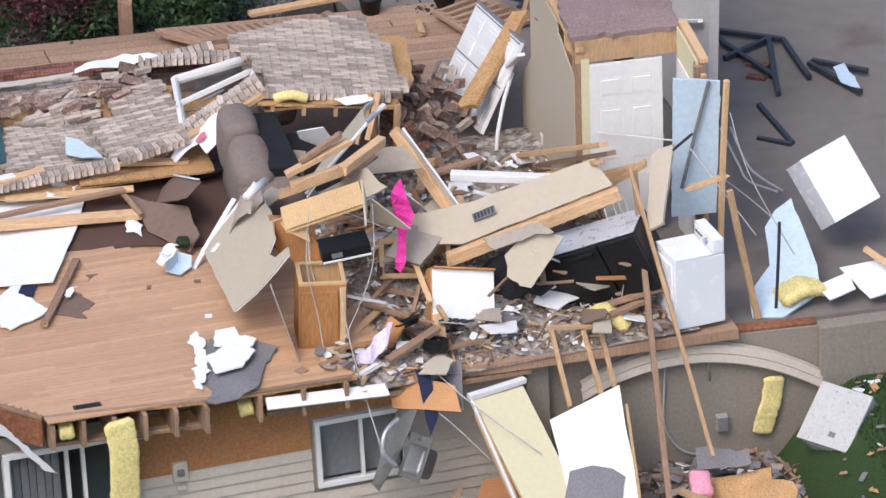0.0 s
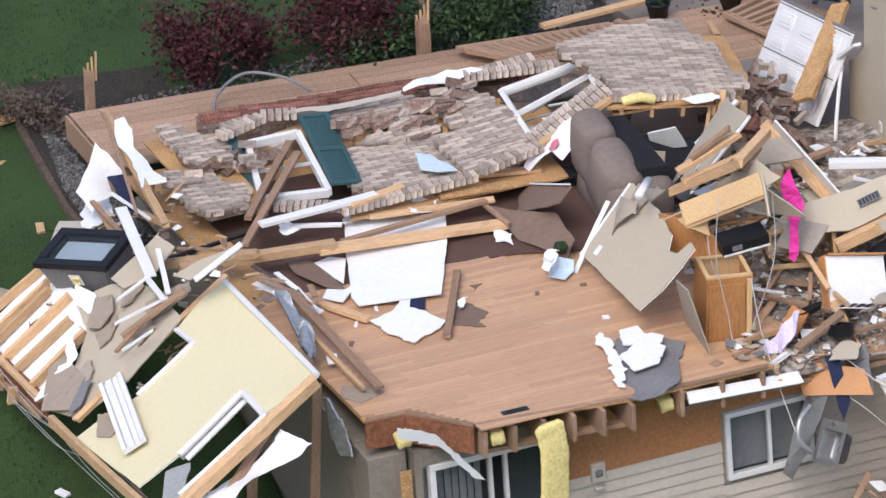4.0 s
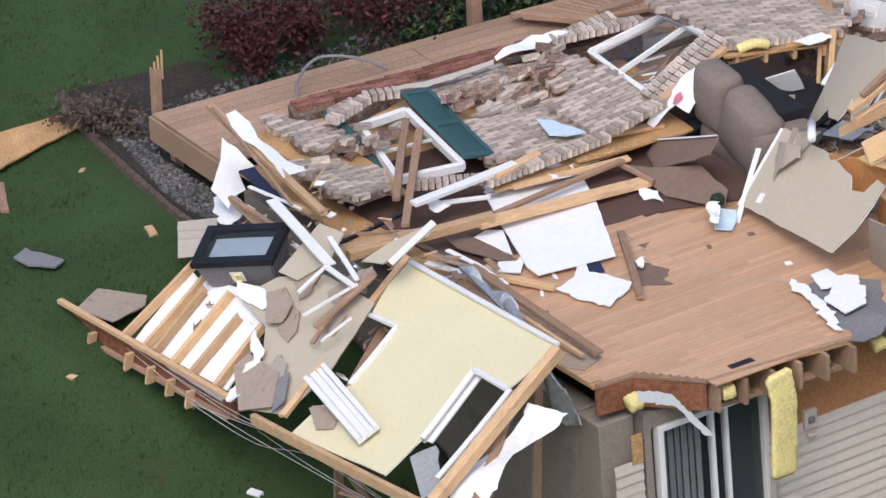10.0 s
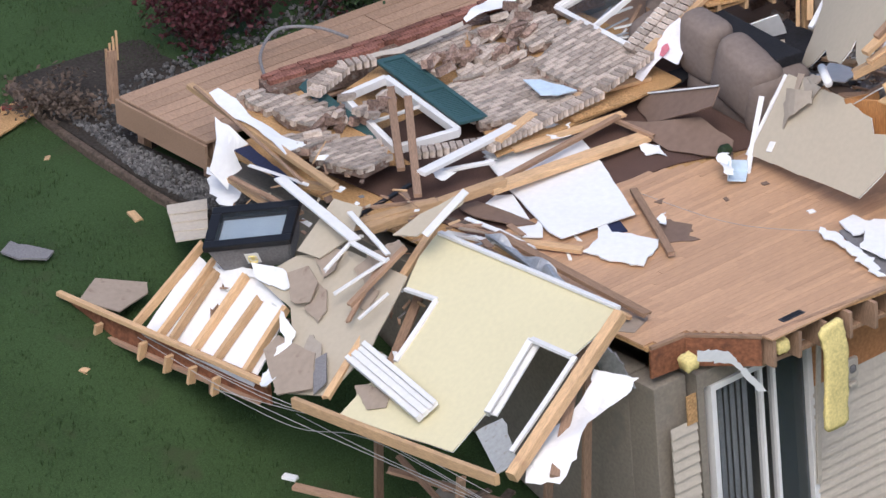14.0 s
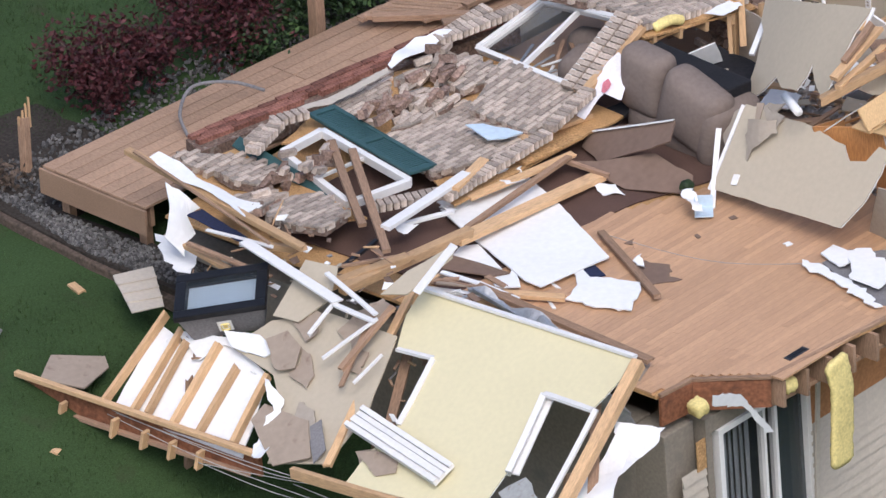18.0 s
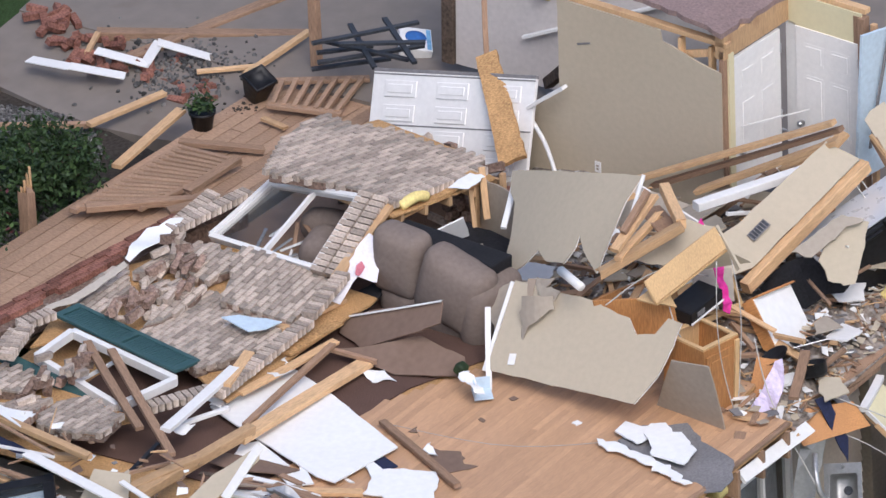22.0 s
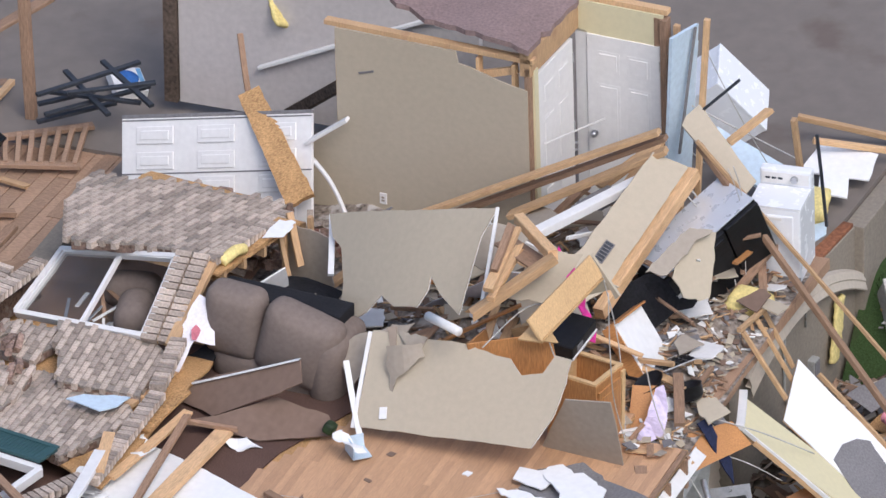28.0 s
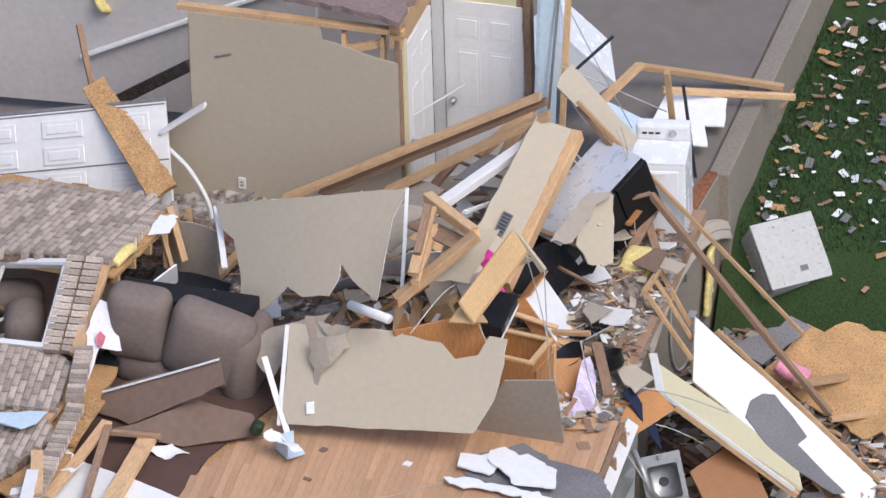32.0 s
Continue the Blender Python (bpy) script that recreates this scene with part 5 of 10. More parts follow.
        tube("stem", [(0.04 * math.cos(a), 0.04 * math.sin(a), -0.05), mid, tip], 0.012, BARK, e, sides=5)
    def place(rnd):
        t = rnd.choice(tips)
        return t + Vector((rnd.gauss(0, 0.11 * w), rnd.gauss(0, 0.11 * w), rnd.gauss(0, 0.13 * h) - 0.08 * h))
    leaves(n, place, 0.03, seed, leaf, "crown", e)
    if leaf is LEAFGREEN:
        leaves(n // 3, place, 0.035, seed + 9, GRASS, "young_leaves", e)


def broken_post(p, h, w):
    e = empty("broken_post", Matrix.Translation(p), "snapped wooden post with a splintered top", "post")
    bm = lumber_bm(h, w, w, int(h * 100), 0.12)
    part("post_shaft", bm, OLDPINE, e)
    for k in range(4):
        s = part("splinter", lumber_bm(0.14 + 0.05 * k, 0.02, 0.015, k, 0.03), PINE, e)
        s.matrix_basis = pose(-w * 0.35 + 0.03 * k, 0.02 - 0.015 * k, h - 0.08, 4 - 3 * k, 3 * k - 5, 0)


def loose_brick(p, seed):
    rnd = random.Random(seed)
    o = new("brick_chunk", rnd.choice(REDS))
    o.matrix_world = pose(*p, rnd.uniform(-30, 30), rnd.uniform(-30, 30), rnd.uniform(0, 180))
    tagged(o, "loose red-brown brick lying in the rubble", "brick", "loose bricks")


def rubble(lo, hi, n, seed):
    """Chunks of tan brickwork heaped in a box."""
    rnd = random.Random(seed)
    for k in range(n):
        p = [rnd.uniform(a, b) for a, b in zip(lo, hi)]
        p[2] = lo[2] + (hi[2] - lo[2]) * rnd.random() * (1 - abs((p[1] - lo[1]) / (hi[1] - lo[1]) - 0.5))
        o = new("brick_chunk", rnd.choice(BRICKS[:2] + DARKBRICKS + DARKBRICKS))
        o.matrix_world = pose(*p, rnd.uniform(-40, 40), rnd.uniform(-40, 40), rnd.uniform(0, 180))
        tagged(o, "tan brick fallen in a heap beside the slab", "brick", "loose bricks")


def flower_pot(p):
    e = empty("flower_pot", Matrix.Translation(p), "black plastic flower pot with a small green plant", "flower pot")
    part("pot", lathe([(0.08, 0), (0.115, 0.2), (0.125, 0.2), (0.125, 0.23), (0.11, 0.23), (0.1, 0.2)]), BLACK, e)
    leaves(160, lambda r: Vector((r.gauss(0, 0.06), r.gauss(0, 0.06), 0.25 + abs(r.gauss(0, 0.05)))), 0.03, 4, LEAFGREEN, "foliage", e)
    leaves(60, lambda r: Vector((r.gauss(0, 0.06), r.gauss(0, 0.06), 0.27 + abs(r.gauss(0, 0.05)))), 0.03, 5, GRASS, "foliage", e)


def black_bin(p):
    e = empty("planter_box", Matrix.Translation(p) @ pose(0, 0, 0.03, 12, -20, 25), "black plastic planter tipped over on the deck", "planter")
    part("tub", lathe([(0.1, 0), (0.16, 0.26), (0.17, 0.26), (0.17, 0.29), (0.15, 0.29), (0.14, 0.22)], 4), BLACK, e)
    stones("spilled_soil", 30, lambda r: (p[0] - 0.25 + r.gauss(0, 0.12), p[1] + r.gauss(0, 0.08), p[2] + 0.02), 0.015, 0.03, 8, SOIL, "spilled dark soil on the deck")


def tank(a, b, c):
    """A black-framed tank with a glass lid, resting on the toppled studs."""
    a, b, c = Vector(a), Vector(b), Vector(c)
    m = frame_of(a, b - a, c - a)
    e = empty("fish_tank", m, "grey tub with a black frame and glass lid", "tank")
    w, d, h = (b - a).length, (c - a).length * 0.96, 0.36
    bm = bmesh.new()
    lo, hi = 0.09, 0.0
    q = [bm.verts.new(v) for v in ((lo, lo, -h), (w - lo, lo, -h), (w - lo, d - lo, -h), (lo, d - lo, -h), (0.02, 0.02, -0.05), (w - 0.02, 0.02, -0.05), (w - 0.02, d - 0.02, -0.05), (0.02, d - 0.02, -0.05))]
    for f in ((3, 2, 1, 0), (0, 1, 5, 4), (1, 2, 6, 5), (2, 3, 7, 6), (3, 0, 4, 7)):
        bm.faces.new([q[i] for i in f])
    bmesh.ops.bevel(bm, geom=[ed for ed in bm.edges if not ed.is_boundary], offset=0.015, segments=2, affect="EDGES")
    part("tub", bm, SLATE, e)
    for sx, sy, at in ((w, 0.1, (w / 2, 0.05, -0.06)), (w, 0.1, (w / 2, d - 0.05, -0.06)), (0.1, d - 0.2, (0.05, d / 2, -0.06)), (0.1, d - 0.2, (w - 0.05, d / 2, -0.06))):
        part("frame_bar", box_bm(sx, sy, 0.06, 0.01, at), BLACK, e)
    g = part("glass_lid", box_bm(w - 0.2, d - 0.2, 0.006, 0, (w / 2, d / 2, -0.02)), CLEAR, e)
    part("tank_floor", box_bm(w - 0.2, d - 0.2, 0.01, 0, (w / 2, d / 2, -0.1)), LIGHTBLUE, e)
    lab = part("label", box_bm(0.13, 0.004, 0.14, 0.002), WHITE, e, "white product label with a yellow patch")
    lab.matrix_basis = pose(w * 0.52, 0.032, -0.25, 14, 0, 0)
    lab = part("label_patch", box_bm(0.08, 0.004, 0.09, 0.02), FOAM, e)
    lab.matrix_basis = pose(w * 0.52, 0.027, -0.23, 14, 0, 0)


def rubble_heap():
    """The floor of the wreck: an uneven bed of rubbish with hundreds of small broken bits on it."""
    verts, faces = [], []
    nx, ny = 60, 90
    def top(x, y):
        edge = min(1, (x - 3.0) / 0.2, (6.6 - x) / 0.6, (y - 0.12) / 0.14, (4.4 - y) / 0.8)
        n = noise.noise((x * 2.3, y * 2.3, 1)) * 0.14 + noise.noise((x * 7, y * 7, 4)) * 0.06 + noise.noise((x * 19, y * 19, 9)) * 0.025
        hump = 0.34 * math.exp(-((x - 4.3) / 0.9) ** 2 - ((y - 1.9) / 0.8) ** 2) + 0.2 * math.exp(-((x - 5.7) / 0.6) ** 2 - ((y - 1.7) / 0.6) ** 2)
        return -0.34 + (0.13 + n + hump) * max(0, edge)
    for j in range(ny + 1):
        for i in range(nx + 1):
            x, y = 3.0 + 3.6 * i / nx, 0.04 + 4.36 * j / ny
            verts.append((x, y, top(x, y)))
    for j in range(ny):
        for i in range(nx):
            a = j * (nx + 1) + i
            faces.append((a, a + 1, a + nx + 2, a + nx + 1))
    mat = material("plaster_and_dirt", (0.25, 0.21, 0.175), 0.95, 0.4, 22, 5, 0.5, spec=0.1, wear=((0.45, 0.42, 0.39), 0.52, 9))
    o = mesh_part("rubble_heap", verts, faces, mat, smooth=True)
    o.matrix_world = KITCHEN
    tagged(o, "heap of plaster dust, splinters and household rubbish", "rubble", kind="stuff")
    rnd = random.Random(31)
    mats = {"PAPER": PAPER, "PINE": PINE, "OLDPINE": OLDPINE, "BEIGE": BEIGE, "BROWN": BROWNPAPER, "SLATE": SLATE}
    for key, mat, n in (("white_bits", PAPER, 420), ("wood_bits", PINE, 260), ("wood_bits", OLDPINE, 420), ("plaster_bits", BEIGE, 380), ("paper_bits", BROWNPAPER, 360), ("dark_bits", SLATE, 160)):
        v, f = [], []
        for _ in range(n):
            zone = rnd.random()
            if zone < 0.9:
                x, y = rnd.uniform(3.1, 6.4), 0.12 + 3.5 * rnd.random() ** 1.3
                z = top(x, y) + rnd.uniform(0.0, 0.05)
            else:
                x, y = rnd.uniform(-2.4, -0.9), rnd.uniform(2.4, 5.2)
                z = 0.25 + 0.5 * (x + 1.2) + rnd.uniform(0, 0.1)
            wood = "wood" in key
            l, w, t = (rnd.uniform(0.05, 0.3), rnd.uniform(0.006, 0.03), rnd.uniform(0.006, 0.02)) if wood else (rnd.uniform(0.02, 0.13), rnd.uniform(0.015, 0.08), 0.008)
            m = pose(x, y, z, rnd.gauss(0, 18), rnd.gauss(0, 18), rnd.uniform(0, 360))
            k = len(v)
            cs = [(-l, -w), (l * rnd.uniform(0.6, 1), -w * rnd.uniform(0.5, 1)), (l * rnd.uniform(0.7, 1), w * rnd.uniform(0.5, 1)), (-l * rnd.uniform(0.5, 1), w)]
            for zz in (-t / 2, t / 2):
                v.extend(m @ Vector((cx / 2, cy / 2, zz)) for cx, cy in cs)
            f.extend([(k + 3, k + 2, k + 1, k), (k + 4, k + 5, k + 6, k + 7)] + [(k + i, k + (i + 1) % 4, k + 4 + (i + 1) % 4, k + 4 + i) for i in range(4)])
        bits = mesh_part(key, v, f, mat)
        bits.matrix_world = KITCHEN
        tagged(bits, "small broken bits strewn over the wreck", "debris", kind="stuff")
    # larger loose boards and pieces
    for k in range(40):
        x, y = rnd.uniform(3.5, 6.3), rnd.uniform(0.2, 3.4)
        z = top(x, y) + 0.05 + rnd.uniform(0, 0.1)
        a, l, t = rnd.uniform(0, 6.28), rnd.uniform(0.25, 0.75), rnd.uniform(-0.15, 0.25)
        d = Vector((math.cos(a), math.sin(a), t)) * l / 2
        p = Vector((x, y, z + abs(t) * l / 2))
        stick(KITCHEN @ (p - d), KITCHEN @ (p + d), rnd.choice((0.04, 0.07, 0.09)), rnd.choice((0.02, 0.04)), rnd.choice((PINE, OLDPINE, OLDPINE)), "broken pine piece lying in the wrecked kitchen", splinter=0.03, group="broken boards in the kitchen")
    for k in range(64):
        x, y = rnd.uniform(3.5, 6.3), rnd.uniform(0.2, 3.4)
        z = top(x, y) + 0.05 + rnd.uniform(0, 0.08)
        w, h = rnd.uniform(0.12, 0.4), rnd.uniform(0.1, 0.3)
        a = rnd.uniform(0, 6.28)
        mat = rnd.choice((PAPER, BEIGE, GREIGE, BEIGE, BROWNPAPER, SLATE, WHITE))
        sheet("drywall_piece", KITCHEN @ Vector((x, y, z)), (math.cos(a), math.sin(a), rnd.uniform(-0.25, 0.25)), (-math.sin(a), math.cos(a), rnd.uniform(-0.3, 0.3)), [(0, 0), (w, rnd.uniform(-0.05, 0.05)), (w * rnd.uniform(0.7, 1), h), (w * 0.2, h * rnd.uniform(0.7, 1.1))], 0.013, mat, "broken plasterboard piece in the wrecked kitchen", "drywall", 0.012, 0.06, k, group="plasterboard pieces in the kitchen")


def pans():
    e = empty("frying_pan", pose(3.62, 0.4, 0.12, -24, 14, 60), "black frying pan face up in the rubbish", "pan")
    part("pan_bowl", lathe([(0.1, 0), (0.135, 0.05), (0.14, 0.05), (0.128, 0.045), (0.1, 0.012), (0.01, 0.01)], 24), BLACK, e)
    part("pan_handle", box_bm(0.18, 0.028, 0.015, 0.006, (0.22, 0, 0.04)), BLACK, e)
    e = empty("cooking_pot", pose(3.78, 0.11, -0.04, -16, 10, 0), "dark round pot in the rubbish", "pot")
    part("pot_body", lathe([(0.1, 0), (0.12, 0.03), (0.12, 0.12), (0.125, 0.125), (0.112, 0.12), (0.1, 0.02)], 24), BLACK, e)
    e = empty("muffin_tin", pose(4.06, 0.34, 0.1, -18, -6, -42), "steel muffin tin lying on the rubbish", "tin")
    part("tray", box_bm(0.32, 0.22, 0.012, 0.004), STEEL, e)
    for i in range(4):
        for j in range(3):
            c = part("cup", lathe([(0.026, 0), (0.033, 0.006), (0.033, 0.008), (0.02, 0.002)], 12), BLACK, e)
            c.matrix_basis = pose(-0.115 + 0.077 * i, -0.072 + 0.072 * j, 0.012)
    e = empty("green_toy", pose(2.136, 2.685, 0.120, 20, 10, 0), "small green plastic toy by the beige sheet", "toy")
    rounded_block("toy_body", 0.12, 0.1, 0.1, 0.03, LEAFGREEN, e, pose(0, 0, 0.03))
    e = empty("blue_bag", pose(2.011, 2.377, 0.030, 0, 0, 40), "pale blue paper carton on the oak floor", "carton")
    part("carton_side", box_bm(0.2, 0.16, 0.012, 0.003, (0, 0, 0.0)), LIGHTBLUE, e)
    s = part("carton_side", box_bm(0.2, 0.012, 0.15, 0.003, (0, 0.08, 0.0)), LIGHTBLUE, e)
    part("carton_flap", box_bm(0.012, 0.16, 0.12, 0.003, (0.1, 0, 0.0)), LIGHTBLUE, e)


# ---------- fallen end wall: open studs ----------
stick((-2.82, 6.3, -0.69), (-2.84, 3.44, -0.59), 0.06, 0.045, PINE, "doubled pine bottom plate of the toppled stud wall", "wall_plate", splinter=0.02)
stick((-2.76, 6.25, -0.83), (-2.76, 3.5, -0.73), 0.03, 0.24, RIMWOOD, "weathered rim plank under the toppled wall plate", "wall_plate", splinter=0.02)
stick((-2.8, 6.2, -0.95), (-2.8, 3.6, -0.85), 0.05, 0.035, OLDPINE, "lower pine plate of the toppled stud wall", "wall_plate", splinter=0.02)
stick((-2.85, 6.12, -0.81), (-2.86, 6.15, -0.98), 0.09, 0.035, PINE, "short stud stub nailed to the wall plate", "stud_stub", splinter=0.02)
stick((-2.85, 5.72, -0.79), (-2.86, 5.75, -0.96), 0.09, 0.035, PINE, "short stud stub nailed to the wall plate", "stud_stub", splinter=0.02)
stick((-2.85, 5.11, -0.76), (-2.86, 5.14, -0.93), 0.09, 0.035, PINE, "short stud stub nailed to the wall plate", "stud_stub", splinter=0.02)
stick((-2.85, 4.76, -0.77), (-2.86, 4.79, -0.94), 0.09, 0.035, PINE, "short stud stub nailed to the wall plate", "stud_stub", splinter=0.02)
stick((-2.85, 4.44, -0.77), (-2.86, 4.47, -0.94), 0.09, 0.035, PINE, "short stud stub nailed to the wall plate", "stud_stub", splinter=0.02)
stick((-2.85, 4.12, -0.76), (-2.86, 4.15, -0.93), 0.09, 0.035, PINE, "short stud stub nailed to the wall plate", "stud_stub", splinter=0.02)
stick((-2.769, 5.318, -0.7), (-1.938, 5.265, -0.156), 0.04, 0.09, PINE, "bare pine stud of the toppled wall", "wall_stud", splinter=0.02, group="studs of the toppled wall")
stick((-2.767, 4.967, -0.667), (-2.031, 5.018, -0.208), 0.04, 0.09, PINE, "bare pine stud of the toppled wall", "wall_stud", splinter=0.02, group="studs of the toppled wall")
stick((-2.766, 4.802, -0.65), (-2.116, 4.882, -0.239), 0.04, 0.09, PINE, "bare pine stud of the toppled wall", "wall_stud", splinter=0.02, group="studs of the toppled wall")
stick((-2.775, 4.507, -0.661), (-2.053, 4.564, -0.192), 0.05, 0.09, PINE, "bare pine stud of the toppled wall", "wall_stud", splinter=0.02, group="studs of the toppled wall")
stick((-2.775, 4.196, -0.636), (-2.185, 4.239, -0.257), 0.045, 0.09, PINE, "bare pine stud of the toppled wall", "wall_stud", splinter=0.02, group="studs of the toppled wall")
stick((-2.78, 3.799, -0.616), (-2.185, 3.886, -0.233), 0.05, 0.09, PINE, "bare pine stud of the toppled wall", "wall_stud", splinter=0.02, group="studs of the toppled wall")
sheet("drywall_sheet", (-2.74, 5.235, -0.741), (-0.053, -0.998, 0.021), (0.83, -0.086, 0.551), [(0, 0), (0.82, 0), (1.57, 0.01), (1.28, 0.81), (0.73, 0.98), (0.25, 0.8), (0.05, 0.86), (-0.1, 0.89)], 0.014, PAPER, "white drywall backs between the bare studs", "drywall", 0.007, 0.12, 9)
sheet("drywall_sheet", (-2.072, 4.41, -0.156), (0.671, -0.56, 0.486), (0.465, 0.85, 0.246), [(0, 0), (0.43, -0.01), (0.92, -0.31), (1.36, -0.97), (0.83, -1.55), (0.32, -1.81), (-0.15, -1.42), (0.13, -1.12), (0.23, -0.57)], 0.014, BEIGE, "torn beige drywall sheet lying on the studs", "drywall", 0.007, 0.08, 16)
sheet("drywall_piece", (-2.647, 3.698, -0.408), (0.825, -0.198, 0.53), (0.169, 0.984, 0.054), [(0, 0), (0.19, 0.01), (0.28, -0.51), (0.02, -0.82), (-0.23, -0.55)], 0.014, TANPAPER, "broken beige drywall piece", "drywall", 0.005, 0.1, 23)
sheet("drywall_piece", (-2, 4.549, -0.074), (0.114, -0.983, 0.143), (0.814, 0.093, 0.573), [(0, 0), (0.39, 0), (0.64, -0.13), (0.53, -0.21), (0.15, -0.15)], 0.014, PAPER, "white scrap of drywall", "drywall", 0.005, 0.1, 30)
sheet("drywall_piece", (-2.013, 4.051, 0.001), (0.504, -0.761, 0.407), (0.638, 0.664, 0.391), [(0, 0), (0.22, 0), (0.33, -0.23), (0.25, -0.43), (0.05, -0.34)], 0.012, TANPAPER, "scrap of brown drywall paper", "drywall", 0.015, 0.1, 37)
sheet("drywall_piece", (-1.812, 4.128, 0.122), (0.842, 0.063, 0.535), (-0.052, 0.995, -0.091), [(0, 0), (0.6, 0), (0.61, -0.36), (0.29, -0.47), (0, -0.29)], 0.014, BEIGE, "broken beige drywall piece", "drywall", 0.005, 0.1, 44)
sheet("torn_paper", (-2.318, 3.81, -0.17), (-0.336, -0.929, -0.153), (0.758, -0.398, 0.516), [(0, 0), (0.35, 0), (0.51, -0.22), (0.69, -0.5), (0.55, -0.54), (0.42, -0.32), (0.33, -0.11)], 0.006, PAPER, "curled strip of torn white drywall paper", "paper", 0.015, 0.05, 51, bend=lambda x, y: 0.06 * math.sin(9 * x), cuts=3)
sheet("dark_membrane", (-2.576, 3.076, -0.305), (0.661, -0.566, 0.492), (0.462, 0.852, 0.247), [(0, 0), (0.12, 0), (0.04, -0.33), (-0.11, -0.39)], 0.008, SLATE, "scrap of dark roofing felt", "roofing felt", 0.012, 0.1, 58)
sheet("drywall_piece", (-2.826, 6.015, -0.659), (0.888, 0.46, 0.011), (-0.51, 0.858, 0.054), [(0, 0), (0.44, 0.01), (0.53, -0.46), (0.35, -0.54), (-0.06, -0.42)], 0.014, TANPAPER, "broken drywall sheet lying on the lawn", "drywall", 0.005, 0.1, 65)
sheet("siding_piece", (-1.394, 6.398, -0.365), (0.88, -0.475, 0.008), (0.434, 0.9, 0.025), [(0, 0), (0.38, 0), (0.22, -0.71), (-0.08, -0.7)], 0.012, SIDING, "loose piece of pale lap siding", "siding", 0.004, 0.1, 72)
stick((-1.508, 6.24, -0.363), (-1.205, 6.043, -0.352), 0.02, 0.012, SIDING, "rib of pale vinyl siding", "siding_rib", category="siding")
stick((-1.594, 6.101, -0.369), (-1.32, 5.915, -0.359), 0.02, 0.012, SIDING, "rib of pale vinyl siding", "siding_rib", category="siding")
stick((-1.69, 5.972, -0.376), (-1.434, 5.778, -0.366), 0.02, 0.012, SIDING, "rib of pale vinyl siding", "siding_rib", category="siding")
sheet("drywall_piece", (-2.035, 5.086, -0.227), (0.111, -0.986, 0.127), (0.82, 0.084, 0.566), [(0, 0), (0.46, 0), (0.97, 0.07), (1.24, -0.01), (1.13, -0.09), (0.82, -0.04), (0.54, -0.08), (0.38, -0.26)], 0.012, PAPER, "white drywall back below the tank", "drywall", 0.005, 0.1, 3)
sheet("drywall_piece", (-2.193, 3.637, -0.137), (0.79, -0.292, 0.538), (0.239, 0.967, 0.085), [(0, 0), (0.13, 0), (0.24, 0.11), (0.26, -0.01), (0.14, -0.23), (0.01, -0.27)], 0.01, TANPAPER, "torn tan drywall paper on the toppled wall", "drywall", 0.012, 0.04, 10)
sheet("drywall_piece", (-1.765, 3.981, 0.125), (0.672, -0.558, 0.487), (0.464, 0.85, 0.247), [(0, 0), (0.18, 0), (0.28, -0.18), (0.16, -0.34), (0.04, -0.35)], 0.01, TANPAPER, "torn tan drywall paper on the toppled wall", "drywall", 0.012, 0.04, 17)
sheet("drywall_piece", (-1.763, 3.425, 0.164), (0.799, -0.278, 0.533), (0.241, 0.967, 0.085), [(0, 0), (0.26, 0), (0.48, -0.1), (0.47, -0.25), (0.21, -0.3), (-0.02, -0.29)], 0.01, TANPAPER, "torn tan drywall paper on the toppled wall", "drywall", 0.012, 0.04, 24)
sheet("drywall_piece", (-2.03, 3.17, 0.005), (0.828, 0.049, 0.559), (-0.046, 0.993, -0.113), [(0, 0), (0.24, 0), (0.21, -0.19), (-0.03, -0.22)], 0.01, TANPAPER, "torn tan drywall paper on the toppled wall", "drywall", 0.012, 0.04, 31)
sheet("drywall_piece", (-2.547, 3.293, -0.34), (0.799, 0.306, 0.518), (-0.237, 0.942, -0.237), [(0, 0), (0.2, 0), (0.11, -0.18), (-0.1, -0.26), (-0.24, -0.21)], 0.01, GREIGE, "torn tan drywall paper on the toppled wall", "drywall", 0.012, 0.04, 38)

# ---------- cream wall ----------
sheet("cream_wall", (-1.167, 2.94, 0.471), (-0.07, -0.994, 0.08), (0.867, -0.021, 0.497), [(0, 0), (2.56, 0), (2.57, -0.19), (2.49, -0.6), (1.91, -0.59), (2.1, -1.39), (2.1, -1.88), (0.61, -2), (0.62, -1.69), (0.72, -1.31), (0.59, -0.61), (0.17, -0.63), (0.02, -0.29)], 0.016, CREAM, "cream painted drywall of a toppled wall with a window hole", "wall", 0.004, 0.15, 52, back=PAPER)
stick((-1.182, 2.9, 0.491), (-1.358, 0.392, 0.691), 0.05, 0.03, WHITE, "white baseboard along the cream wall", "baseboard_strip", category="trim")
stick((-1.405, 0.322, 0.673), (-3.015, 0.055, -0.213), 0.1, 0.12, PINE, "doubled pine stud edging the cream wall", "wall_plate")
stick((-2.935, 2.982, -0.565), (-3.037, 0.216, -0.291), 0.06, 0.1, PINE, "pine plate along the lower edge of the cream wall", "wall_plate")
stick((-1.828, 1.032, 0.337), (-2.544, 0.858, -0.05), 0.06, 0.03, WHITE, "white window casing on the cream wall", "window_casing", category="trim")
stick((-1.828, 1.032, 0.337), (-1.874, 0.462, 0.38), 0.06, 0.03, WHITE, "white window casing on the cream wall", "window_casing", category="trim")
stick((-1.865, 0.428, 0.389), (-2.802, 0.277, -0.128), 0.05, 0.03, WHITE, "white window casing on the cream wall", "window_casing", category="trim")
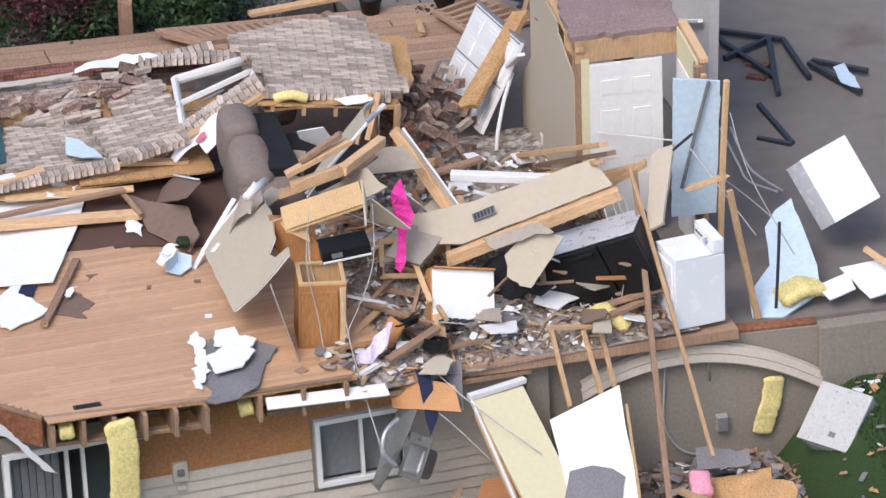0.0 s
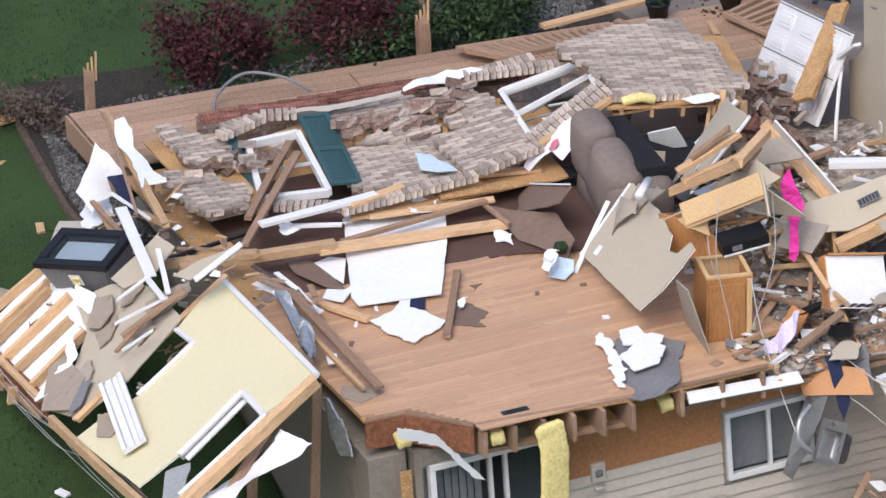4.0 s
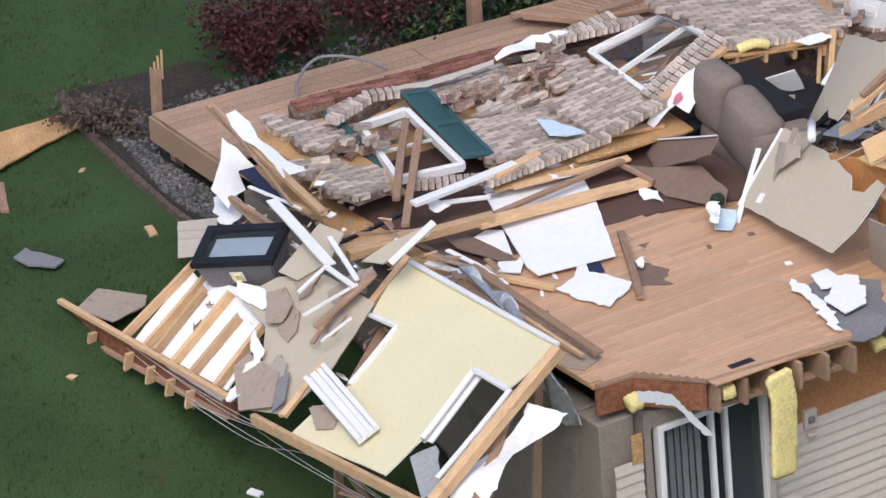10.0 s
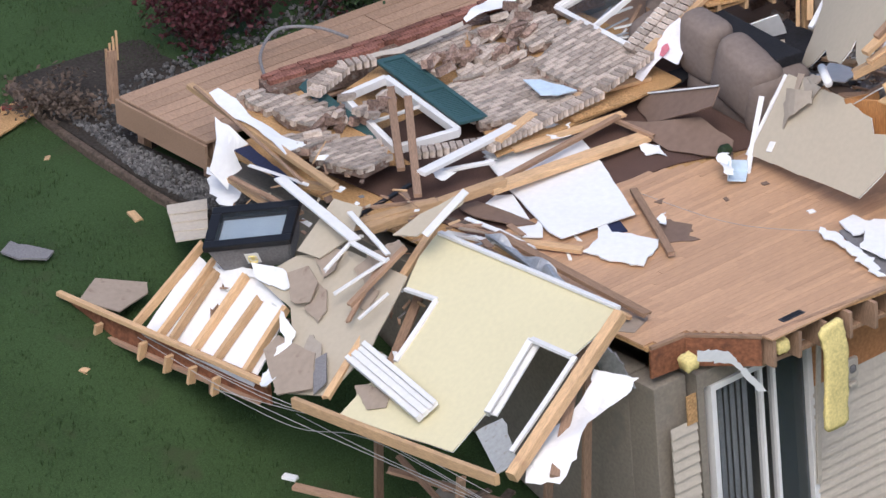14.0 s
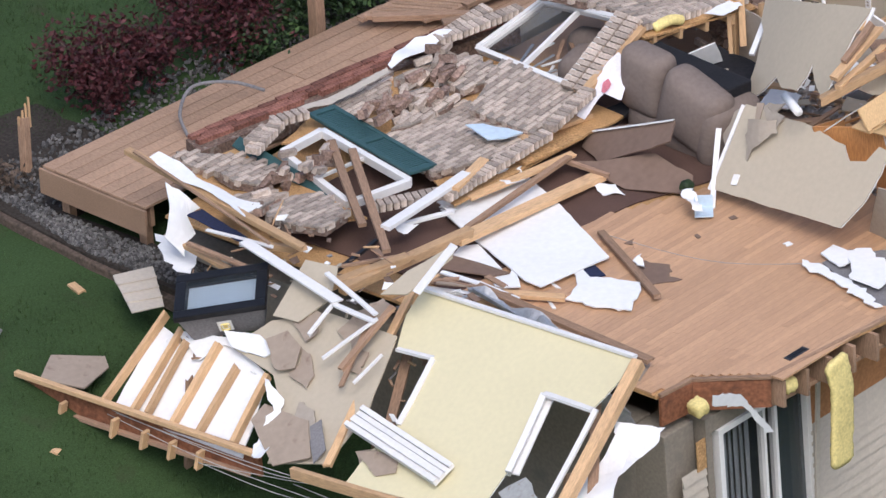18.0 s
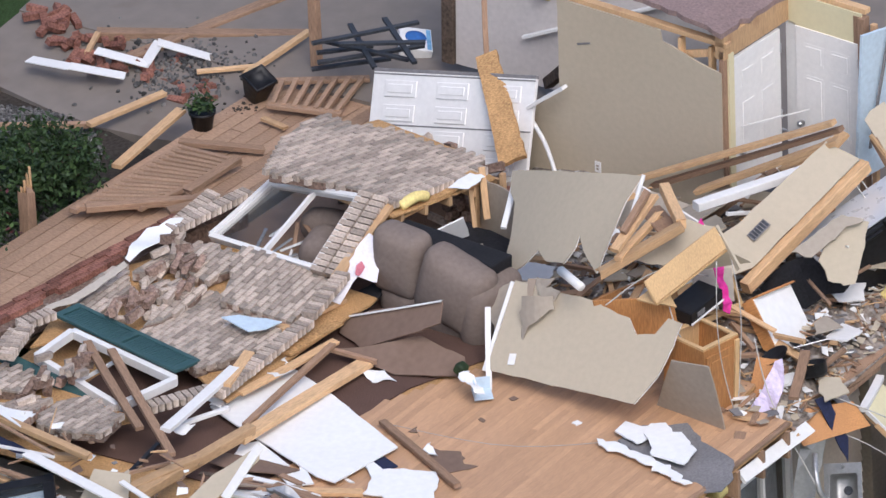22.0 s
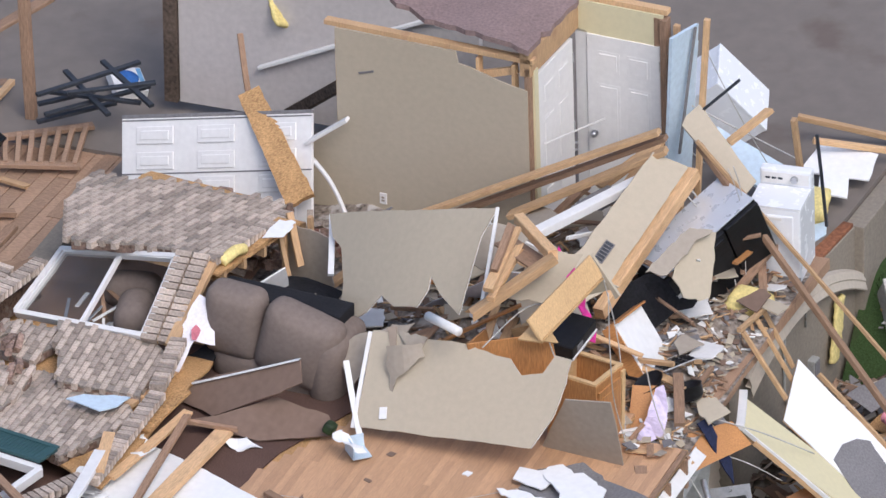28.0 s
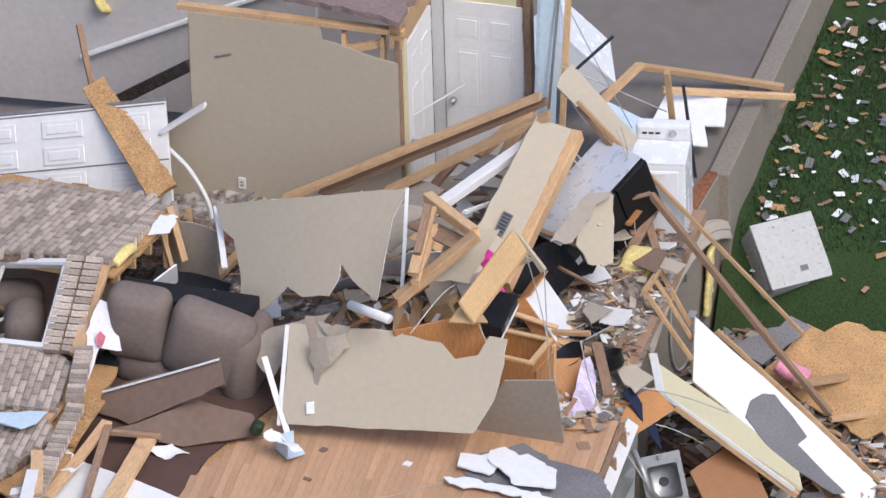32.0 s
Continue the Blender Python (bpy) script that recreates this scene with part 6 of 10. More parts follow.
stick((-1.752, 2.348, 0.223), (-2.363, 2.24, -0.113), 0.05, 0.03, WHITE, "white window casing on the cream wall", "window_casing", category="trim")
stick((-1.736, 2.767, 0.182), (-1.742, 2.358, 0.227), 0.05, 0.03, WHITE, "white window casing on the cream wall", "window_casing", category="trim")
stick((-1.832, 1.068, 0.259), (-2.514, 0.922, -0.113), 0.1, 0.02, WHITE, "white window jamb in the cream wall", "window_jamb", category="trim")
stick((-1.795, 1.012, 0.287), (-2.494, 0.841, -0.091), 0.1, 0.02, WHITE, "white window jamb in the cream wall", "window_jamb", category="trim")
stick((-1.452, 0.76, 0.325), (-2.754, -0.214, -0.221), 0.09, 0.04, OLDPINE, "pine stud behind the cream wall", "wall_stud", splinter=0.02)
stick((-1.146, 2.493, 0.228), (-2.671, 1.362, -0.438), 0.09, 0.04, OLDPINE, "pine stud behind the cream wall", "wall_stud", splinter=0.02)
stick((-1.155, 3.032, 0.137), (-2.513, 2.352, -0.493), 0.09, 0.04, OLDPINE, "pine stud behind the cream wall", "wall_stud", splinter=0.02)
sheet("drywall_piece", (-1.587, 2.743, 0.125), (0.866, 0.236, 0.441), (-0.166, 0.957, -0.237), [(0, 0), (0.15, 0), (0.28, -0.1), (0.14, -0.27), (-0.04, -0.26), (-0.09, -0.12)], 0.014, PAPER, "small torn white drywall piece on the cream wall", "drywall", 0.005, 0.1, 53)
o_ = part("light_switch", box_bm(0.075, 0.115, 0.01, 0.004), WHITE); o_.matrix_world = frame_of((-1.356, 2.46, 0.26), (0.144, -1.028, 0.187), (0.865, 0.061, 0.43)); tagged(o_, "white light switch plate on the cream wall", "switch")
sheet("drywall_piece", (-2.692, 0.855, -0.184), (0.659, -0.594, 0.462), (0.527, 0.835, 0.155), [(0, 0), (0.27, 0), (0.32, -0.55), (0.31, -0.66), (0.12, -0.67), (0.06, -0.34)], 0.012, ACGREY, "grey mortar-smeared scrap of board", "board", 0.012, 0.1, 67)
sheet("house_wrap", (-2.877, 0.035, -0.313), (0.815, 0.446, 0.369), (-0.316, 0.894, -0.319), [(0, 0), (0.58, 0), (0.94, -0.27), (1.22, -0.35), (1.12, -0.8), (0.94, -0.73), (0.81, -0.59), (0.61, -0.46), (0.2, -0.47), (-0.03, -0.34)], 0.005, PAPER, "torn white house wrap hanging off the wall", "house wrap", 0.02, 0.06, 74, bend=lambda x, y: 0.05 * math.sin(7 * x + 3 * y), cuts=4)
sheet("paper_scrap", (-2.694, 2.433, -0.316), (0.4, -0.854, 0.331), (0.773, 0.509, 0.379), [(0.0, 0.0), (0.18, 0.0), (0.42, -0.17), (0.4, -0.31), (0.21, -0.3)], 0.006, TANPAPER, "tan torn paper scrap on the cream wall", "paper", 0.006, 0.04, 8)
moulding = empty("crown_moulding", frame_of((-2.44, 2.66, -0.15), (-0.32, -1.32, -0.03), (0.867, -0.021, 0.497)), "white stepped crown moulding lying on the cream wall", "trim")
for y, z, wide, high in ((0.0, 0.0, 0.24, 0.02), (0.1, 0.02, 0.05, 0.035), (0.045, 0.02, 0.045, 0.018), (-0.02, 0.02, 0.06, 0.028), (-0.095, 0.02, 0.045, 0.045)):
    part("moulding_step", box_bm(1.3, wide, high, 0.005, (0.65, y, z)), WHITE, moulding)
sheet("brown_patch", (-2.568, 2.572, -0.393), (0.308, -0.899, 0.312), (0.82, 0.419, 0.39), [(0, 0), (0.24, 0), (0.5, -0.22), (0.33, -0.31), (0.09, -0.2)], 0.008, TANPAPER, "brown scrap of drywall paper", "paper", 0.015, 0.1, 95)

# ---------- sticks over the end walls ----------
stick((-1.062, 3.109, 0.419), (-2.807, 2.692, -0.472), 0.07, 0.05, PINE, "long splintered pine stud across the end walls", splinter=0.04)
stick((-1.566, 2.939, 0.474), (-2.153, 3.062, 0.077), 0.06, 0.04, OLDPINE, splinter=0.02)
stick((-1.63, 3.113, 0.379), (-2.259, 2.976, -0.021), 0.04, 0.03, OLDPINE, splinter=0.02)
stick((-1.406, 4.788, 0.475), (-1.67, 3.484, 0.395), 0.11, 0.02, WHITE, "broken white painted trim board", "trim_board", splinter=0.02, category="trim")
stick((-1.66, 3.514, 0.396), (-1.99, 3.563, 0.182), 0.04, 0.02, WHITE, "broken white painted trim board", "trim_board", splinter=0.02, category="trim")
stick((-1.717, 2.992, 0.404), (-2.133, 3.277, 0.109), 0.04, 0.02, WHITE, "broken white painted trim board", "trim_board", splinter=0.02, category="trim")
stick((-1.699, 3.505, 0.375), (-1.748, 2.991, 0.384), 0.06, 0.02, WHITE, "broken white painted trim board", "trim_board", splinter=0.02, category="trim")
stick((-1.98, 2.726, 0.25), (-2.249, 2.829, 0.06), 0.03, 0.02, WHITE, "broken white painted trim board", "trim_board", splinter=0.02, category="trim")
stick((-1.466, 3.782, 0.498), (-1.687, 3.034, 0.415), 0.05, 0.02, WHITE, "broken white painted trim board", "trim_board", splinter=0.02, category="trim")
sheet("drywall_piece", (-1.092, 2.622, 0.984), (-0.759, -0.469, -0.451), (0.37, -0.882, 0.293), [(0, 0), (0.15, 0), (0.46, -0.4), (0.41, -0.66), (0.25, -0.47)], 0.014, BEIGE, "beige drywall strip with a white edge", "drywall", 0.008, 0.1, 75)
stick((-1.12, 2.593, 0.992), (-1.569, 2.662, 0.696), 0.09, 0.015, WHITE, "white painted trim board", "trim_board", splinter=0.02, category="trim")
stick((-1.466, 4.006, 0.226), (-0.482, 3.665, 0.273), 0.1, 0.07, PINE, "heavy splintered beam end", splinter=0.05)
stick((-1.115, 4.159, 0.259), (-0.5, 3.677, 0.292), 0.03, 0.03, OLDPINE, splinter=0.02)
stick((-1.264, 4.037, 0.235), (-0.447, 4.091, 0.283), 0.04, 0.03, BLACK, "dark broken metal strip in debris", "metal_strip", splinter=0.02, category="metal")
stick((-0.744, 6.734, 0.505), (-1.154, 4.318, 0.443), 0.08, 0.05, PINE, "long pine board over the broken brick corner", splinter=0.05)
stick((-0.801, 6.603, 0.56), (-1.347, 4.539, 0.502), 0.03, 0.02, OLDPINE, splinter=0.02)
stick((-1.432, 5.438, 0.266), (-1.439, 4.465, 0.238), 0.05, 0.03, OLDPINE, splinter=0.02)
stick((-1.309, 5.733, 0.176), (-1.424, 4.977, 0.15), 0.06, 0.04, PINE, splinter=0.02)
stick((-1.162, 4.889, 0.308), (-1.01, 4.541, 0.302), 0.06, 0.06, PINE, splinter=0.02)
sheet("house_wrap", (-1.516, 5.629, 0.305), (0.58, 0.419, 0.698), (-0.797, 0.318, 0.513), [(0, 0), (0.14, 0), (0.31, -0.02), (0.53, -0.02), (0.48, -0.16), (0.4, -0.29), (0.36, -0.39), (0.24, -0.24), (0.12, -0.36), (-0.01, -0.23), (-0.13, -0.23), (-0.04, -0.1)], 0.006, PAPER, "crumpled white house wrap on the broken corner", "house wrap", 0.008, 0.06, 48, bend=lambda x, y: 0.05 * math.sin(8 * x) * math.cos(6 * y), cuts=4)
sheet("house_wrap", (-0.747, 6.471, 0.523), (0.908, -0.419, 0.023), (0.348, 0.937, 0.03), [(0, 0), (0.09, 0), (0.18, -0.32), (0.21, -0.67), (0.31, -0.82), (0.39, -1.02), (0.54, -1.2), (0.37, -1.31), (0.29, -1.42), (0.25, -1.18), (0.16, -0.84), (0.05, -0.58), (0, -0.26)], 0.006, PAPER, "strip of torn white house wrap", "house wrap", 0.006, 0.06, 55, bend=lambda x, y: 0.04 * math.sin(10 * x), cuts=4)
sheet("house_wrap", (-1.455, 5.712, 0.02), (0.633, 0.774, 0.033), (-0.74, 0.672, -0.003), [(0, 0), (0.5, 0), (0.4, -0.17), (0.05, -0.32), (-0.28, -0.19), (-0.22, -0.08)], 0.006, PAPER, "torn white wrap hanging from the brick corner", "house wrap", 0.02, 0.06, 62)
sheet("dark_cloth", (-1.181, 5.671, 0.372), (0.95, -0.311, 0.037), (0.221, 0.975, 0.028), [(0, 0), (0.17, 0), (0.23, -0.64), (0.25, -0.89), (0.13, -0.66), (0.06, -0.28)], 0.01, NAVY, "dark navy cloth caught under a board", "cloth", 0.015, 0.1, 69)
stick((-1.277, 5.347, 0.362), (-1.17, 4.674, 0.353), 0.04, 0.015, WHITE, "thin white metal flashing", "flashing", splinter=0.02, category="metal")

# ---------- duct and studs beside the oak floor ----------
sheet("duct", (-0.696, 2.838, 0.314), (0.2, -0.979, 0.045), (0.971, 0.135, 0.197), [(0, 0), (0.23, 0.01), (0.72, -0.19), (0.91, -0.23), (1.17, -0.41), (1.35, -0.52), (1.13, -0.49), (0.96, -0.44), (0.78, -0.31), (0.45, -0.18)], 0.035, GALV, "crushed galvanised heating duct beside the toppled wall", "duct", 0.008, 0.05, 90, bend=lambda x, y: 0.035 * math.sin(11 * x + 4 * y) + 0.03 * math.sin(23 * y), cuts=6)
stick((-0.734, 2.735, 0.341), (-0.884, 1.887, 0.295), 0.025, 0.03, GALV, "folded seam of a crushed duct", "duct_seam", splinter=0.02, category="duct")
sheet("foil_scrap", (-0.852, 1.93, 0.335), (0.886, -0.418, 0.202), (0.164, 0.986, -0.005), [(0, 0), (0.08, -0.02), (0.11, -0.26), (0.12, -0.57), (0.01, -0.37)], 0.008, GALV, "crumpled foil scrap on the crushed duct", "foil", 0.02, 0.03, 7, bend=lambda x, y: 0.05 * math.sin(30 * x), cuts=5)
sheet("drywall_piece", (-0.674, 1.768, 0.1), (1, 0.016, 0), (0.014, 1, 0), [(0, 0), (0.11, 0), (0.05, -0.17), (-0.05, -0.16)], 0.012, PAPER, "small torn white drywall piece", "drywall", 0.008, 0.04, 14)
stick((-0.614, 3.365, 0.221), (-0.437, 2.529, 0.217), 0.03, 0.015, OLDPINE, "torn strip in the litter beside the toppled wall", "torn_strip", splinter=0.03, category="debris")
stick((-0.654, 3.231, 0.219), (-0.395, 2.677, 0.217), 0.04, 0.015, TANPAPER, "torn strip in the litter beside the toppled wall", "torn_strip", splinter=0.03, category="debris")
stick((-0.477, 3.323, 0.221), (-0.442, 2.916, 0.218), 0.05, 0.015, PAPER, "torn strip in the litter beside the toppled wall", "torn_strip", splinter=0.03, category="debris")
stick((-0.663, 3.325, 0.219), (-0.479, 3.114, 0.22), 0.05, 0.015, OLDPINE, "torn strip in the litter beside the toppled wall", "torn_strip", splinter=0.03, category="debris")
stick((-0.855, 2.899, 0.214), (-0.601, 2.833, 0.217), 0.03, 0.015, GALV, "torn strip in the litter beside the toppled wall", "torn_strip", splinter=0.03, category="debris")
stick((-0.668, 3, 0.217), (-0.659, 2.855, 0.216), 0.04, 0.015, WHITE, "torn strip in the litter beside the toppled wall", "torn_strip", splinter=0.03, category="debris")
stick((-0.422, 2.947, 0.219), (-0.448, 2.457, 0.216), 0.02, 0.015, WHITE, "torn strip in the litter beside the toppled wall", "torn_strip", splinter=0.03, category="debris")
stick((-0.613, 3.562, 0.223), (-0.547, 3.229, 0.22), 0.05, 0.015, BARK, "torn strip in the litter beside the toppled wall", "torn_strip", splinter=0.03, category="debris")
stick((-0.303, 2.947, 0.22), (-0.356, 2.697, 0.218), 0.06, 0.015, OLDPINE, "torn strip in the litter beside the toppled wall", "torn_strip", splinter=0.03, category="debris")
sheet("floor_chip", (1.652, 2.205, 0.01), (0.995, -0.104, 0), (0.103, 0.995, 0), [(0, 0), (0.04, 0), (0.02, -0.07), (-0.02, -0.07)], 0.006, BROWNPAPER, "small brown chip on the oak floor", "debris", 0.006, 0.03, 84)
sheet("floor_chip", (2.097, 2.17, 0.01), (0.958, -0.286, 0), (0.27, 0.963, 0), [(0, 0), (0.06, 0), (0.06, -0.06), (0, -0.06)], 0.006, BROWNPAPER, "small brown chip on the oak floor", "debris", 0.006, 0.03, 91)
sheet("floor_chip", (-0.303, 2.094, 0.01), (0.973, -0.232, 0), (0.242, 0.97, 0), [(0, 0), (0.06, 0), (0.02, -0.11), (-0.01, -0.07)], 0.006, BROWNPAPER, "small brown chip on the oak floor", "debris", 0.006, 0.03, 1)
sheet("plaster_chip", (1.986, 1.468, 0.01), (0.949, -0.316, 0), (0.297, 0.955, 0), [(0, 0), (0.07, 0), (0.07, -0.06), (0, -0.06)], 0.01, PAPER, "small white plaster chip on the oak floor", "debris", 0.006, 0.03, 8)
sheet("plaster_chip", (-0.046, 2.494, 0.01), (0.78, -0.626, 0), (0.582, 0.813, 0), [(0, 0), (0.03, 0), (0.05, -0.17), (0.02, -0.16)], 0.01, PAPER, "small white plaster chip on the oak floor", "debris", 0.006, 0.03, 15)
sheet("plaster_chip", (0.225, 2.666, 0.01), (0.539, -0.843, 0), (0.804, 0.595, 0), [(0, 0), (0.03, 0), (0.1, -0.09), (0.05, -0.08)], 0.01, PAPER, "small white plaster chip on the oak floor", "debris", 0.006, 0.03, 22)
stick((-0.555, 2.84, 0.262), (-0.509, 0.945, 0.1), 0.09, 0.045, OLDPINE, "loose pine stud lying along the floor edge", splinter=0.03)
stick((-0.689, 2.732, 0.224), (-0.628, 1.046, 0.08), 0.04, 0.04, PINE, "loose pine stud lying along the floor edge", splinter=0.03)
sheet("brown_patch", (-0.742, 1.291, 0.01), (0.97, -0.242, 0), (0.241, 0.97, 0), [(0, 0), (0.22, 0), (0.37, -0.19), (0.13, -0.37), (-0.01, -0.24)], 0.006, TANPAPER, "brown paper scrap on the oak floor", "paper", 0.02, 0.05, 43)
sheet("foil_wrap", (-0.913, 1.308, -0.06), (-0.005, -0.928, 0.372), (0.018, 0.399, 0.917), [(0, 0), (0.15, 0), (0.44, -0.54), (0.21, -0.54), (0.06, -0.32)], 0.02, GALV, "torn foil duct wrap hanging down", "foil", 0.015, 0.05, 50, bend=lambda x, y: 0.03 * math.sin(14 * x), cuts=3)
sheet("house_wrap", (-0.722, 0.079, 0.129), (0.927, -0.007, -0.376), (0.262, -0.157, 0.952), [(0, 0), (0.4, 0), (1.12, -0.39), (0.99, -0.39), (0.5, -0.12), (0.05, -0.1)], 0.006, PAPER, "torn white wrap flapping under the floor edge", "house wrap", 0.008, 0.05, 57)

# ---------- oak floor litter ----------
sheet("drywall_sheet", (0.656, 4.294, 0.06), (0.962, -0.274, 0), (0.259, 0.966, 0), [(0, 0), (0.96, 0), (0.88, -0.62), (0.66, -1.68), (0.44, -1.7), (-0.13, -1.76), (-0.17, -1.57), (-0.14, -1.31), (-0.08, -0.59)], 0.014, PAPER, "large white drywall sheet lying on the oak floor", "drywall", 0.004, 0.1, 71)
sheet("drywall_piece", (0.031, 2.347, 0.04), (0.984, 0.181, 0), (-0.127, 0.992, 0), [(0, 0), (0.12, 0), (0.28, 0.03), (0.45, 0.16), (0.56, 0.14), (0.44, -0.01), (0.48, -0.11), (0.51, -0.27), (0.55, -0.45), (0.42, -0.53), (0.06, -0.63), (-0.02, -0.28)], 0.014, PAPER, "torn white drywall piece on the oak floor", "drywall", 0.016, 0.05, 78)
sheet("drywall_piece", (-0.065, 3.104, 0.05), (0.886, -0.464, 0), (0.435, 0.9, 0), [(0, 0), (0.18, 0), (0.26, 0.14), (0.23, -0.04), (0.17, -0.26), (-0.03, -0.18)], 0.014, PAPER, "small torn white drywall piece", "drywall", 0.008, 0.1, 85)
sheet("drywall_piece", (-0.182, 3.793, 0.07), (0.94, -0.341, 0), (0.319, 0.948, 0), [(0, 0), (0.22, 0), (0.39, -0.34), (0.51, -0.65), (0.35, -0.61), (0.07, -0.26)], 0.012, BROWNPAPER, "brown back of a drywall piece", "drywall", 0.005, 0.1, 92)
sheet("drywall_piece", (0.232, 3.708, 0.05), (0.782, -0.623, 0), (0.588, 0.809, 0), [(0, 0), (0.16, 0), (0.27, -0.51), (-0.14, -0.19)], 0.014, PAPER, "torn white drywall piece on carpet", "drywall", 0.005, 0.1, 2)
sheet("dark_cloth", (0.55, 2.585, 0.03), (0.943, -0.332, 0), (0.318, 0.948, 0), [(0, 0), (0.14, 0), (0.12, -0.21), (-0.02, -0.19)], 0.012, NAVY, "small navy cloth on the floor", "cloth", 0.012, 0.1, 9)
# shadow beside the loose stud, painted as a thin brown patch
sheet("brown_patch", (0.943, 2.367, 0.01), (0.625, -0.781, 0), (0.75, 0.662, 0), [(0, 0), (0.15, 0), (0.36, -0.09), (0.36, -0.31), (0.47, -0.37), (0.18, -0.46), (0.06, -0.28)], 0.006, BROWNPAPER, "thin brown patch painting the shadow beside the loose stud", "paper", 0.025, 0.05, 16)
sheet("brown_patch", (1.174, 2.613, 0.01), (0.987, -0.163, 0), (0.156, 0.988, 0), [(0, 0), (0.12, 0), (0, -0.13)], 0.006, BROWNPAPER, "brown torn paper scrap on the oak floor", "paper", 0.02, 0.05, 23)
stick((1.159, 2.861, 0.05), (0.516, 1.698, 0.05), 0.07, 0.04, OLDPINE, "short weathered stud on the oak floor", splinter=0.02)
stick((-0.238, 2.859, 0.05), (0.021, 2.336, 0.05), 0.09, 0.04, PINE, "pine board lying at the floor edge", splinter=0.03)
stick((-0.673, 3.387, 0.129), (-0.367, 2.562, 0.126), 0.07, 0.02, WHITE, "white painted trim board", "trim_board", splinter=0.02, category="trim")
stick((-1.249, 3.807, 0.227), (0.237, 3.596, 0.226), 0.1, 0.09, PINE, "heavy pine beam lying across the debris", splinter=0.03)
stick((0.088, 3.628, 0.185), (1.981, 3.536, 0.06), 0.14, 0.06, PINE, "wide pine plank lying on the drywall", splinter=0.02)
stick((0.381, 3.755, 0.151), (1.916, 3.844, 0.182), 0.06, 0.04, OLDPINE, "grey weathered stick across the white drywall", splinter=0.02)
stick((1.899, 3.94, 0.14), (1.96, 3.422, 0.1), 0.04, 0.04, OLDPINE, splinter=0.02)
stick((-0.278, 4.13, 0.323), (0.972, 4.233, 0.304), 0.1, 0.04, WHITE, "white painted fascia board", "trim_board", splinter=0.02, category="trim")
stick((0.669, 4.137, 0.299), (1.255, 4.267, 0.308), 0.1, 0.04, PINE, "splintered end of a pine board", splinter=0.02)
stick((1.547, 4.213, 0.12), (2.239, 4.164, 0.12), 0.16, 0.03, OSB, "strip of orange sheathing", "sheathing_strip", splinter=0.02, category="sheathing")
stick((0.825, 4.097, 0.158), (2.016, 3.875, 0.161), 0.09, 0.03, PINE, "pine board along the brick edge", splinter=0.02)
stick((0.069, 4.202, 0.193), (0.501, 3.999, 0.195), 0.05, 0.03, WHITE, "white painted trim board", "trim_board", splinter=0.02, category="trim")
sheet("paper_scrap", (0.793, 4.392, 0.165), (0.995, -0.097, 0.003), (0.001, 0.995, 0.103), [(0, 0), (0.2, -0.01), (0.33, -0.18), (0.15, -0.33), (-0.03, -0.24)], 0.006, PAPER, "crumpled white paper and board scrap", "paper", 0.015, 0.04, 17, bend=lambda x, y: 0.03 * math.sin(20 * x) * math.cos(17 * y), cuts=2)
sheet("paper_scrap", (1.289, 4.203, 0.161), (0.998, 0.07, 0.006), (-0.072, 0.997, 0.01), [(0, 0), (0.17, 0), (0.24, -0.14), (0.07, -0.3), (-0.11, -0.22)], 0.006, PAPER, "crumpled white paper and board scrap", "paper", 0.015, 0.04, 24, bend=lambda x, y: 0.03 * math.sin(20 * x) * math.cos(17 * y), cuts=2)
sheet("paper_scrap", (0.658, 4.337, 0.12), (0.994, 0.109, 0.027), (-0.213, 0.973, 0.092), [(0, 0), (0.12, 0), (0.04, -0.2), (-0.1, -0.19)], 0.006, PAPER, "crumpled white paper and board scrap", "paper", 0.015, 0.04, 31, bend=lambda x, y: 0.03 * math.sin(20 * x) * math.cos(17 * y), cuts=2)
sheet("paper_scrap", (1.862, 3.589, 0.03), (-0.255, -0.967, 0), (0.963, -0.271, 0), [(0, 0), (0.09, 0), (0.11, 0.11), (0.39, 0.13), (0.24, -0.02)], 0.006, PAPER, "crumpled white paper and board scrap", "paper", 0.015, 0.04, 38, bend=lambda x, y: 0.03 * math.sin(20 * x) * math.cos(17 * y), cuts=2)
sheet("paper_scrap", (0.893, 2.284, 0.06), (0.993, -0.117, 0), (0.113, 0.994, 0), [(0, 0), (0.11, 0), (-0.03, -0.19)], 0.006, PAPER, "crumpled white paper and board scrap", "paper", 0.015, 0.04, 45, bend=lambda x, y: 0.03 * math.sin(20 * x) * math.cos(17 * y), cuts=2)
sheet("paper_scrap", (-0.031, 4.284, 0.194), (0.952, -0.305, 0), (0.283, 0.959, 0.015), [(0, 0), (0.17, 0), (0.2, -0.15), (0.03, -0.17)], 0.006, PAPER, "crumpled white paper and board scrap", "paper", 0.015, 0.04, 52, bend=lambda x, y: 0.03 * math.sin(20 * x) * math.cos(17 * y), cuts=2)
sheet("paper_scrap", (1.928, 2.572, 0.19), (0.966, -0.257, 0.005), (0.229, 0.973, 0.012), [(0, 0), (0.14, 0), (-0.02, -0.36), (-0.08, -0.28)], 0.006, PAPER, "crumpled white paper and board scrap", "paper", 0.015, 0.04, 59, bend=lambda x, y: 0.03 * math.sin(20 * x) * math.cos(17 * y), cuts=2)
tube("cable", [(1.207, 2.851, 0.008), (1.406, 1.659, 0.008), (2.209, 0.566, 0.02)], 0.0025, WIRE, None, "thin pale cable across the oak floor", "cable")

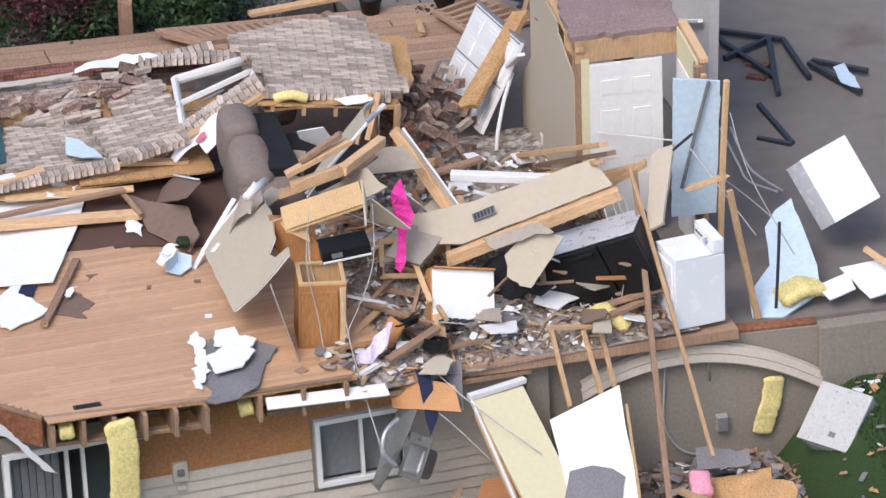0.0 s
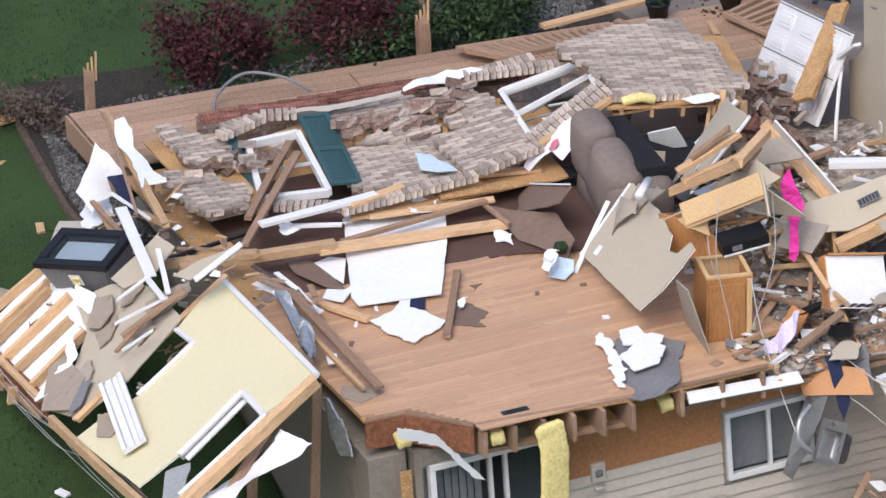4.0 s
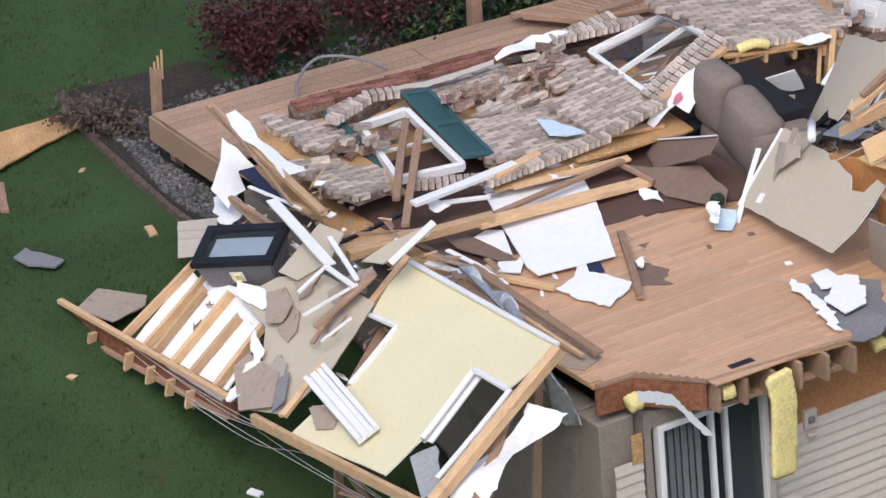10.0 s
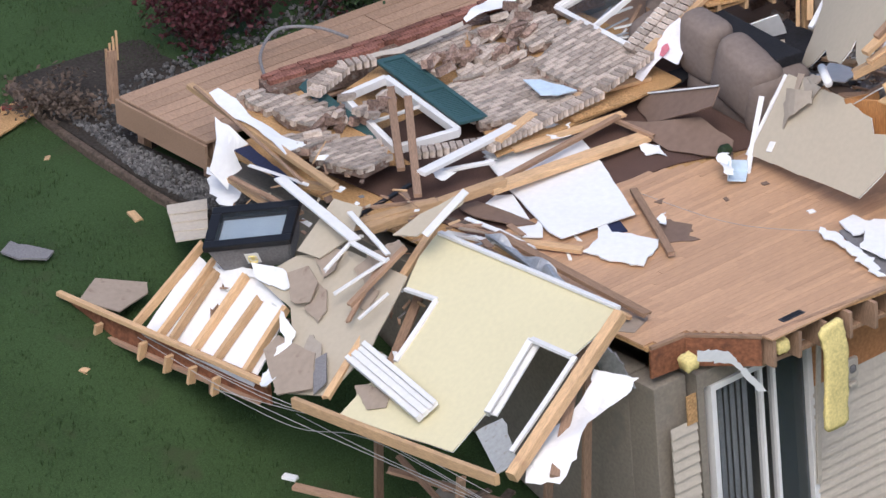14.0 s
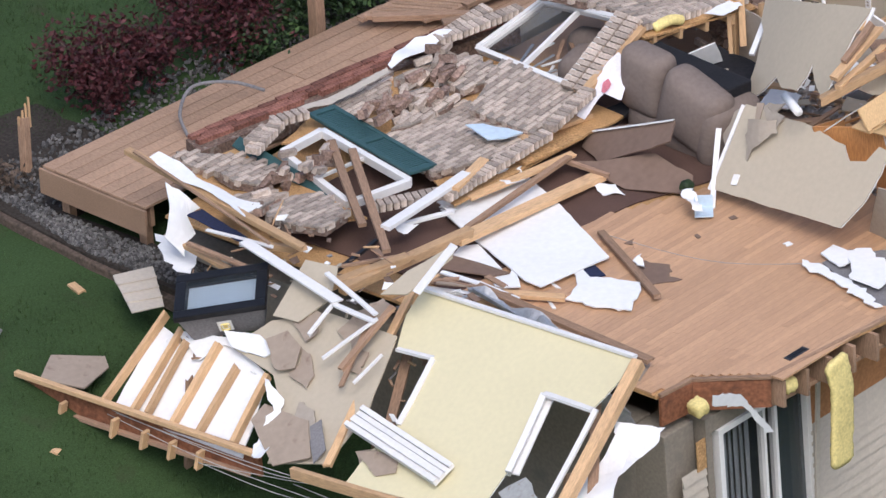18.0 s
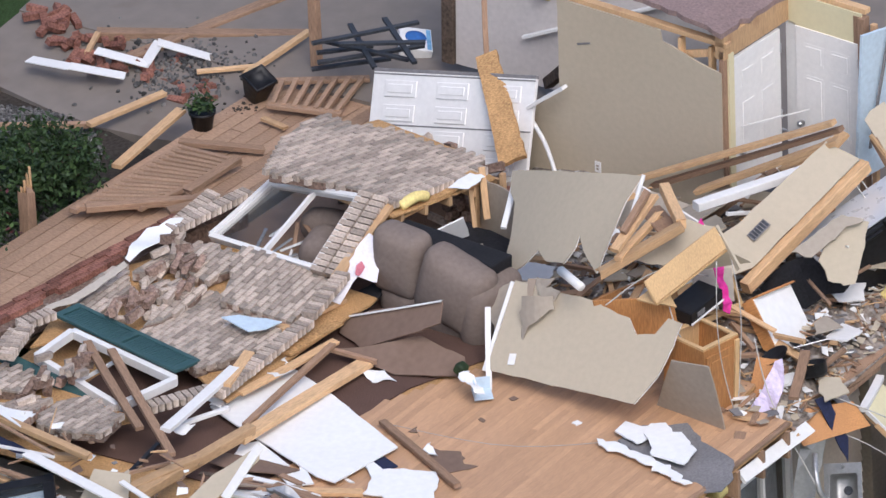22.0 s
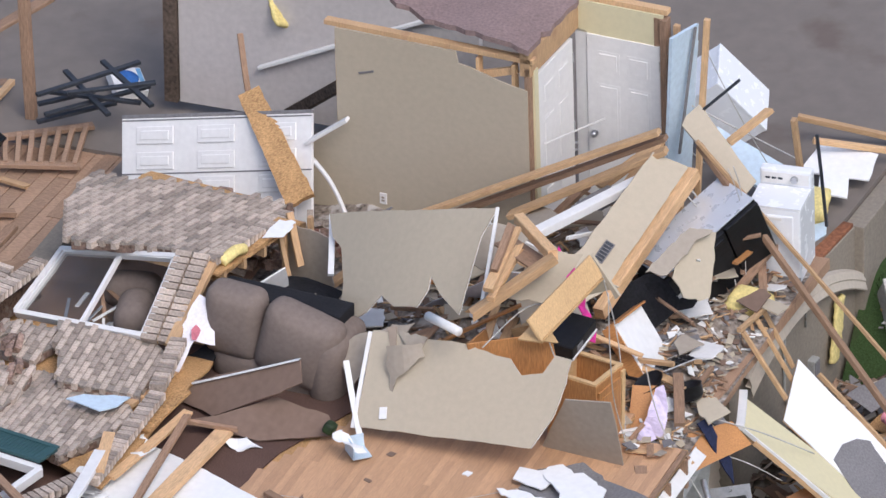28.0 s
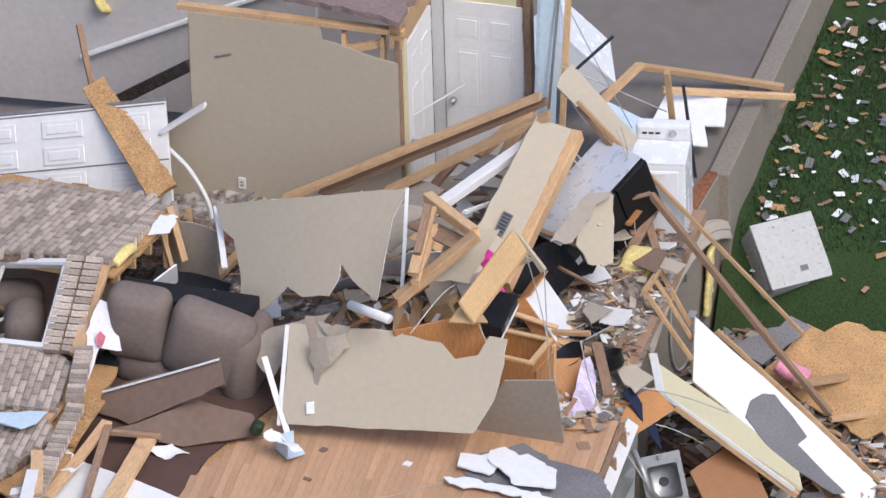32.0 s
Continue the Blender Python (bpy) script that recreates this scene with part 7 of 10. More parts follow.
# ---------- brick wall extras ----------
stick((0.661, 5.551, 0.358), (-0.291, 4.383, 0.28), 0.075, 0.04, OLDPINE, "weathered board fallen through the window frame", splinter=0.02)
stick((0.621, 5.273, 0.372), (-0.539, 3.893, 0.275), 0.075, 0.04, OLDPINE, "weathered board fallen through the window frame", splinter=0.02)
sheet("foam_piece", (1.617, 4.79, 0.352), (0.846, -0.528, -0.072), (0.577, 0.817, 0.002), [(0, 0), (0.16, -0.02), (0.45, -0.28), (0.26, -0.35), (0.1, -0.33)], 0.012, LIGHTBLUE, "pale blue foam board scrap on the bricks", "foam", 0.012, 0.1, 94)
sheet("house_wrap", (2.093, 6.104, 0.37), (0.939, 0.341, 0.046), (-0.327, 0.945, 0.008), [(0, 0), (0.27, 0), (0.53, -0.07), (0.57, -0.17), (0.7, -0.24), (0.75, -0.36), (0.58, -0.33), (0.38, -0.25), (0.17, -0.15), (-0.04, -0.05)], 0.006, PAPER, "white house wrap under the fallen bricks", "house wrap", 0.006, 0.06, 4, bend=lambda x, y: 0.02 * math.sin(12 * x), cuts=3)
sheet("house_wrap", (0.965, 6.306, 0.295), (0.994, -0.1, 0.041), (0.035, 0.999, 0.018), [(0, 0), (0.19, 0), (0.4, -0.07), (0.85, -0.09), (1.14, -0.08), (1.09, -0.16), (0.75, -0.17), (0.36, -0.18), (0.15, -0.07), (-0.03, -0.07)], 0.006, SIDING, "grey-white strip of house wrap under the bricks", "house wrap", 0.008, 0.06, 11)
stick((4.219, 6.314, 0.322), (3.518, 6.391, 0.297), 0.1, 0.05, OLDPINE, splinter=0.02)
stick((3.177, 6.369, 0.263), (3.793, 5.93, 0.277), 0.12, 0.04, OLDPINE, "weathered plank beside the brick wall", splinter=0.02)
stick((1.552, 4.094, 0.204), (2.249, 4, 0.208), 0.12, 0.03, OSB, "strip of orange sheathing", "sheathing_strip", splinter=0.02, category="sheathing")
stick((1.835, 4.334, 0.242), (2.646, 4.201, 0.19), 0.09, 0.04, PINE, splinter=0.02)
stick((2.627, 4.26, 0.383), (3.395, 4.186, 0.767), 0.1, 0.05, PINE, "pine plate along the heaved brick slab", splinter=0.02)
stick((3.418, 4.204, 0.612), (4.401, 3.896, 0.7), 0.14, 0.03, OSB, "strip of orange sheathing", "sheathing_strip", splinter=0.02, category="sheathing")
stick((4.45, 3.885, 0.741), (4.284, 3.737, 0.341), 0.06, 0.04, PINE, splinter=0.02)
stick((4.363, 3.969, 0.7), (4.186, 3.801, 0.241), 0.04, 0.04, PINE, splinter=0.02)
sheet("torn_paper", (4.031, 3.974, 0.708), (0.994, -0.108, 0.034), (0.052, 0.998, 0.023), [(0, 0), (0.32, 0), (0.34, -0.15), (0.09, -0.16)], 0.006, PAPER, "white torn membrane on the sheathing", "house wrap", 0.015, 0.05, 74)
tube("insulation_roll", [(3.499, 4.13, 0.73), (3.643, 4.063, 0.773), (3.784, 4.046, 0.72)], 0.05, FOAM, None, "tuft of yellow insulation on the heaved slab", "insulation")
shutter("shutter", (0.994, 6.122, 0.304), (0.69, 4.66, 0.27), 0.3, (0.3, -0.073, -0.018), "dark green louvred shutter lying on the fallen bricks")
shutter("shutter", (0.4, 6.42, 0.26), (0.13, 4.98, 0.2), 0.11, (-0.2, 0.04, -0.14), "dark green shutter wedged beside the window frame")

# ---------- sofa and brown panels ----------
sheet("drywall_piece", (2.491, 4.076, 0.143), (-0.027, -0.918, 0.395), (0.796, 0.194, 0.573), [(0, 0), (0.54, 0), (1.13, -0.04), (1.16, -0.25), (0.77, -0.31), (0.28, -0.37), (-0.03, -0.17)], 0.014, BROWNPAPER, "brown paper back of a bent drywall sheet against the sofa", "drywall", 0.008, 0.1, 12)
sheet("drywall_piece", (1.967, 3.908, 0.1), (0.398, -0.911, 0.104), (0.775, 0.422, 0.469), [(0, 0), (0.28, 0), (0.8, 0.09), (1.2, -0.15), (1.26, -0.36), (0.85, -0.32), (0.59, -0.3), (0.27, -0.13)], 0.014, BROWNPAPER, "brown paper back of a drywall sheet on the floor", "drywall", 0.008, 0.1, 19)
sheet("white_shirt", (2.483, 4.218, 0.245), (0.69, 0.111, 0.716), (-0.342, 0.931, 0.129), [(0, 0), (0.1, 0), (0.28, -0.07), (0.49, -0.09), (0.67, -0.17), (0.63, -0.25), (0.44, -0.32), (0.25, -0.35), (0.26, -0.23), (0.27, -0.17), (0.07, -0.11), (-0.01, -0.08)], 0.006, CLOTH, "white cloth with a red print hanging on the bricks", "cloth", 0.012, 0.05, 26, bend=lambda x, y: 0.025 * math.sin(15 * x + 4 * y), cuts=4)
sheet("red_print", (2.751, 4.12, 0.496), (0.739, -0.461, 0.492), (0.121, 0.847, 0.517), [(0, 0), (0.06, 0), (0.05, -0.06), (-0.04, -0.09), (-0.06, -0.06)], 0.004, PRINT, "faded red print patch on white cloth", "cloth", 0.006, 0.03, 33)
stick((2.45, 4.012, 0.165), (2.414, 3.02, 0.591), 0.02, 0.012, PAPER, "pale torn edge of drywall", "paper_edge", splinter=0.02, category="paper")
# flat black piece standing in for the unlit void under the sofa
sheet("dark_void_sheet", (2.795, 4.294, 0.12), (0.885, -0.396, 0.245), (0.169, 0.985, 0.033), [(0, 0), (0.33, -0.05), (0.38, -0.22), (0.04, -0.29), (-0.08, -0.25)], 0.02, BLACKCLOTH, "black sheet standing in for the shaded void under the tipped sofa", "lining", 0.015, 0.1, 47)

# ---------- beige panels ----------
sheet("drywall_sheet", (2.285, 2.508, 0.11), (-0.111, -0.988, 0.108), (0.666, 0.007, 0.746), [(0, 0), (0.89, 0), (1.62, 0), (1.76, 0.27), (1.8, 0.5), (1.82, 0.77), (1.67, 0.79), (1.59, 0.63), (1.4, 0.59), (1.27, 0.72), (0.78, 0.8), (0.49, 0.8), (-0.02, 0.82)], 0.016, BEIGE, "large torn beige drywall sheet leaning on the debris", "drywall", 0.006, 0.09, 61, back=PAPER)
stick((2.826, 2.555, 0.704), (2.278, 2.53, 0.096), 0.035, 0.02, WHITE, "white trim strip beside the beige sheet", "trim_strip", category="trim")
stick((2.666, 2.719, 0.487), (2.083, 2.355, -0.081), 0.05, 0.014, WHITE, "bent white metal strip", "trim_strip", category="trim")
o_ = part("outlet_plate", box_bm(0.066, 0.105, 0.01, 0.004), WHITE); o_.matrix_world = frame_of((2.347, 2.282, 0.239), (0.143, -1.358, 0.24), (0.797, 0.234, 0.672)); tagged(o_, "white outlet plate on the beige sheet", "outlet")
sheet("drywall_sheet", (4.273, 3.454, 0.898), (-0.311, -0.887, 0.341), (0.693, 0.034, 0.72), [(0, 0), (1.07, -0.02), (1.95, 0), (1.83, -0.25), (1.78, -0.59), (1.72, -0.91), (1.49, -0.73), (1.37, -0.58), (1.36, -0.7), (1.26, -0.85), (1, -0.84), (0.84, -0.74), (0.68, -0.88), (0.38, -1.01), (0.34, -0.61), (0.24, -0.31), (0.1, -0.21)], 0.016, BEIGE, "large bowed beige drywall sheet with torn edges", "drywall", 0.004, 0.08, 31, bend=lambda x, y: 0.07 * math.sin(1.6 * x) - 0.05 * y * y, cuts=7, back=PAPER)
stick((3.679, 1.727, 1.559), (3.05, 1.66, 0.97), 0.03, 0.02, WHITE, "white paper edge of bowed drywall", "paper_edge", category="paper")
stick((4.379, 3.473, 0.818), (3.867, 3.302, 0.551), 0.05, 0.03, WHITE, "white trim strip behind the bowed sheet", "trim_strip", category="trim")
sheet("drywall_piece", (2.617, 2.339, 0.716), (0.156, -0.968, 0.196), (0.396, 0.177, 0.901), [(0, 0), (0.31, 0), (0.32, -0.12), (0.06, -0.27), (-0.02, -0.45)], 0.01, GREIGE, "torn flap of beige drywall", "drywall", 0.015, 0.05, 20, bend=lambda x, y: 0.05 * math.sin(9 * x), cuts=3)
sheet("drywall_piece", (2.99, 2.951, 0.404), (0.13, -0.869, 0.478), (0.715, 0.389, 0.581), [(0, 0), (0.35, 0), (0.77, -0.08), (0.49, -0.27), (0.25, -0.3), (0.1, -0.41)], 0.012, GREIGE, "crumpled beige drywall under the bowed sheet", "drywall", 0.015, 0.06, 27)

sheet("torn_flap", (2.836, 2.41, 0.768), (-0.002, -0.974, 0.228), (0.675, 0.167, 0.718), [(0, 0), (0.09, 0), (0.09, -0.43)], 0.006, TANPAPER, "narrow brown tear in the beige sheet", "drywall", 0.003, 0.05, 4)
sheet("torn_flap", (2.796, 2.297, 0.778), (-0.182, -0.983, 0.028), (0.65, -0.1, 0.753), [(0, 0), (0.28, 0), (0.25, -0.15), (0.11, -0.12)], 0.008, GREIGE, "crumpled paper flap on the beige sheet", "drywall", 0.01, 0.03, 6)

# ---------- kitchen wreck ----------
base = cabinet_box("base_cabinet", frame_of((2.6, 0.53, -0.06), (0.43, -0.09, -0.013), (0.078, 0.507, 0.011)), 0.44, 0.46, 0.7, "oak base cabinet standing open without its top")
fd = part("cabinet_door", box_bm(0.34, 0.02, 0.6, 0.004, (0.19, -0.012, 0.04)), OAKCAB, base)
part("door_panel", box_bm(0.24, 0.008, 0.48, 0.006, (0.19, -0.024, 0.1)), OAKCAB, fd)
part("face_stile", box_bm(0.05, 0.022, 0.68, 0.003, (0.405, -0.012, 0.0)), CABSIDE, base)
oak_shell = empty("wall_cabinet", Matrix(), "golden oak wall cabinet broken open on its side", "cabinet")
def shell_board(name, corners, mat, thick=0.02):
    """A flat board through four corners."""
    p = [Vector(c) for c in corners]
    n = (p[1] - p[0]).cross(p[3] - p[0]).normalized() * thick
    v = p + [q - n for q in p]
    mesh_part(name, v, [(0, 1, 2, 3), (7, 6, 5, 4)] + [(i, i + 4, (i + 1) % 4 + 4, (i + 1) % 4) for i in range(4)], mat, oak_shell)
shell_board("side_panel", ((3.3, 0.79, 1.47), (2.64, 1.1, 1.17), (2.65, 0.99, 0.99), (3.31, 0.68, 1.29)), CABSIDE)
shell_board("end_panel", ((3.32, 0.79, 1.47), (3.33, 0.69, 1.27), (3.28, 0.57, 1.1), (3.27, 0.53, 1.14)), BEIGE)
shell_board("end_panel", ((2.64, 1.1, 1.17), (2.64, 0.99, 0.99), (2.86, 0.92, 0.86), (2.86, 1.03, 1.04)), CABSIDE)
shell_board("bottom_panel", ((3.31, 0.9, 1.26), (2.66, 1.2, 0.96), (2.65, 0.99, 0.97), (3.31, 0.68, 1.27)), CABSIDE)
oak_shell = empty("oak_cabinet", Matrix.Translation((0.24, 0.08, -0.14)), "open brown oak cabinet carcass wedged behind the beige sheet", "cabinet")
shell_board("front_panel", ((2.61, 1.01, 1.05), (2.44, 1.56, 0.96), (2.5, 1.5, 0.6), (2.64, 0.96, 0.66)), OAKCAB)
shell_board("side_panel", ((2.61, 1.01, 1.05), (2.64, 0.96, 0.66), (2.84, 0.8, 0.5), (2.8, 0.85, 0.82)), OAKCAB)
shell_board("side_panel", ((2.44, 1.56, 0.96), (2.5, 1.5, 0.6), (2.9, 1.5, 0.5), (2.86, 1.56, 0.88)), OAKCAB)
stick((3.769, 1.578, 1.434), (3.236, 1.086, 1.45), 0.09, 0.09, PINE, "pine corner of a broken wall frame", "frame_board", splinter=0.02)
stick((3.219, 1.067, 1.447), (2.818, 1.671, 1.005), 0.1, 0.08, PINE, "pine leg of a broken wall frame", "frame_board", splinter=0.04)
stick((3.663, 1.675, 1.258), (3.238, 1.188, 1.33), 0.2, 0.02, OLDPINE, "brown board inside the broken wall frame", "frame_board", splinter=0.02)
cabinet_box("wall_cabinet", frame_of((4.364, 1.503, 0.372), (-0.614, 0.151, 0.015), (-0.039, -0.182, -0.357)), 0.66, 0.38, 0.26, "open oak wall cabinet frame tipped forward", mat=CABSIDE, flat_=True)
chest = empty("melamine_cabinet", frame_of((3.9, 0.56, 0.03), (0.57, -0.02, -0.12), (-0.35, 0.25, 0.4)), "white melamine cabinet with chipboard edges thrown face up", "cabinet")
part("back_panel", box_bm(0.6, 0.5, 0.016, 0.002, (0.3, 0.25, 0)), PAPER, chest)
part("edge_panel", box_bm(0.6, 0.018, 0.14, 0.002, (0.3, 0.5, -0.07)), OAKCAB, chest, "brown chipboard edge")
part("edge_panel", box_bm(0.018, 0.5, 0.12, 0.002, (-0.008, 0.25, -0.11)), OAKCAB, chest, "brown chipboard edge")
stick((4.126, 2.363, 1.11), (4.48, 1.427, 0.463), 0.1, 0.06, PINE, "pine post leaning over the kitchen wreck", side=(-0.8, -0.3, 0.5), splinter=0.02)
stick((4.178, 2.278, 1.113), (4.537, 1.404, 0.495), 0.02, 0.22, WHITE, "white drywall edge beside the leaning post", "drywall_strip", side=(-0.3, 0.2, 0.9), category="drywall")
stick((5.79, 0.75, 0.93), (4.22, 1.06, 0.37), 0.1, 0.12, PINE, "pine header edging a beige wall section", "header_beam", side=(-0.34, 0.1, 0.93), splinter=0.01)
sheet("drywall_sheet", (5.75, 0.8, 0.985), (-1.57, 0.31, -0.56), (-0.2, 0.26, 0.1), [(0, 0), (1.5, 0), (1.86, 0.14), (1.8, 0.44), (1.3, 0.36), (0.1, 0.32)], 0.03, BEIGE, "beige drywall face of a fallen wall section", "drywall", 0.004, 0.1, 3)
stick((5.62, 1.12, 0.9), (5.09, 1.28, 0.64), 0.035, 0.035, WHITE, "white edge trim of the fallen wall section", "trim_board", category="trim")
stick((4.6, 1.46, 0.82), (5.1, 1.3, 0.65), 0.03, 0.03, WHITE, "white edge trim of the fallen wall section", "trim_board", category="trim")
duct_vent = empty("wall_register", frame_of((4.6, 1.14, 0.74), (0.37, -0.1, 0.16), (-0.12, 0.3, 0.05)), "grey louvred wall register in the fallen wall section", "register")
part("register_frame", box_bm(0.22, 0.09, 0.008, 0.003), SLATE, duct_vent)
for k in range(6):
    part("louvre", box_bm(0.024, 0.07, 0.004, 0, (-0.085 + 0.034 * k, 0, 0.008)), IRON, duct_vent)
stick((5.7, 1.1, 0.9), (4.46, 1.69, 0.9), 0.1, 0.08, WHITE, "thick white painted beam across the wreck", "white_beam", category="trim")
stick((5.74, 1.04, 1.3), (5.62, 3.2, 0.2), 0.09, 0.045, PINE, "long pine plate with splintered studs", splinter=0.04)
stick((5.8, 1.0, 1.22), (5.72, 2.9, 0.22), 0.09, 0.045, OLDPINE, "long weathered plate leaning on the hall wall", splinter=0.04)
stick((5.66, 0.95, 1.18), (5.5, 2.3, 0.42), 0.1, 0.05, PINE, "long weathered plate leaning on the hall wall", splinter=0.06)
stick((6.78, 1.4, 1.8), (6.84, 1.42, 0.05), 0.06, 0.06, OLDPINE, "brown post beside the closed hall doors", "door_post", splinter=0.02)
stick((6.779, 1.067, 1.756), (6.527, 1.139, 0.672), 0.03, 0.02, SLATE, "thin dark strip leaning on blue foam", "dark_strip", splinter=0.02, category="trim")
stick((5.955, 1.767, 0.556), (5.152, 2.204, 0.181), 0.08, 0.04, OLDPINE, splinter=0.02)
stick((6.104, 1.259, 0.897), (5.724, 1.576, 0.688), 0.1, 0.05, PINE, splinter=0.04)
stick((6.201, 1.206, 0.951), (5.721, 1.374, 0.639), 0.12, 0.04, PINE, splinter=0.05)
sheet("drywall_piece", (4.229, 1.894, 0.409), (0.838, -0.478, 0.261), (0.462, 0.841, -0.281), [(0, 0), (0.66, 0), (0.74, 0.39), (0.08, 0.48)], 0.014, BEIGE, "beige drywall piece in the wreck", "drywall", 0.012, 0.1, 8)
sheet("drywall_piece", (4.689, 2.124, 0.353), (0.855, -0.426, 0.294), (0.435, 0.848, -0.304), [(0, 0), (0.77, 0), (0.86, 0.4), (0.18, 0.44)], 0.014, GREIGE, "beige drywall piece in the wreck", "drywall", 0.012, 0.1, 15)
sheet("drywall_piece", (5.256, 1.395, 0.754), (0.724, -0.639, 0.259), (0.632, 0.761, -0.143), [(0, 0), (0.33, 0), (0.23, 0.31), (-0.15, 0.3)], 0.012, SLATE, "grey scrap of roofing felt", "roofing felt", 0.012, 0.1, 22)
sheet("drywall_piece", (3.452, 0.925, 1.199), (0.66, -0.476, -0.581), (0.17, -0.726, 0.667), [(0, 0), (0.46, 0), (0.12, -0.37)], 0.014, BEIGE, "triangular beige drywall piece on the cabinets", "drywall", 0.004, 0.1, 29)
sheet("drywall_piece", (3.231, 1.145, 0.98), (0.747, -0.351, 0.565), (0.048, 0.872, 0.488), [(0, 0), (0.52, 0), (0.37, 0.31), (-0.16, 0.33)], 0.014, BEIGE, "beige drywall piece on the cabinets", "drywall", 0.012, 0.1, 36)
sheet("drywall_piece", (3.661, 1.876, 0.953), (0.801, -0.547, 0.241), (0.355, 0.818, 0.453), [(0, 0), (0.6, 0), (0.37, 0.29), (-0.09, 0.31)], 0.012, GREIGE, "grey back of a drywall piece", "drywall", 0.012, 0.1, 43)
sheet("drywall_piece", (4.6, 0.54, 0.595), (0.717, -0.033, 0.697), (-0.486, 0.693, 0.533), [(0.0, 0.0), (0.19, 0.0), (0.41, -0.11), (0.51, -0.29), (0.33, -0.33), (-0.04, -0.39), (-0.1, -0.3), (-0.12, -0.15), (-0.05, -0.09)], 0.014, BEIGE, "torn beige drywall draped on the black refrigerator", "drywall", 0.008, 0.05, 50)
sheet("drywall_piece", (4.449, 0.724, 0.699), (0.853, -0.366, 0.373), (0.162, 0.863, 0.479), [(0.0, 0.0), (0.36, -0.0), (0.57, -0.02), (0.69, -0.18), (0.52, -0.13), (0.22, -0.15), (0.1, -0.15)], 0.014, GREIGE, "grey back of drywall lying on the black refrigerator", "drywall", 0.01, 0.05, 51)
fridge()
dryer()
stick((5.94, 0.76, 1.12), (5.54, -1.37, -1.4), 0.055, 0.05, OLDPINE, "long dark stained pole leaning over the wall", "long_pole")
stick((5.89, 0.76, 1.18), (6.05, -1.06, -0.96), 0.035, 0.03, PINE, "long thin pine strip leaning over the wall", "long_strip", splinter=0.03)
stick((6.42, 0.66, 0.9), (6.7, 0.38, 1.12), 0.08, 0.04, PINE, "short pine stud leaning behind the white dryer", splinter=0.03)
stick((6.44, 0.56, 1.51), (6.35, 0.87, 1.21), 0.022, 0.022, IRON, "dark steel rod standing over the beige slab", "steel_rod", category="rod")
stick((7.123, 0.113, 0.696), (7.044, 0.008, -0.132), 0.025, 0.025, IRON, "dark upright steel rod", "steel_rod", category="rod")
sheet("beige_strip", (6.184, 0.992, 1.138), (0.781, -0.124, 0.612), (-0.062, 0.96, 0.273), [(0.0, 0.0), (0.09, 0.0), (0.23, -0.07), (-0.01, -0.43), (-0.23, -0.76), (-0.38, -0.72), (-0.32, -0.55), (-0.17, -0.29)], 0.03, BEIGE, "beige drywall slab leaning above the dryer", "drywall", 0.004, 0.1, 23)
sheet("foam_board", (6.465, 1.164, 1.789), (0.971, -0.201, -0.133), (0.177, -0.086, 0.98), [(0, 0), (0.44, 0), (0.58, -1.38), (0.17, -1.45)], 0.03, LIGHTBLUE, "pale blue foam board standing beside the doors", "foam", 0.006, 0.1, 30)
stick((6.934, 1.015, 1.761), (6.886, 1.119, -0.039), 0.05, 0.05, PINE, "pine stud edging the blue foam board", "wall_stud", splinter=0.02)
sheet("foam_board", (6.859, 0.135, -0.256), (0.938, -0.348, 0), (0.312, 0.841, 0.442), [(0.0, 0.0), (0.28, -0.0), (0.62, 0.3), (0.59, 0.6), (0.34, 1.38), (0.19, 1.24), (0.1, 1.04), (0.15, 0.6), (-0.04, 0.27)], 0.03, LIGHTBLUE, "pale blue foam board leaning beside the white dryer", "foam", 0.006, 0.1, 44)
cabinet_box("white_chest", frame_of((7.89, 1.14, -0.02), (0.49, 0.14, 0.11), (-0.22, 0.36, 0.51)), 0.52, 0.66, 0.35, "white metal appliance cabinet thrown on its side", mat=APPLIANCE, flat_=True, lid=True)
sheet("drywall_piece", (7.85, 0.53, -0.105), (0.986, -0.131, 0.105), (0.112, 0.989, 0.096), [(0, 0), (0.45, 0), (0.54, -0.5), (0.16, -0.59)], 0.014, PAPER, "torn white drywall piece with brown patches", "drywall", 0.012, 0.1, 65)
sheet("drywall_piece", (7.519, 0.242, -0.099), (0.959, 0.263, 0.105), (-0.255, 0.958, 0.129), [(0, 0), (0.35, 0), (0.27, -0.25), (-0.02, -0.25)], 0.014, PAPER, "torn white drywall piece on the garage slab", "drywall", 0.01, 0.1, 72)
stick((8.58, 0.78, 0.0), (8.86, -0.42, -0.26), 0.06, 0.05, PINE, "long pine stud lying from the wreck to the wall top", splinter=0.02)
stick((8.08, 0.47, 0.08), (8.71, -0.55, -0.26), 0.05, 0.05, PINE, "long pine stud lying from the wreck to the wall top", splinter=0.02)
stick((6.66, 0.16, 1.08), (6.9, 0.1, -0.26), 0.06, 0.045, PINE, "pine stud standing beside the white dryer", splinter=0.03)
stick((10.591, -0.33, -0.959), (9.252, -0.33, -0.684), 0.05, 0.03, OLDPINE, "board leaning against the concrete wall", splinter=0.02)

sheet("drywall_piece", (2.616, 0.995, 0.002), (-0.309, -0.391, 0.867), (0.003, 0.911, 0.412), [(0.0, 0.0), (0.27, 0.0), (0.71, -0.01), (0.98, -0.36), (0.73, -0.49), (0.32, -0.67), (0.2, -0.6), (0.17, -0.36)], 0.014, GREIGE, "grey drywall back leaning at the floor edge", "drywall", 0.004, 0.1, 13)

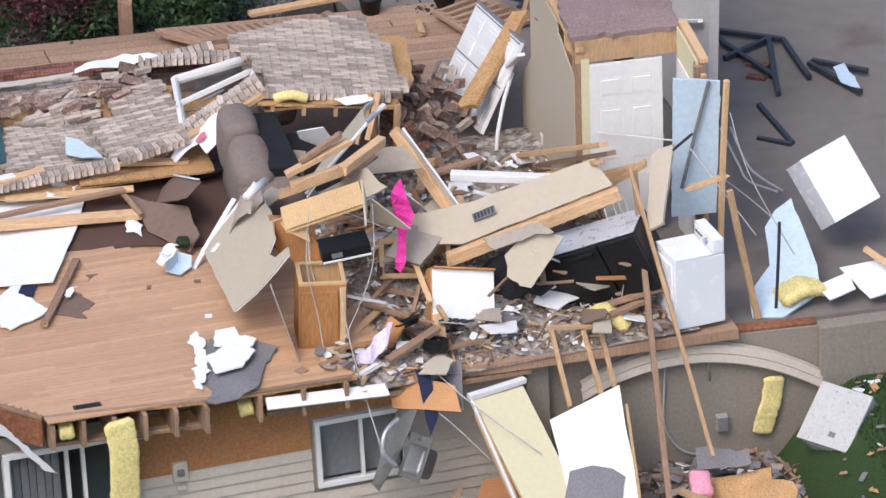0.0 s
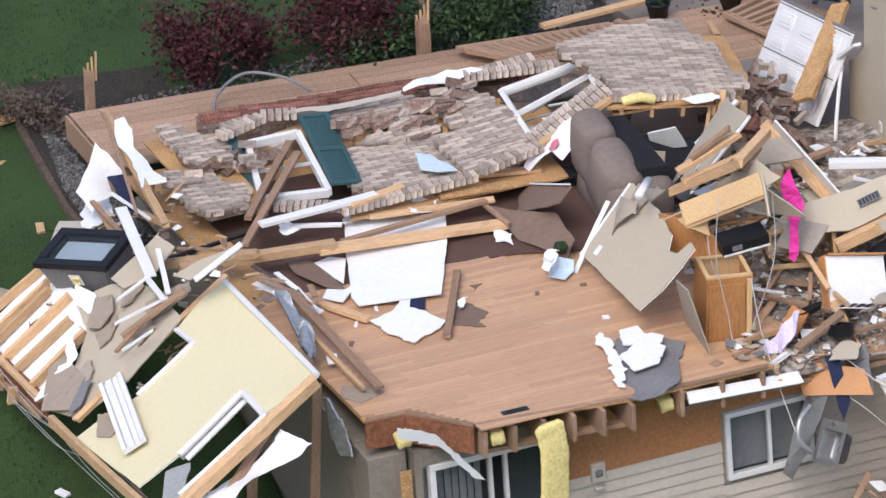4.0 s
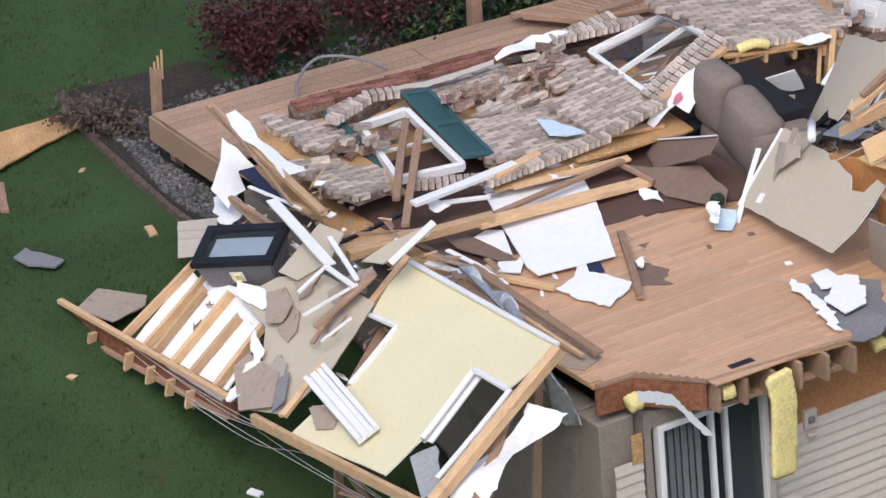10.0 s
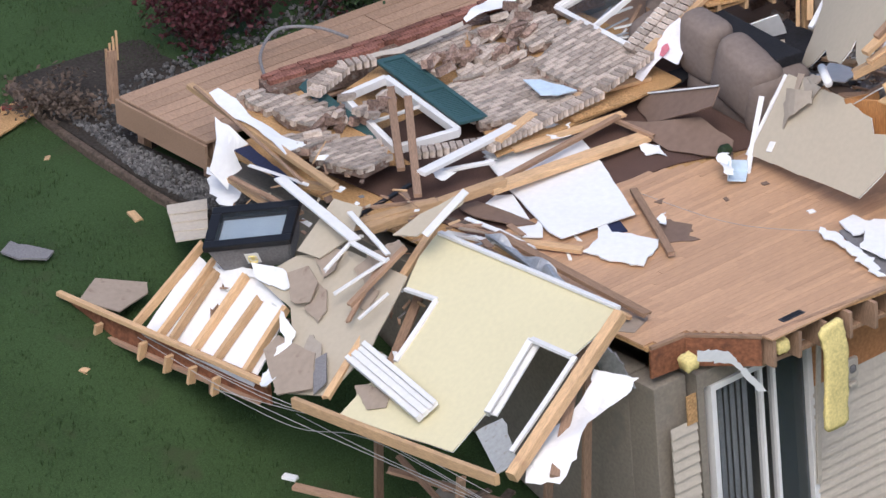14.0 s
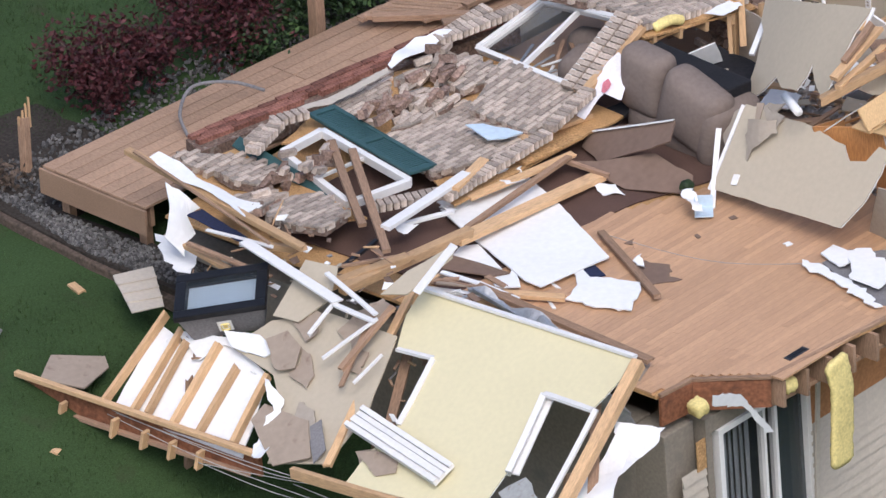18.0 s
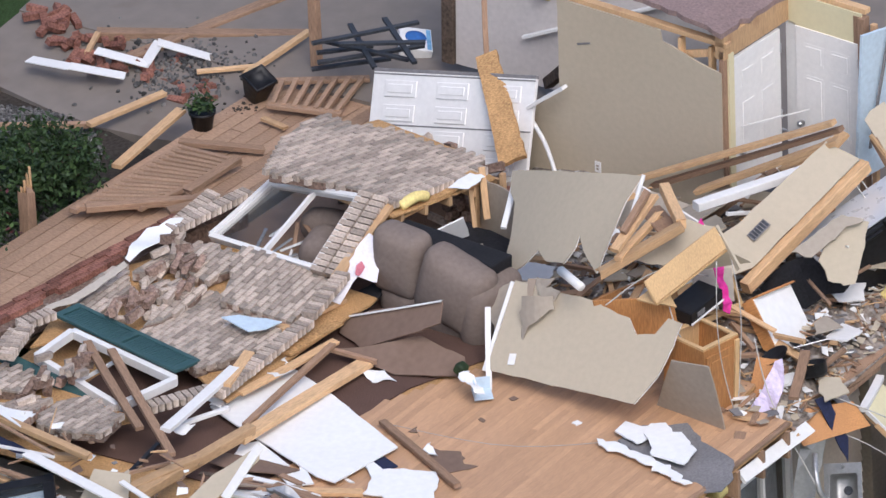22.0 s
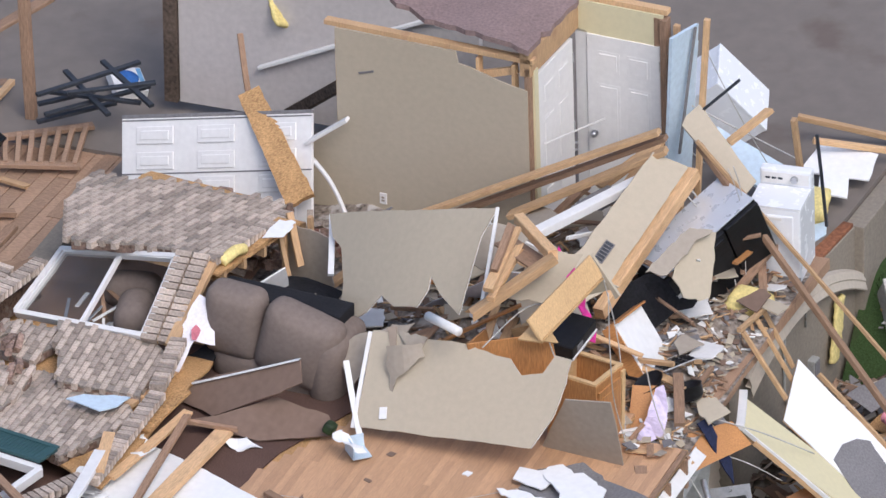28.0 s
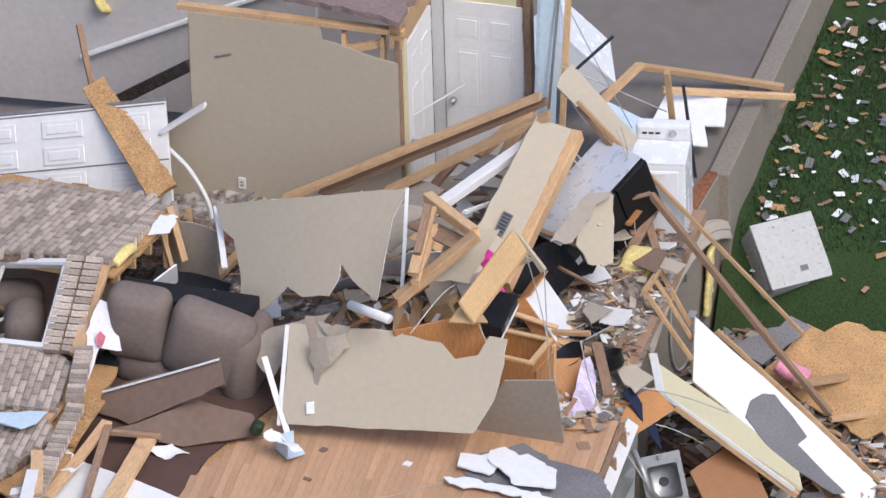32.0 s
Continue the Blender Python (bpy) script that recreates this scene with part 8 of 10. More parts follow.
# ---------- over the front edge ----------
sheet("wall_panel", (4.01, -0.27, -0.4), (0.53, 0.15, -0.02), (-0.1, 0.9, 0.78), [(0, 0), (0.55, 0), (0.6, -1.5), (0.06, -1.5)], 0.05, CREAM, "cream wall section sliding down over the front edge", "wall", 0.002, 0.1, 10, back=PINE)
stick((3.98, -0.25, -0.37), (4.57, -0.08, -0.38), 0.07, 0.05, WHITE, "white trim on the cream wall section", "trim_board", category="trim")
stick((3.99, -0.28, -0.39), (4.2, -1.3, -1.32), 0.02, 0.035, WHITE, "white edge board of the cream wall section", "trim_board", category="trim")
stick((4.02, -0.36, -0.5), (4.24, -1.32, -1.4), 0.05, 0.05, PINE, "pine stud under the cream wall section", "wall_stud", splinter=0.02)
sheet("drywall_sheet", (4.708, -0.385, -0.673), (0.959, 0.143, 0.244), (-0.264, 0.76, 0.593), [(0.0, 0.0), (0.74, 0.0), (0.58, -0.39), (0.42, -0.86), (0.2, -1.34), (-0.11, -2.01), (-0.37, -2.26), (-0.49, -1.86), (-0.38, -1.53), (-0.23, -0.77)], 0.02, PAPER, "large white drywall sheet sliding off the wall", "drywall", 0.002, 0.1, 38, back=PINE)
sheet("drywall_piece", (4.752, -0.808, -1.001), (0.994, -0.026, 0.109), (-0.049, 0.773, 0.632), [(0.0, 0.0), (0.22, 0.0), (0.39, -0.08), (0.48, -0.19), (0.39, -0.39), (0.28, -0.58), (0.12, -0.52), (0.06, -0.72), (-0.02, -1.06), (-0.13, -0.96), (-0.19, -0.37)], 0.008, SLATE, "grey torn paper patch on the white sheet", "paper", 0.004, 0.1, 45)
stick((5.424, -0.455, -0.611), (5.164, -1.931, -1.865), 0.025, 0.04, PINE, "pine strip edging the white sheet", splinter=0.02)
sheet("drywall_piece", (4.691, -1.38, -1.537), (0.778, 0.322, 0.539), (-0.659, 0.385, 0.646), [(0, 0), (0.18, 0), (0.06, -0.41), (-0.13, -0.34)], 0.02, OSB, "orange board scrap at the panel foot", "board", 0.02, 0.1, 59)
stick((4.83, 0.04, 0.05), (5.36, -0.02, -0.0), 0.04, 0.04, PINE, "pine head of a small broken frame", "frame_stick", splinter=0.02)
stick((4.87, 0.02, 0.02), (4.92, -0.34, -0.6), 0.04, 0.035, PINE, "pine stick of a small broken frame", "frame_stick", splinter=0.02)
stick((5.17, 0.0, -0.02), (5.26, -0.28, -0.62), 0.04, 0.035, PINE, "pine stick of a small broken frame", "frame_stick", splinter=0.02)
stick((5.33, -0.01, -0.03), (5.39, -0.24, -0.56), 0.04, 0.035, PINE, "pine stick of a small broken frame", "frame_stick", splinter=0.02)
sink()
sheet("oak_board", (3.316, 0.195, -0.2), (0.766, -0.642, -0.025), (0.402, 0.448, 0.798), [(0.0, 0.0), (0.68, 0.0), (0.8, -0.23), (0.16, -0.32)], 0.02, OAKCAB, "oak cabinet door hanging over the front edge", "door", 0.001, 0.1, 4, bend=lambda x, y: -0.2 * (x - 0.33) ** 2, cuts=5)
sheet("dark_cloth", (3.539, -0.033, -0.118), (0.942, -0.328, -0.069), (0.233, 0.399, 0.887), [(0, 0), (0.13, 0), (0.24, -0.4), (0.17, -0.6), (0.1, -0.34)], 0.012, NAVY, "dark navy garment hanging over the edge", "clothing", 0.015, 0.06, 11)
sheet("grey_board", (3.793, 0.138, -0.134), (0.884, -0.468, -0.007), (0.329, 0.635, 0.699), [(0, 0), (0.23, 0), (0.32, -0.49)], 0.014, SLATE, "grey triangular board at the edge", "board", 0.006, 0.1, 18)
sheet("white_sheet_cloth", (3.385, 0.271, 0.255), (0.522, -0.808, 0.271), (0.372, 0.502, 0.781), [(0.0, 0.0), (0.07, 0.0), (0.06, -0.09), (-0.01, -0.28), (-0.09, -0.39), (-0.23, -0.4), (-0.37, -0.44), (-0.37, -0.38), (-0.22, -0.26)], 0.01, LILAC, "lilac-white printed cloth draped over the cabinet", "cloth", 0.006, 0.05, 25, bend=lambda x, y: 0.02 * math.sin(30 * x + 9 * y), cuts=5)
sheet("oak_board", (3.268, 0.485, -0.112), (0.573, 0.066, 0.817), (-0.288, 0.949, 0.125), [(0.0, 0.0), (0.37, 0.0), (0.39, -0.21), (0.1, -0.21), (-0.04, -0.14)], 0.02, OAKCAB, "broken oak cabinet side", "panel", 0.006, 0.1, 32)
sheet("oak_board", (4.026, -0.473, -1.117), (0.696, -0.669, 0.262), (0.382, 0.653, 0.654), [(0.0, 0.0), (0.43, 0.0), (0.5, -0.16), (0.38, -0.73), (0.24, -0.83), (-0.11, -0.62)], 0.02, OAKDARK, "dark oak panel fallen below the edge", "panel", 0.002, 0.1, 39)
sheet("drywall_piece", (4.33, 1.881, 0.579), (0.537, -0.833, -0.131), (0.786, 0.563, 0.255), [(0, 0), (0.41, 0), (0.49, -0.68), (0.12, -0.93), (-0.03, -0.66)], 0.014, BEIGE, "beige drywall slab over the kitchen wreck", "drywall", 0.005, 0.1, 46)
sheet("drywall_piece", (3.95, 1.454, 0.597), (0.818, -0.571, -0.065), (0.492, 0.764, 0.418), [(0, 0), (0.39, 0), (0.26, -0.43), (-0.09, -0.4)], 0.014, GREIGE, "grey-beige drywall slab on the cabinets", "drywall", 0.006, 0.1, 53)
stick((2.08, -0.16, -0.14), (3.23, -0.16, -0.2), 0.12, 0.03, WHITE, "white fascia board along the broken edge", "fascia_board", side=(0, -0.7, 0.7), splinter=0.03, category="trim")
stick((2.048, -0.092, -0.1), (2.541, 0.115, 0), 0.1, 0.04, OLDPINE, splinter=0.02)
stick((0.951, 0.326, -1.958), (0.92, 0.25, -0.496), 0.05, 0.025, SIDING, "pale corner channel beside the patio door", "corner_channel", category="trim")
stick((0.92, 0.24, -0.497), (1.462, 0.274, -0.412), 0.035, 0.015, SIDING, "bent end of a pale siding channel", "siding_channel", splinter=0.01, category="trim")
sheet("roof_felt", (1.88, 0.941, 0.03), (0.988, -0.155, 0.01), (0.14, 0.99, 0.009), [(0, 0), (0.33, 0), (0.58, -0.29), (0.42, -0.62), (0.31, -1.03), (0.1, -1.2), (-0.12, -1.25), (-0.28, -1.05), (-0.16, -0.64), (-0.08, -0.29)], 0.012, SLATE, "torn grey felt lying on the floor corner", "roofing felt", 0.008, 0.07, 88, bend=lambda x, y: 0.03 * math.sin(6 * x) * math.sin(5 * y), cuts=4)
sheet("drywall_piece", (1.95, 1.012, 0.07), (0.999, 0.05, 0), (-0.037, 0.999, 0), [(0, 0), (0.19, 0), (0.17, -0.17), (0.25, -0.26), (0.06, -0.34), (-0.11, -0.27), (-0.06, -0.13)], 0.014, PAPER, "torn white drywall piece on grey felt", "drywall", 0.01, 0.05, 95)
sheet("drywall_piece", (2.056, 0.784, 0.09), (0.998, 0.061, 0), (-0.048, 0.999, 0), [(0, 0), (0.12, 0), (0.19, -0.11), (0.07, -0.24), (0.1, -0.31), (-0.12, -0.57), (-0.39, -0.59), (-0.37, -0.41), (-0.36, -0.26), (-0.22, -0.18)], 0.014, PAPER, "torn white drywall piece on grey felt", "drywall", 0.01, 0.05, 5)
sheet("drywall_piece", (1.793, 1.097, 0.05), (0.098, -0.995, 0), (0.993, 0.122, 0), [(0, 0), (0.23, 0), (0.46, -0.09), (0.73, -0.19), (1.08, -0.38), (1.03, -0.43), (0.76, -0.33), (0.35, -0.16), (0.06, -0.09)], 0.01, PAPER, "thin white drywall strip on grey felt", "drywall", 0.022, 0.05, 12)

# ---------- insulation ----------
batt("insulation_batt", [(0.68, -0.15, -0.06), (0.72, -0.18, -0.366), (0.715, -0.175, -0.708), (0.71, -0.16, -1.12)], 0.28, 0.07, "yellow insulation batt hanging from the floor edge")
batt("insulation_tuft", [(0.176, 0.06, -0.182), (0.313, 0.037, -0.162)], 0.17, 0.13, "tuft of yellow insulation between joists")
batt("insulation_tuft", [(-0.597, 0.422, -0.188), (-0.461, 0.398, -0.167)], 0.17, 0.13, "tuft of yellow insulation between joists")
batt("insulation_tuft", [(1.858, 0.007, -0.228), (1.993, -0.012, -0.206)], 0.17, 0.13, "tuft of yellow insulation between joists")
batt("insulation_batt", [(5.264, 0.226, -0.072), (5.455, 0.17, 0.033), (5.637, 0.111, -0.102)], 0.26, 0.14, "crumpled yellow insulation on the lower floor")
batt("insulation_batt", [(7.139, 0.203, -0.148), (7.376, 0.245, -0.079), (7.566, 0.291, -0.126)], 0.3, 0.12, "yellow insulation on the garage wall")
batt("insulation_batt", [(6.979, -0.124, -0.764), (6.945, -0.119, -1.013), (6.89, -0.113, -1.184), (6.851, -0.108, -1.339)], 0.2, 0.05, "yellow insulation hanging on the concrete wall")

# ---------- right lawn ----------
def rubble_mound():
    """Dirt and broken stuff heaped against the foundation beside the air conditioner."""
    def top(x, y):
        f = max(0, 1 - ((x - 6.3) / 1.35) ** 2) * max(0, 1 - ((y + 0.55) / 1.15) ** 2)
        return -2.1 + 0.6 * math.sqrt(f) + 0.08 * noise.noise((x * 3, y * 3, 2)) + 0.03 * noise.noise((x * 9, y * 9, 5))
    n = 48
    verts = [(4.9 + 2.8 * i / n, -1.75 + 2.4 * j / n, top(4.9 + 2.8 * i / n, -1.75 + 2.4 * j / n)) for j in range(n + 1) for i in range(n + 1)]
    faces = [(j * (n + 1) + i, j * (n + 1) + i + 1, (j + 1) * (n + 1) + i + 1, (j + 1) * (n + 1) + i) for j in range(n) for i in range(n)]
    dirt = material("trampled_dirt", (0.09, 0.075, 0.06), 0.95, 0.3, 22, 4, 0.5, spec=0.1, wear=((0.2, 0.175, 0.15), 0.56, 7))
    tagged(mesh_part("rubble_mound", verts, faces, dirt, smooth=True), "mound of dirt and rubble against the foundation", "rubble", kind="stuff")
    rnd = random.Random(77)
    for mat, count in ((OLDPINE, 150), (SLATE, 110), (PAPER, 50), (BROWNPAPER, 110), (GREIGE, 70), (BARK, 120)):
        v, f = [], []
        for _ in range(count):
            x, y = rnd.uniform(5.1, 7.5), rnd.uniform(-1.6, 0.25)
            l, w = (rnd.uniform(0.08, 0.4), rnd.uniform(0.012, 0.05)) if mat in (OLDPINE, BARK) else (rnd.uniform(0.04, 0.2), rnd.uniform(0.03, 0.14))
            m = pose(x, y, top(x, y) + 0.02, rnd.gauss(0, 18), rnd.gauss(0, 18), rnd.uniform(0, 360))
            k = len(v)
            c = [(-l, -w), (l * rnd.uniform(0.6, 1), -w * rnd.uniform(0.5, 1)), (l * rnd.uniform(0.7, 1), w * rnd.uniform(0.5, 1)), (-l * rnd.uniform(0.5, 1), w)]
            v.extend(m @ Vector((a / 2, b / 2, h)) for h in (0, 0.014) for a, b in c)
            f.extend([(k + 3, k + 2, k + 1, k), (k + 4, k + 5, k + 6, k + 7)] + [(k + i, k + (i + 1) % 4, k + 4 + (i + 1) % 4, k + 4 + i) for i in range(4)])
        tagged(mesh_part("mound_rubble", v, f, mat), "broken bits strewn on the dirt mound", "debris", kind="stuff")


box_ = part("junction_box", box_bm(0.11, 0.07, 0.16, 0.01), ACGREY)
box_.matrix_world = pose(6.481, -0.049, -1.272, 0, 0, -6.8)
tagged(box_, "grey electrical box on the concrete wall", "electrical box")
part("box_cover", box_bm(0.09, 0.008, 0.13, 0.003, (0, -0.038, 0.015)), SLATE, box_)
tube("conduit", [(5.978, 0.027, -0.406), (5.95, 0.03, -0.861), (5.956, 0.029, -1.186), (6.106, 0.011, -1.442), (6.386, -0.022, -1.542)], 0.012, ACGREY, None, "grey conduit bent down the concrete wall", "pipe", 8)
tube("conduit", [(6.368, -0.02, -0.471), (6.375, -0.021, -0.748)], 0.009, ACGREY, None, "short grey conduit on the concrete wall", "pipe", 8)

rubble_mound()
condenser()
sheet("osb_sheet", (6.034, -0.701, -1.391), (0.854, -0.456, 0.251), (0.383, 0.877, 0.289), [(0.0, 0.0), (0.43, 0.0), (0.69, 0.02), (0.71, -0.14), (0.92, -0.22), (1.08, -0.69), (0.59, -1.38), (0.02, -1.04), (0.02, -0.33)], 0.02, OSB, "broken orange OSB sheet lying on rubble", "sheathing", 0.03, 0.07, 89)
batt("pink_foam", [(5.98, -0.86, -1.22), (5.95, -1.0, -1.28), (5.93, -1.12, -1.33)], 0.2, 0.1, "pink insulation on the OSB sheet", PINK)
sheet("roof_felt", (6.079, -0.477, -1.169), (0.662, -0.716, 0.221), (0.561, 0.669, 0.487), [(0.0, 0.0), (0.57, 0.0), (0.66, -0.17), (0.11, -0.25)], 0.012, SLATE, "dark roofing felt against the foundation", "roofing felt", 0.02, 0.1, 6)
stick((5.728, -1.06, -1.258), (6.788, -1.757, -1.666), 0.09, 0.04, PINE, splinter=0.02)
stick((5.623, -1.359, -1.504), (6.499, -2.254, -1.784), 0.05, 0.04, PINE, splinter=0.02)
siding_curl()

# ---------- deck and garden ----------
sheet("osb_strip", (6.16, 4.99, 0.76), (0.1, -0.15, 0.07), (-0.78, -0.82, -0.51), [(0, 0), (0.2, 0), (0.21, 1.22), (-0.04, 1.22)], 0.05, OSB, "strip of orange OSB leaning on the hall wall", "sheathing", 0.008, 0.06, 5)
stick((6.43, 5.07, 1.24), (6.21, 4.92, 0.74), 0.05, 0.035, OLDPINE, "thin stick behind the OSB strip", splinter=0.04)
tube("trim_curl", [(5.9, 4.3, 0.5), (5.72, 4.02, 0.36), (5.6, 3.84, 0.14), (5.57, 3.8, -0.02)], 0.02, WHITE, None, "white bent trim beside the OSB strip", "trim", 6)
garage_panel()
rail_panel("fallen_railing", (3.29, 7.477, -0.068), (4.89, 7.368, -0.124), (4.924, 6.774, -0.139), (3.645, 7.013, -0.09), 17, "brown wooden deck railing lying on the deck")
rail_panel("fallen_railing", (6.493, 7.39, -0.193), (7.015, 6.716, -0.235), (6.271, 6.543, -0.216), (6.052, 7.201, -0.186), 7, "brown wooden railing section lying on the deck")
stick((3.356, 7.381, -0.047), (4.348, 6.306, -0.104), 0.09, 0.06, OLDPINE, "brown plank across the fallen railing", splinter=0.02)
stick((5.003, 7.474, -0.156), (5.301, 6.745, -0.193), 0.09, 0.05, OLDPINE, "brown rail lying on the deck", splinter=0.02)
stick((4.298, 7.682, -0.136), (5.57, 7.819, -0.17), 0.1, 0.04, PINE, "pale pine board on the deck edge", splinter=0.02)
stick((5.143, 8.553, -0.311), (5.965, 8.266, -0.287), 0.08, 0.04, PINE, "pale pine board on the path", splinter=0.02)
stick((5.261, 10.593, -0.278), (4.336, 9.355, -0.183), 0.05, 0.04, PINE, "pale pine stick on the garden bed", splinter=0.02)
stick((4.464, 9.47, -0.248), (5.237, 8.599, -0.365), 0.06, 0.05, OLDPINE, "weathered edging board along the gravel bed", splinter=0.02)
stick((6.585, 9.42, -0.246), (7.599, 7.761, -0.315), 0.12, 0.1, OLDPINE, "brown timber along the path", splinter=0.02)
stick((6.192, 9.268, -0.232), (6.553, 9.386, -0.211), 0.05, 0.04, PINE, splinter=0.02)
stick((5.846, 7.121, -0.21), (5.799, 6.839, -0.218), 0.06, 0.03, PINE, splinter=0.02)
stick((6.41, 8.206, -0.257), (6.751, 7.768, -0.246), 0.06, 0.03, PINE, splinter=0.02)
stick((6.485, 7.725, -0.204), (7.461, 7.656, -0.181), 0.06, 0.05, PINE, splinter=0.02)
stick((5.84, 9.67, -0.228), (5.814, 9.188, -0.178), 0.13, 0.012, WHITE, "bent white gutter piece on the path", "gutter_piece", splinter=0.02, category="gutter")
stick((5.819, 9.206, -0.175), (6.032, 8.737, -0.261), 0.13, 0.012, WHITE, "bent white gutter piece on the path", "gutter_piece", splinter=0.02, category="gutter")
stick((6.199, 9.17, -0.177), (6.336, 8.676, -0.265), 0.13, 0.012, WHITE, "bent white gutter piece on the path", "gutter_piece", splinter=0.02, category="gutter")
stick((6.351, 8.723, -0.261), (6.494, 8.663, -0.096), 0.13, 0.012, WHITE, "bent white gutter piece on the path", "gutter_piece", splinter=0.02, category="gutter")
stick((6.483, 8.672, -0.096), (6.72, 8.261, -0.257), 0.13, 0.012, WHITE, "bent white gutter piece on the path", "gutter_piece", splinter=0.02, category="gutter")
sheet("board_piece", (6.711, 8.297, -0.322), (0.713, -0.701, 0.024), (0.678, 0.735, 0.017), [(0, 0), (0.24, 0), (0.16, -0.46), (-0.08, -0.55)], 0.015, SLATE, "grey wet board on the path", "board", 0.01, 0.1, 1)
flower_pot((5.489, 7.539, -0.301))
black_bin((6.238, 7.454, -0.299))
loose_brick((5.849, 10.133, -0.281), 0)
loose_brick((6.391, 9.556, -0.293), 1)
loose_brick((6.445, 9.541, -0.29), 2)
loose_brick((6.412, 8.58, -0.39), 3)
loose_brick((6.31, 8.146, -0.388), 4)
loose_brick((5.902, 10.198, -0.275), 5)
loose_brick((6.454, 9.908, -0.269), 6)
loose_brick((6.179, 9.419, -0.307), 7)
loose_brick((6.344, 8.556, -0.393), 8)
loose_brick((6.432, 8.19, -0.384), 9)
loose_brick((5.968, 10.56, -0.386), 10)
loose_brick((6.806, 9.992, -0.281), 11)
loose_brick((6.657, 9.231, -0.291), 12)
loose_brick((6.394, 8.964, -0.327), 13)
loose_brick((6.166, 7.928, -0.396), 14)
loose_brick((6.035, 10.689, -0.381), 15)
loose_brick((6.585, 10.002, -0.261), 16)
loose_brick((6.593, 9.195, -0.295), 17)
loose_brick((6.459, 8.527, -0.389), 18)
loose_brick((6.623, 8.185, -0.382), 19)
loose_brick((6.092, 10.666, -0.379), 20)
loose_brick((6.718, 9.741, -0.268), 21)
loose_brick((6.188, 8.912, -0.324), 22)
loose_brick((6.327, 8.739, -0.326), 23)
loose_brick((6.15, 8.114, -0.393), 24)
loose_brick((5.964, 10.363, -0.267), 25)
loose_brick((6.761, 10.208, -0.279), 26)
loose_brick((6.233, 9.283, -0.307), 27)
loose_brick((6.483, 8.314, -0.386), 28)
loose_brick((6.577, 8.4, -0.384), 29)
loose_brick((5.885, 10.251, -0.276), 30)
loose_brick((6.586, 9.788, -0.272), 31)
loose_brick((6.483, 9.499, -0.289), 32)
loose_brick((6.274, 8.663, -0.332), 33)
loose_brick((6.496, 8.505, -0.388), 34)
loose_brick((5.854, 10.26, -0.275), 35)
loose_brick((6.507, 9.85, -0.272), 36)
loose_brick((6.071, 9.051, -0.31), 37)
loose_brick((6.211, 8.618, -0.337), 38)
loose_brick((6.552, 8.089, -0.379), 39)
loose_brick((6.12, 10.645, -0.378), 40)
loose_brick((6.75, 9.906, -0.26), 41)
loose_brick((6.22, 9.116, -0.314), 42)
loose_brick((6.626, 8.553, -0.33), 43)
loose_brick((6.45, 8.128, -0.382), 44)
loose_brick((5.937, 10.275, -0.271), 45)
loose_brick((6.663, 9.909, -0.262), 46)
loose_brick((6.28, 9.31, -0.304), 47)
loose_brick((6.683, 8.55, -0.328), 48)
loose_brick((6.271, 8.047, -0.389), 49)
loose_brick((5.795, 10.127, -0.285), 50)
loose_brick((6.845, 10.031, -0.28), 51)
loose_brick((6.539, 9.17, -0.3), 52)
loose_brick((6.448, 8.37, -0.386), 53)
loose_brick((6.419, 8.015, -0.386), 54)
loose_brick((5.79, 10.185, -0.281), 55)
loose_brick((6.587, 10.127, -0.253), 56)
loose_brick((6.56, 9.304, -0.291), 57)
loose_brick((6.615, 8.368, -0.383), 58)
loose_brick((6.039, 8.174, -0.396), 59)
loose_brick((5.873, 10.493, -0.391), 60)
loose_brick((6.308, 9.706, -0.289), 61)
loose_brick((6.378, 9.574, -0.291), 62)
loose_brick((6.385, 8.945, -0.328), 63)
loose_brick((6.279, 8.41, -0.393), 64)
loose_brick((5.915, 10.405, -0.267), 65)
loose_brick((6.692, 9.868, -0.263), 66)
loose_brick((6.186, 9.275, -0.309), 67)
loose_brick((6.403, 8.561, -0.391), 68)
loose_brick((6.503, 8.496, -0.387), 69)
loose_brick((5.855, 10.565, -0.39), 70)
loose_brick((6.629, 9.863, -0.267), 71)
loose_brick((6.106, 9.334, -0.313), 72)
loose_brick((6.387, 8.677, -0.327), 73)
loose_brick((6.392, 8.007, -0.385), 74)
loose_brick((5.816, 10.333, -0.275), 75)
loose_brick((6.619, 9.864, -0.267), 76)
loose_brick((6.537, 9.413, -0.288), 77)
loose_brick((6.492, 8.881, -0.326), 78)
loose_brick((6.237, 8.264, -0.388), 79)
loose_brick((5.932, 10.402, -0.265), 80)
loose_brick((6.339, 9.655, -0.29), 81)
loose_brick((6.274, 8.988, -0.319), 82)
loose_brick((6.247, 8.651, -0.397), 83)
stick((6.619, 7.067, 0.218), (7.412, 6.419, 0.237), 0.05, 0.03, IRON, "dark bent steel bar in a tangle by the garage", "steel_bar", category="steel bar", group="tangled steel bars")
stick((6.552, 6.971, 0.074), (7.284, 6.283, 0.089), 0.05, 0.03, IRON, "dark bent steel bar in a tangle by the garage", "steel_bar", category="steel bar", group="tangled steel bars")
stick((6.852, 7.075, 0.133), (6.924, 6.222, 0.118), 0.05, 0.03, IRON, "dark bent steel bar in a tangle by the garage", "steel_bar", category="steel bar", group="tangled steel bars")
stick((6.694, 6.81, 0.24), (7.098, 6.147, 0.24), 0.05, 0.03, IRON, "dark bent steel bar in a tangle by the garage", "steel_bar", category="steel bar", group="tangled steel bars")
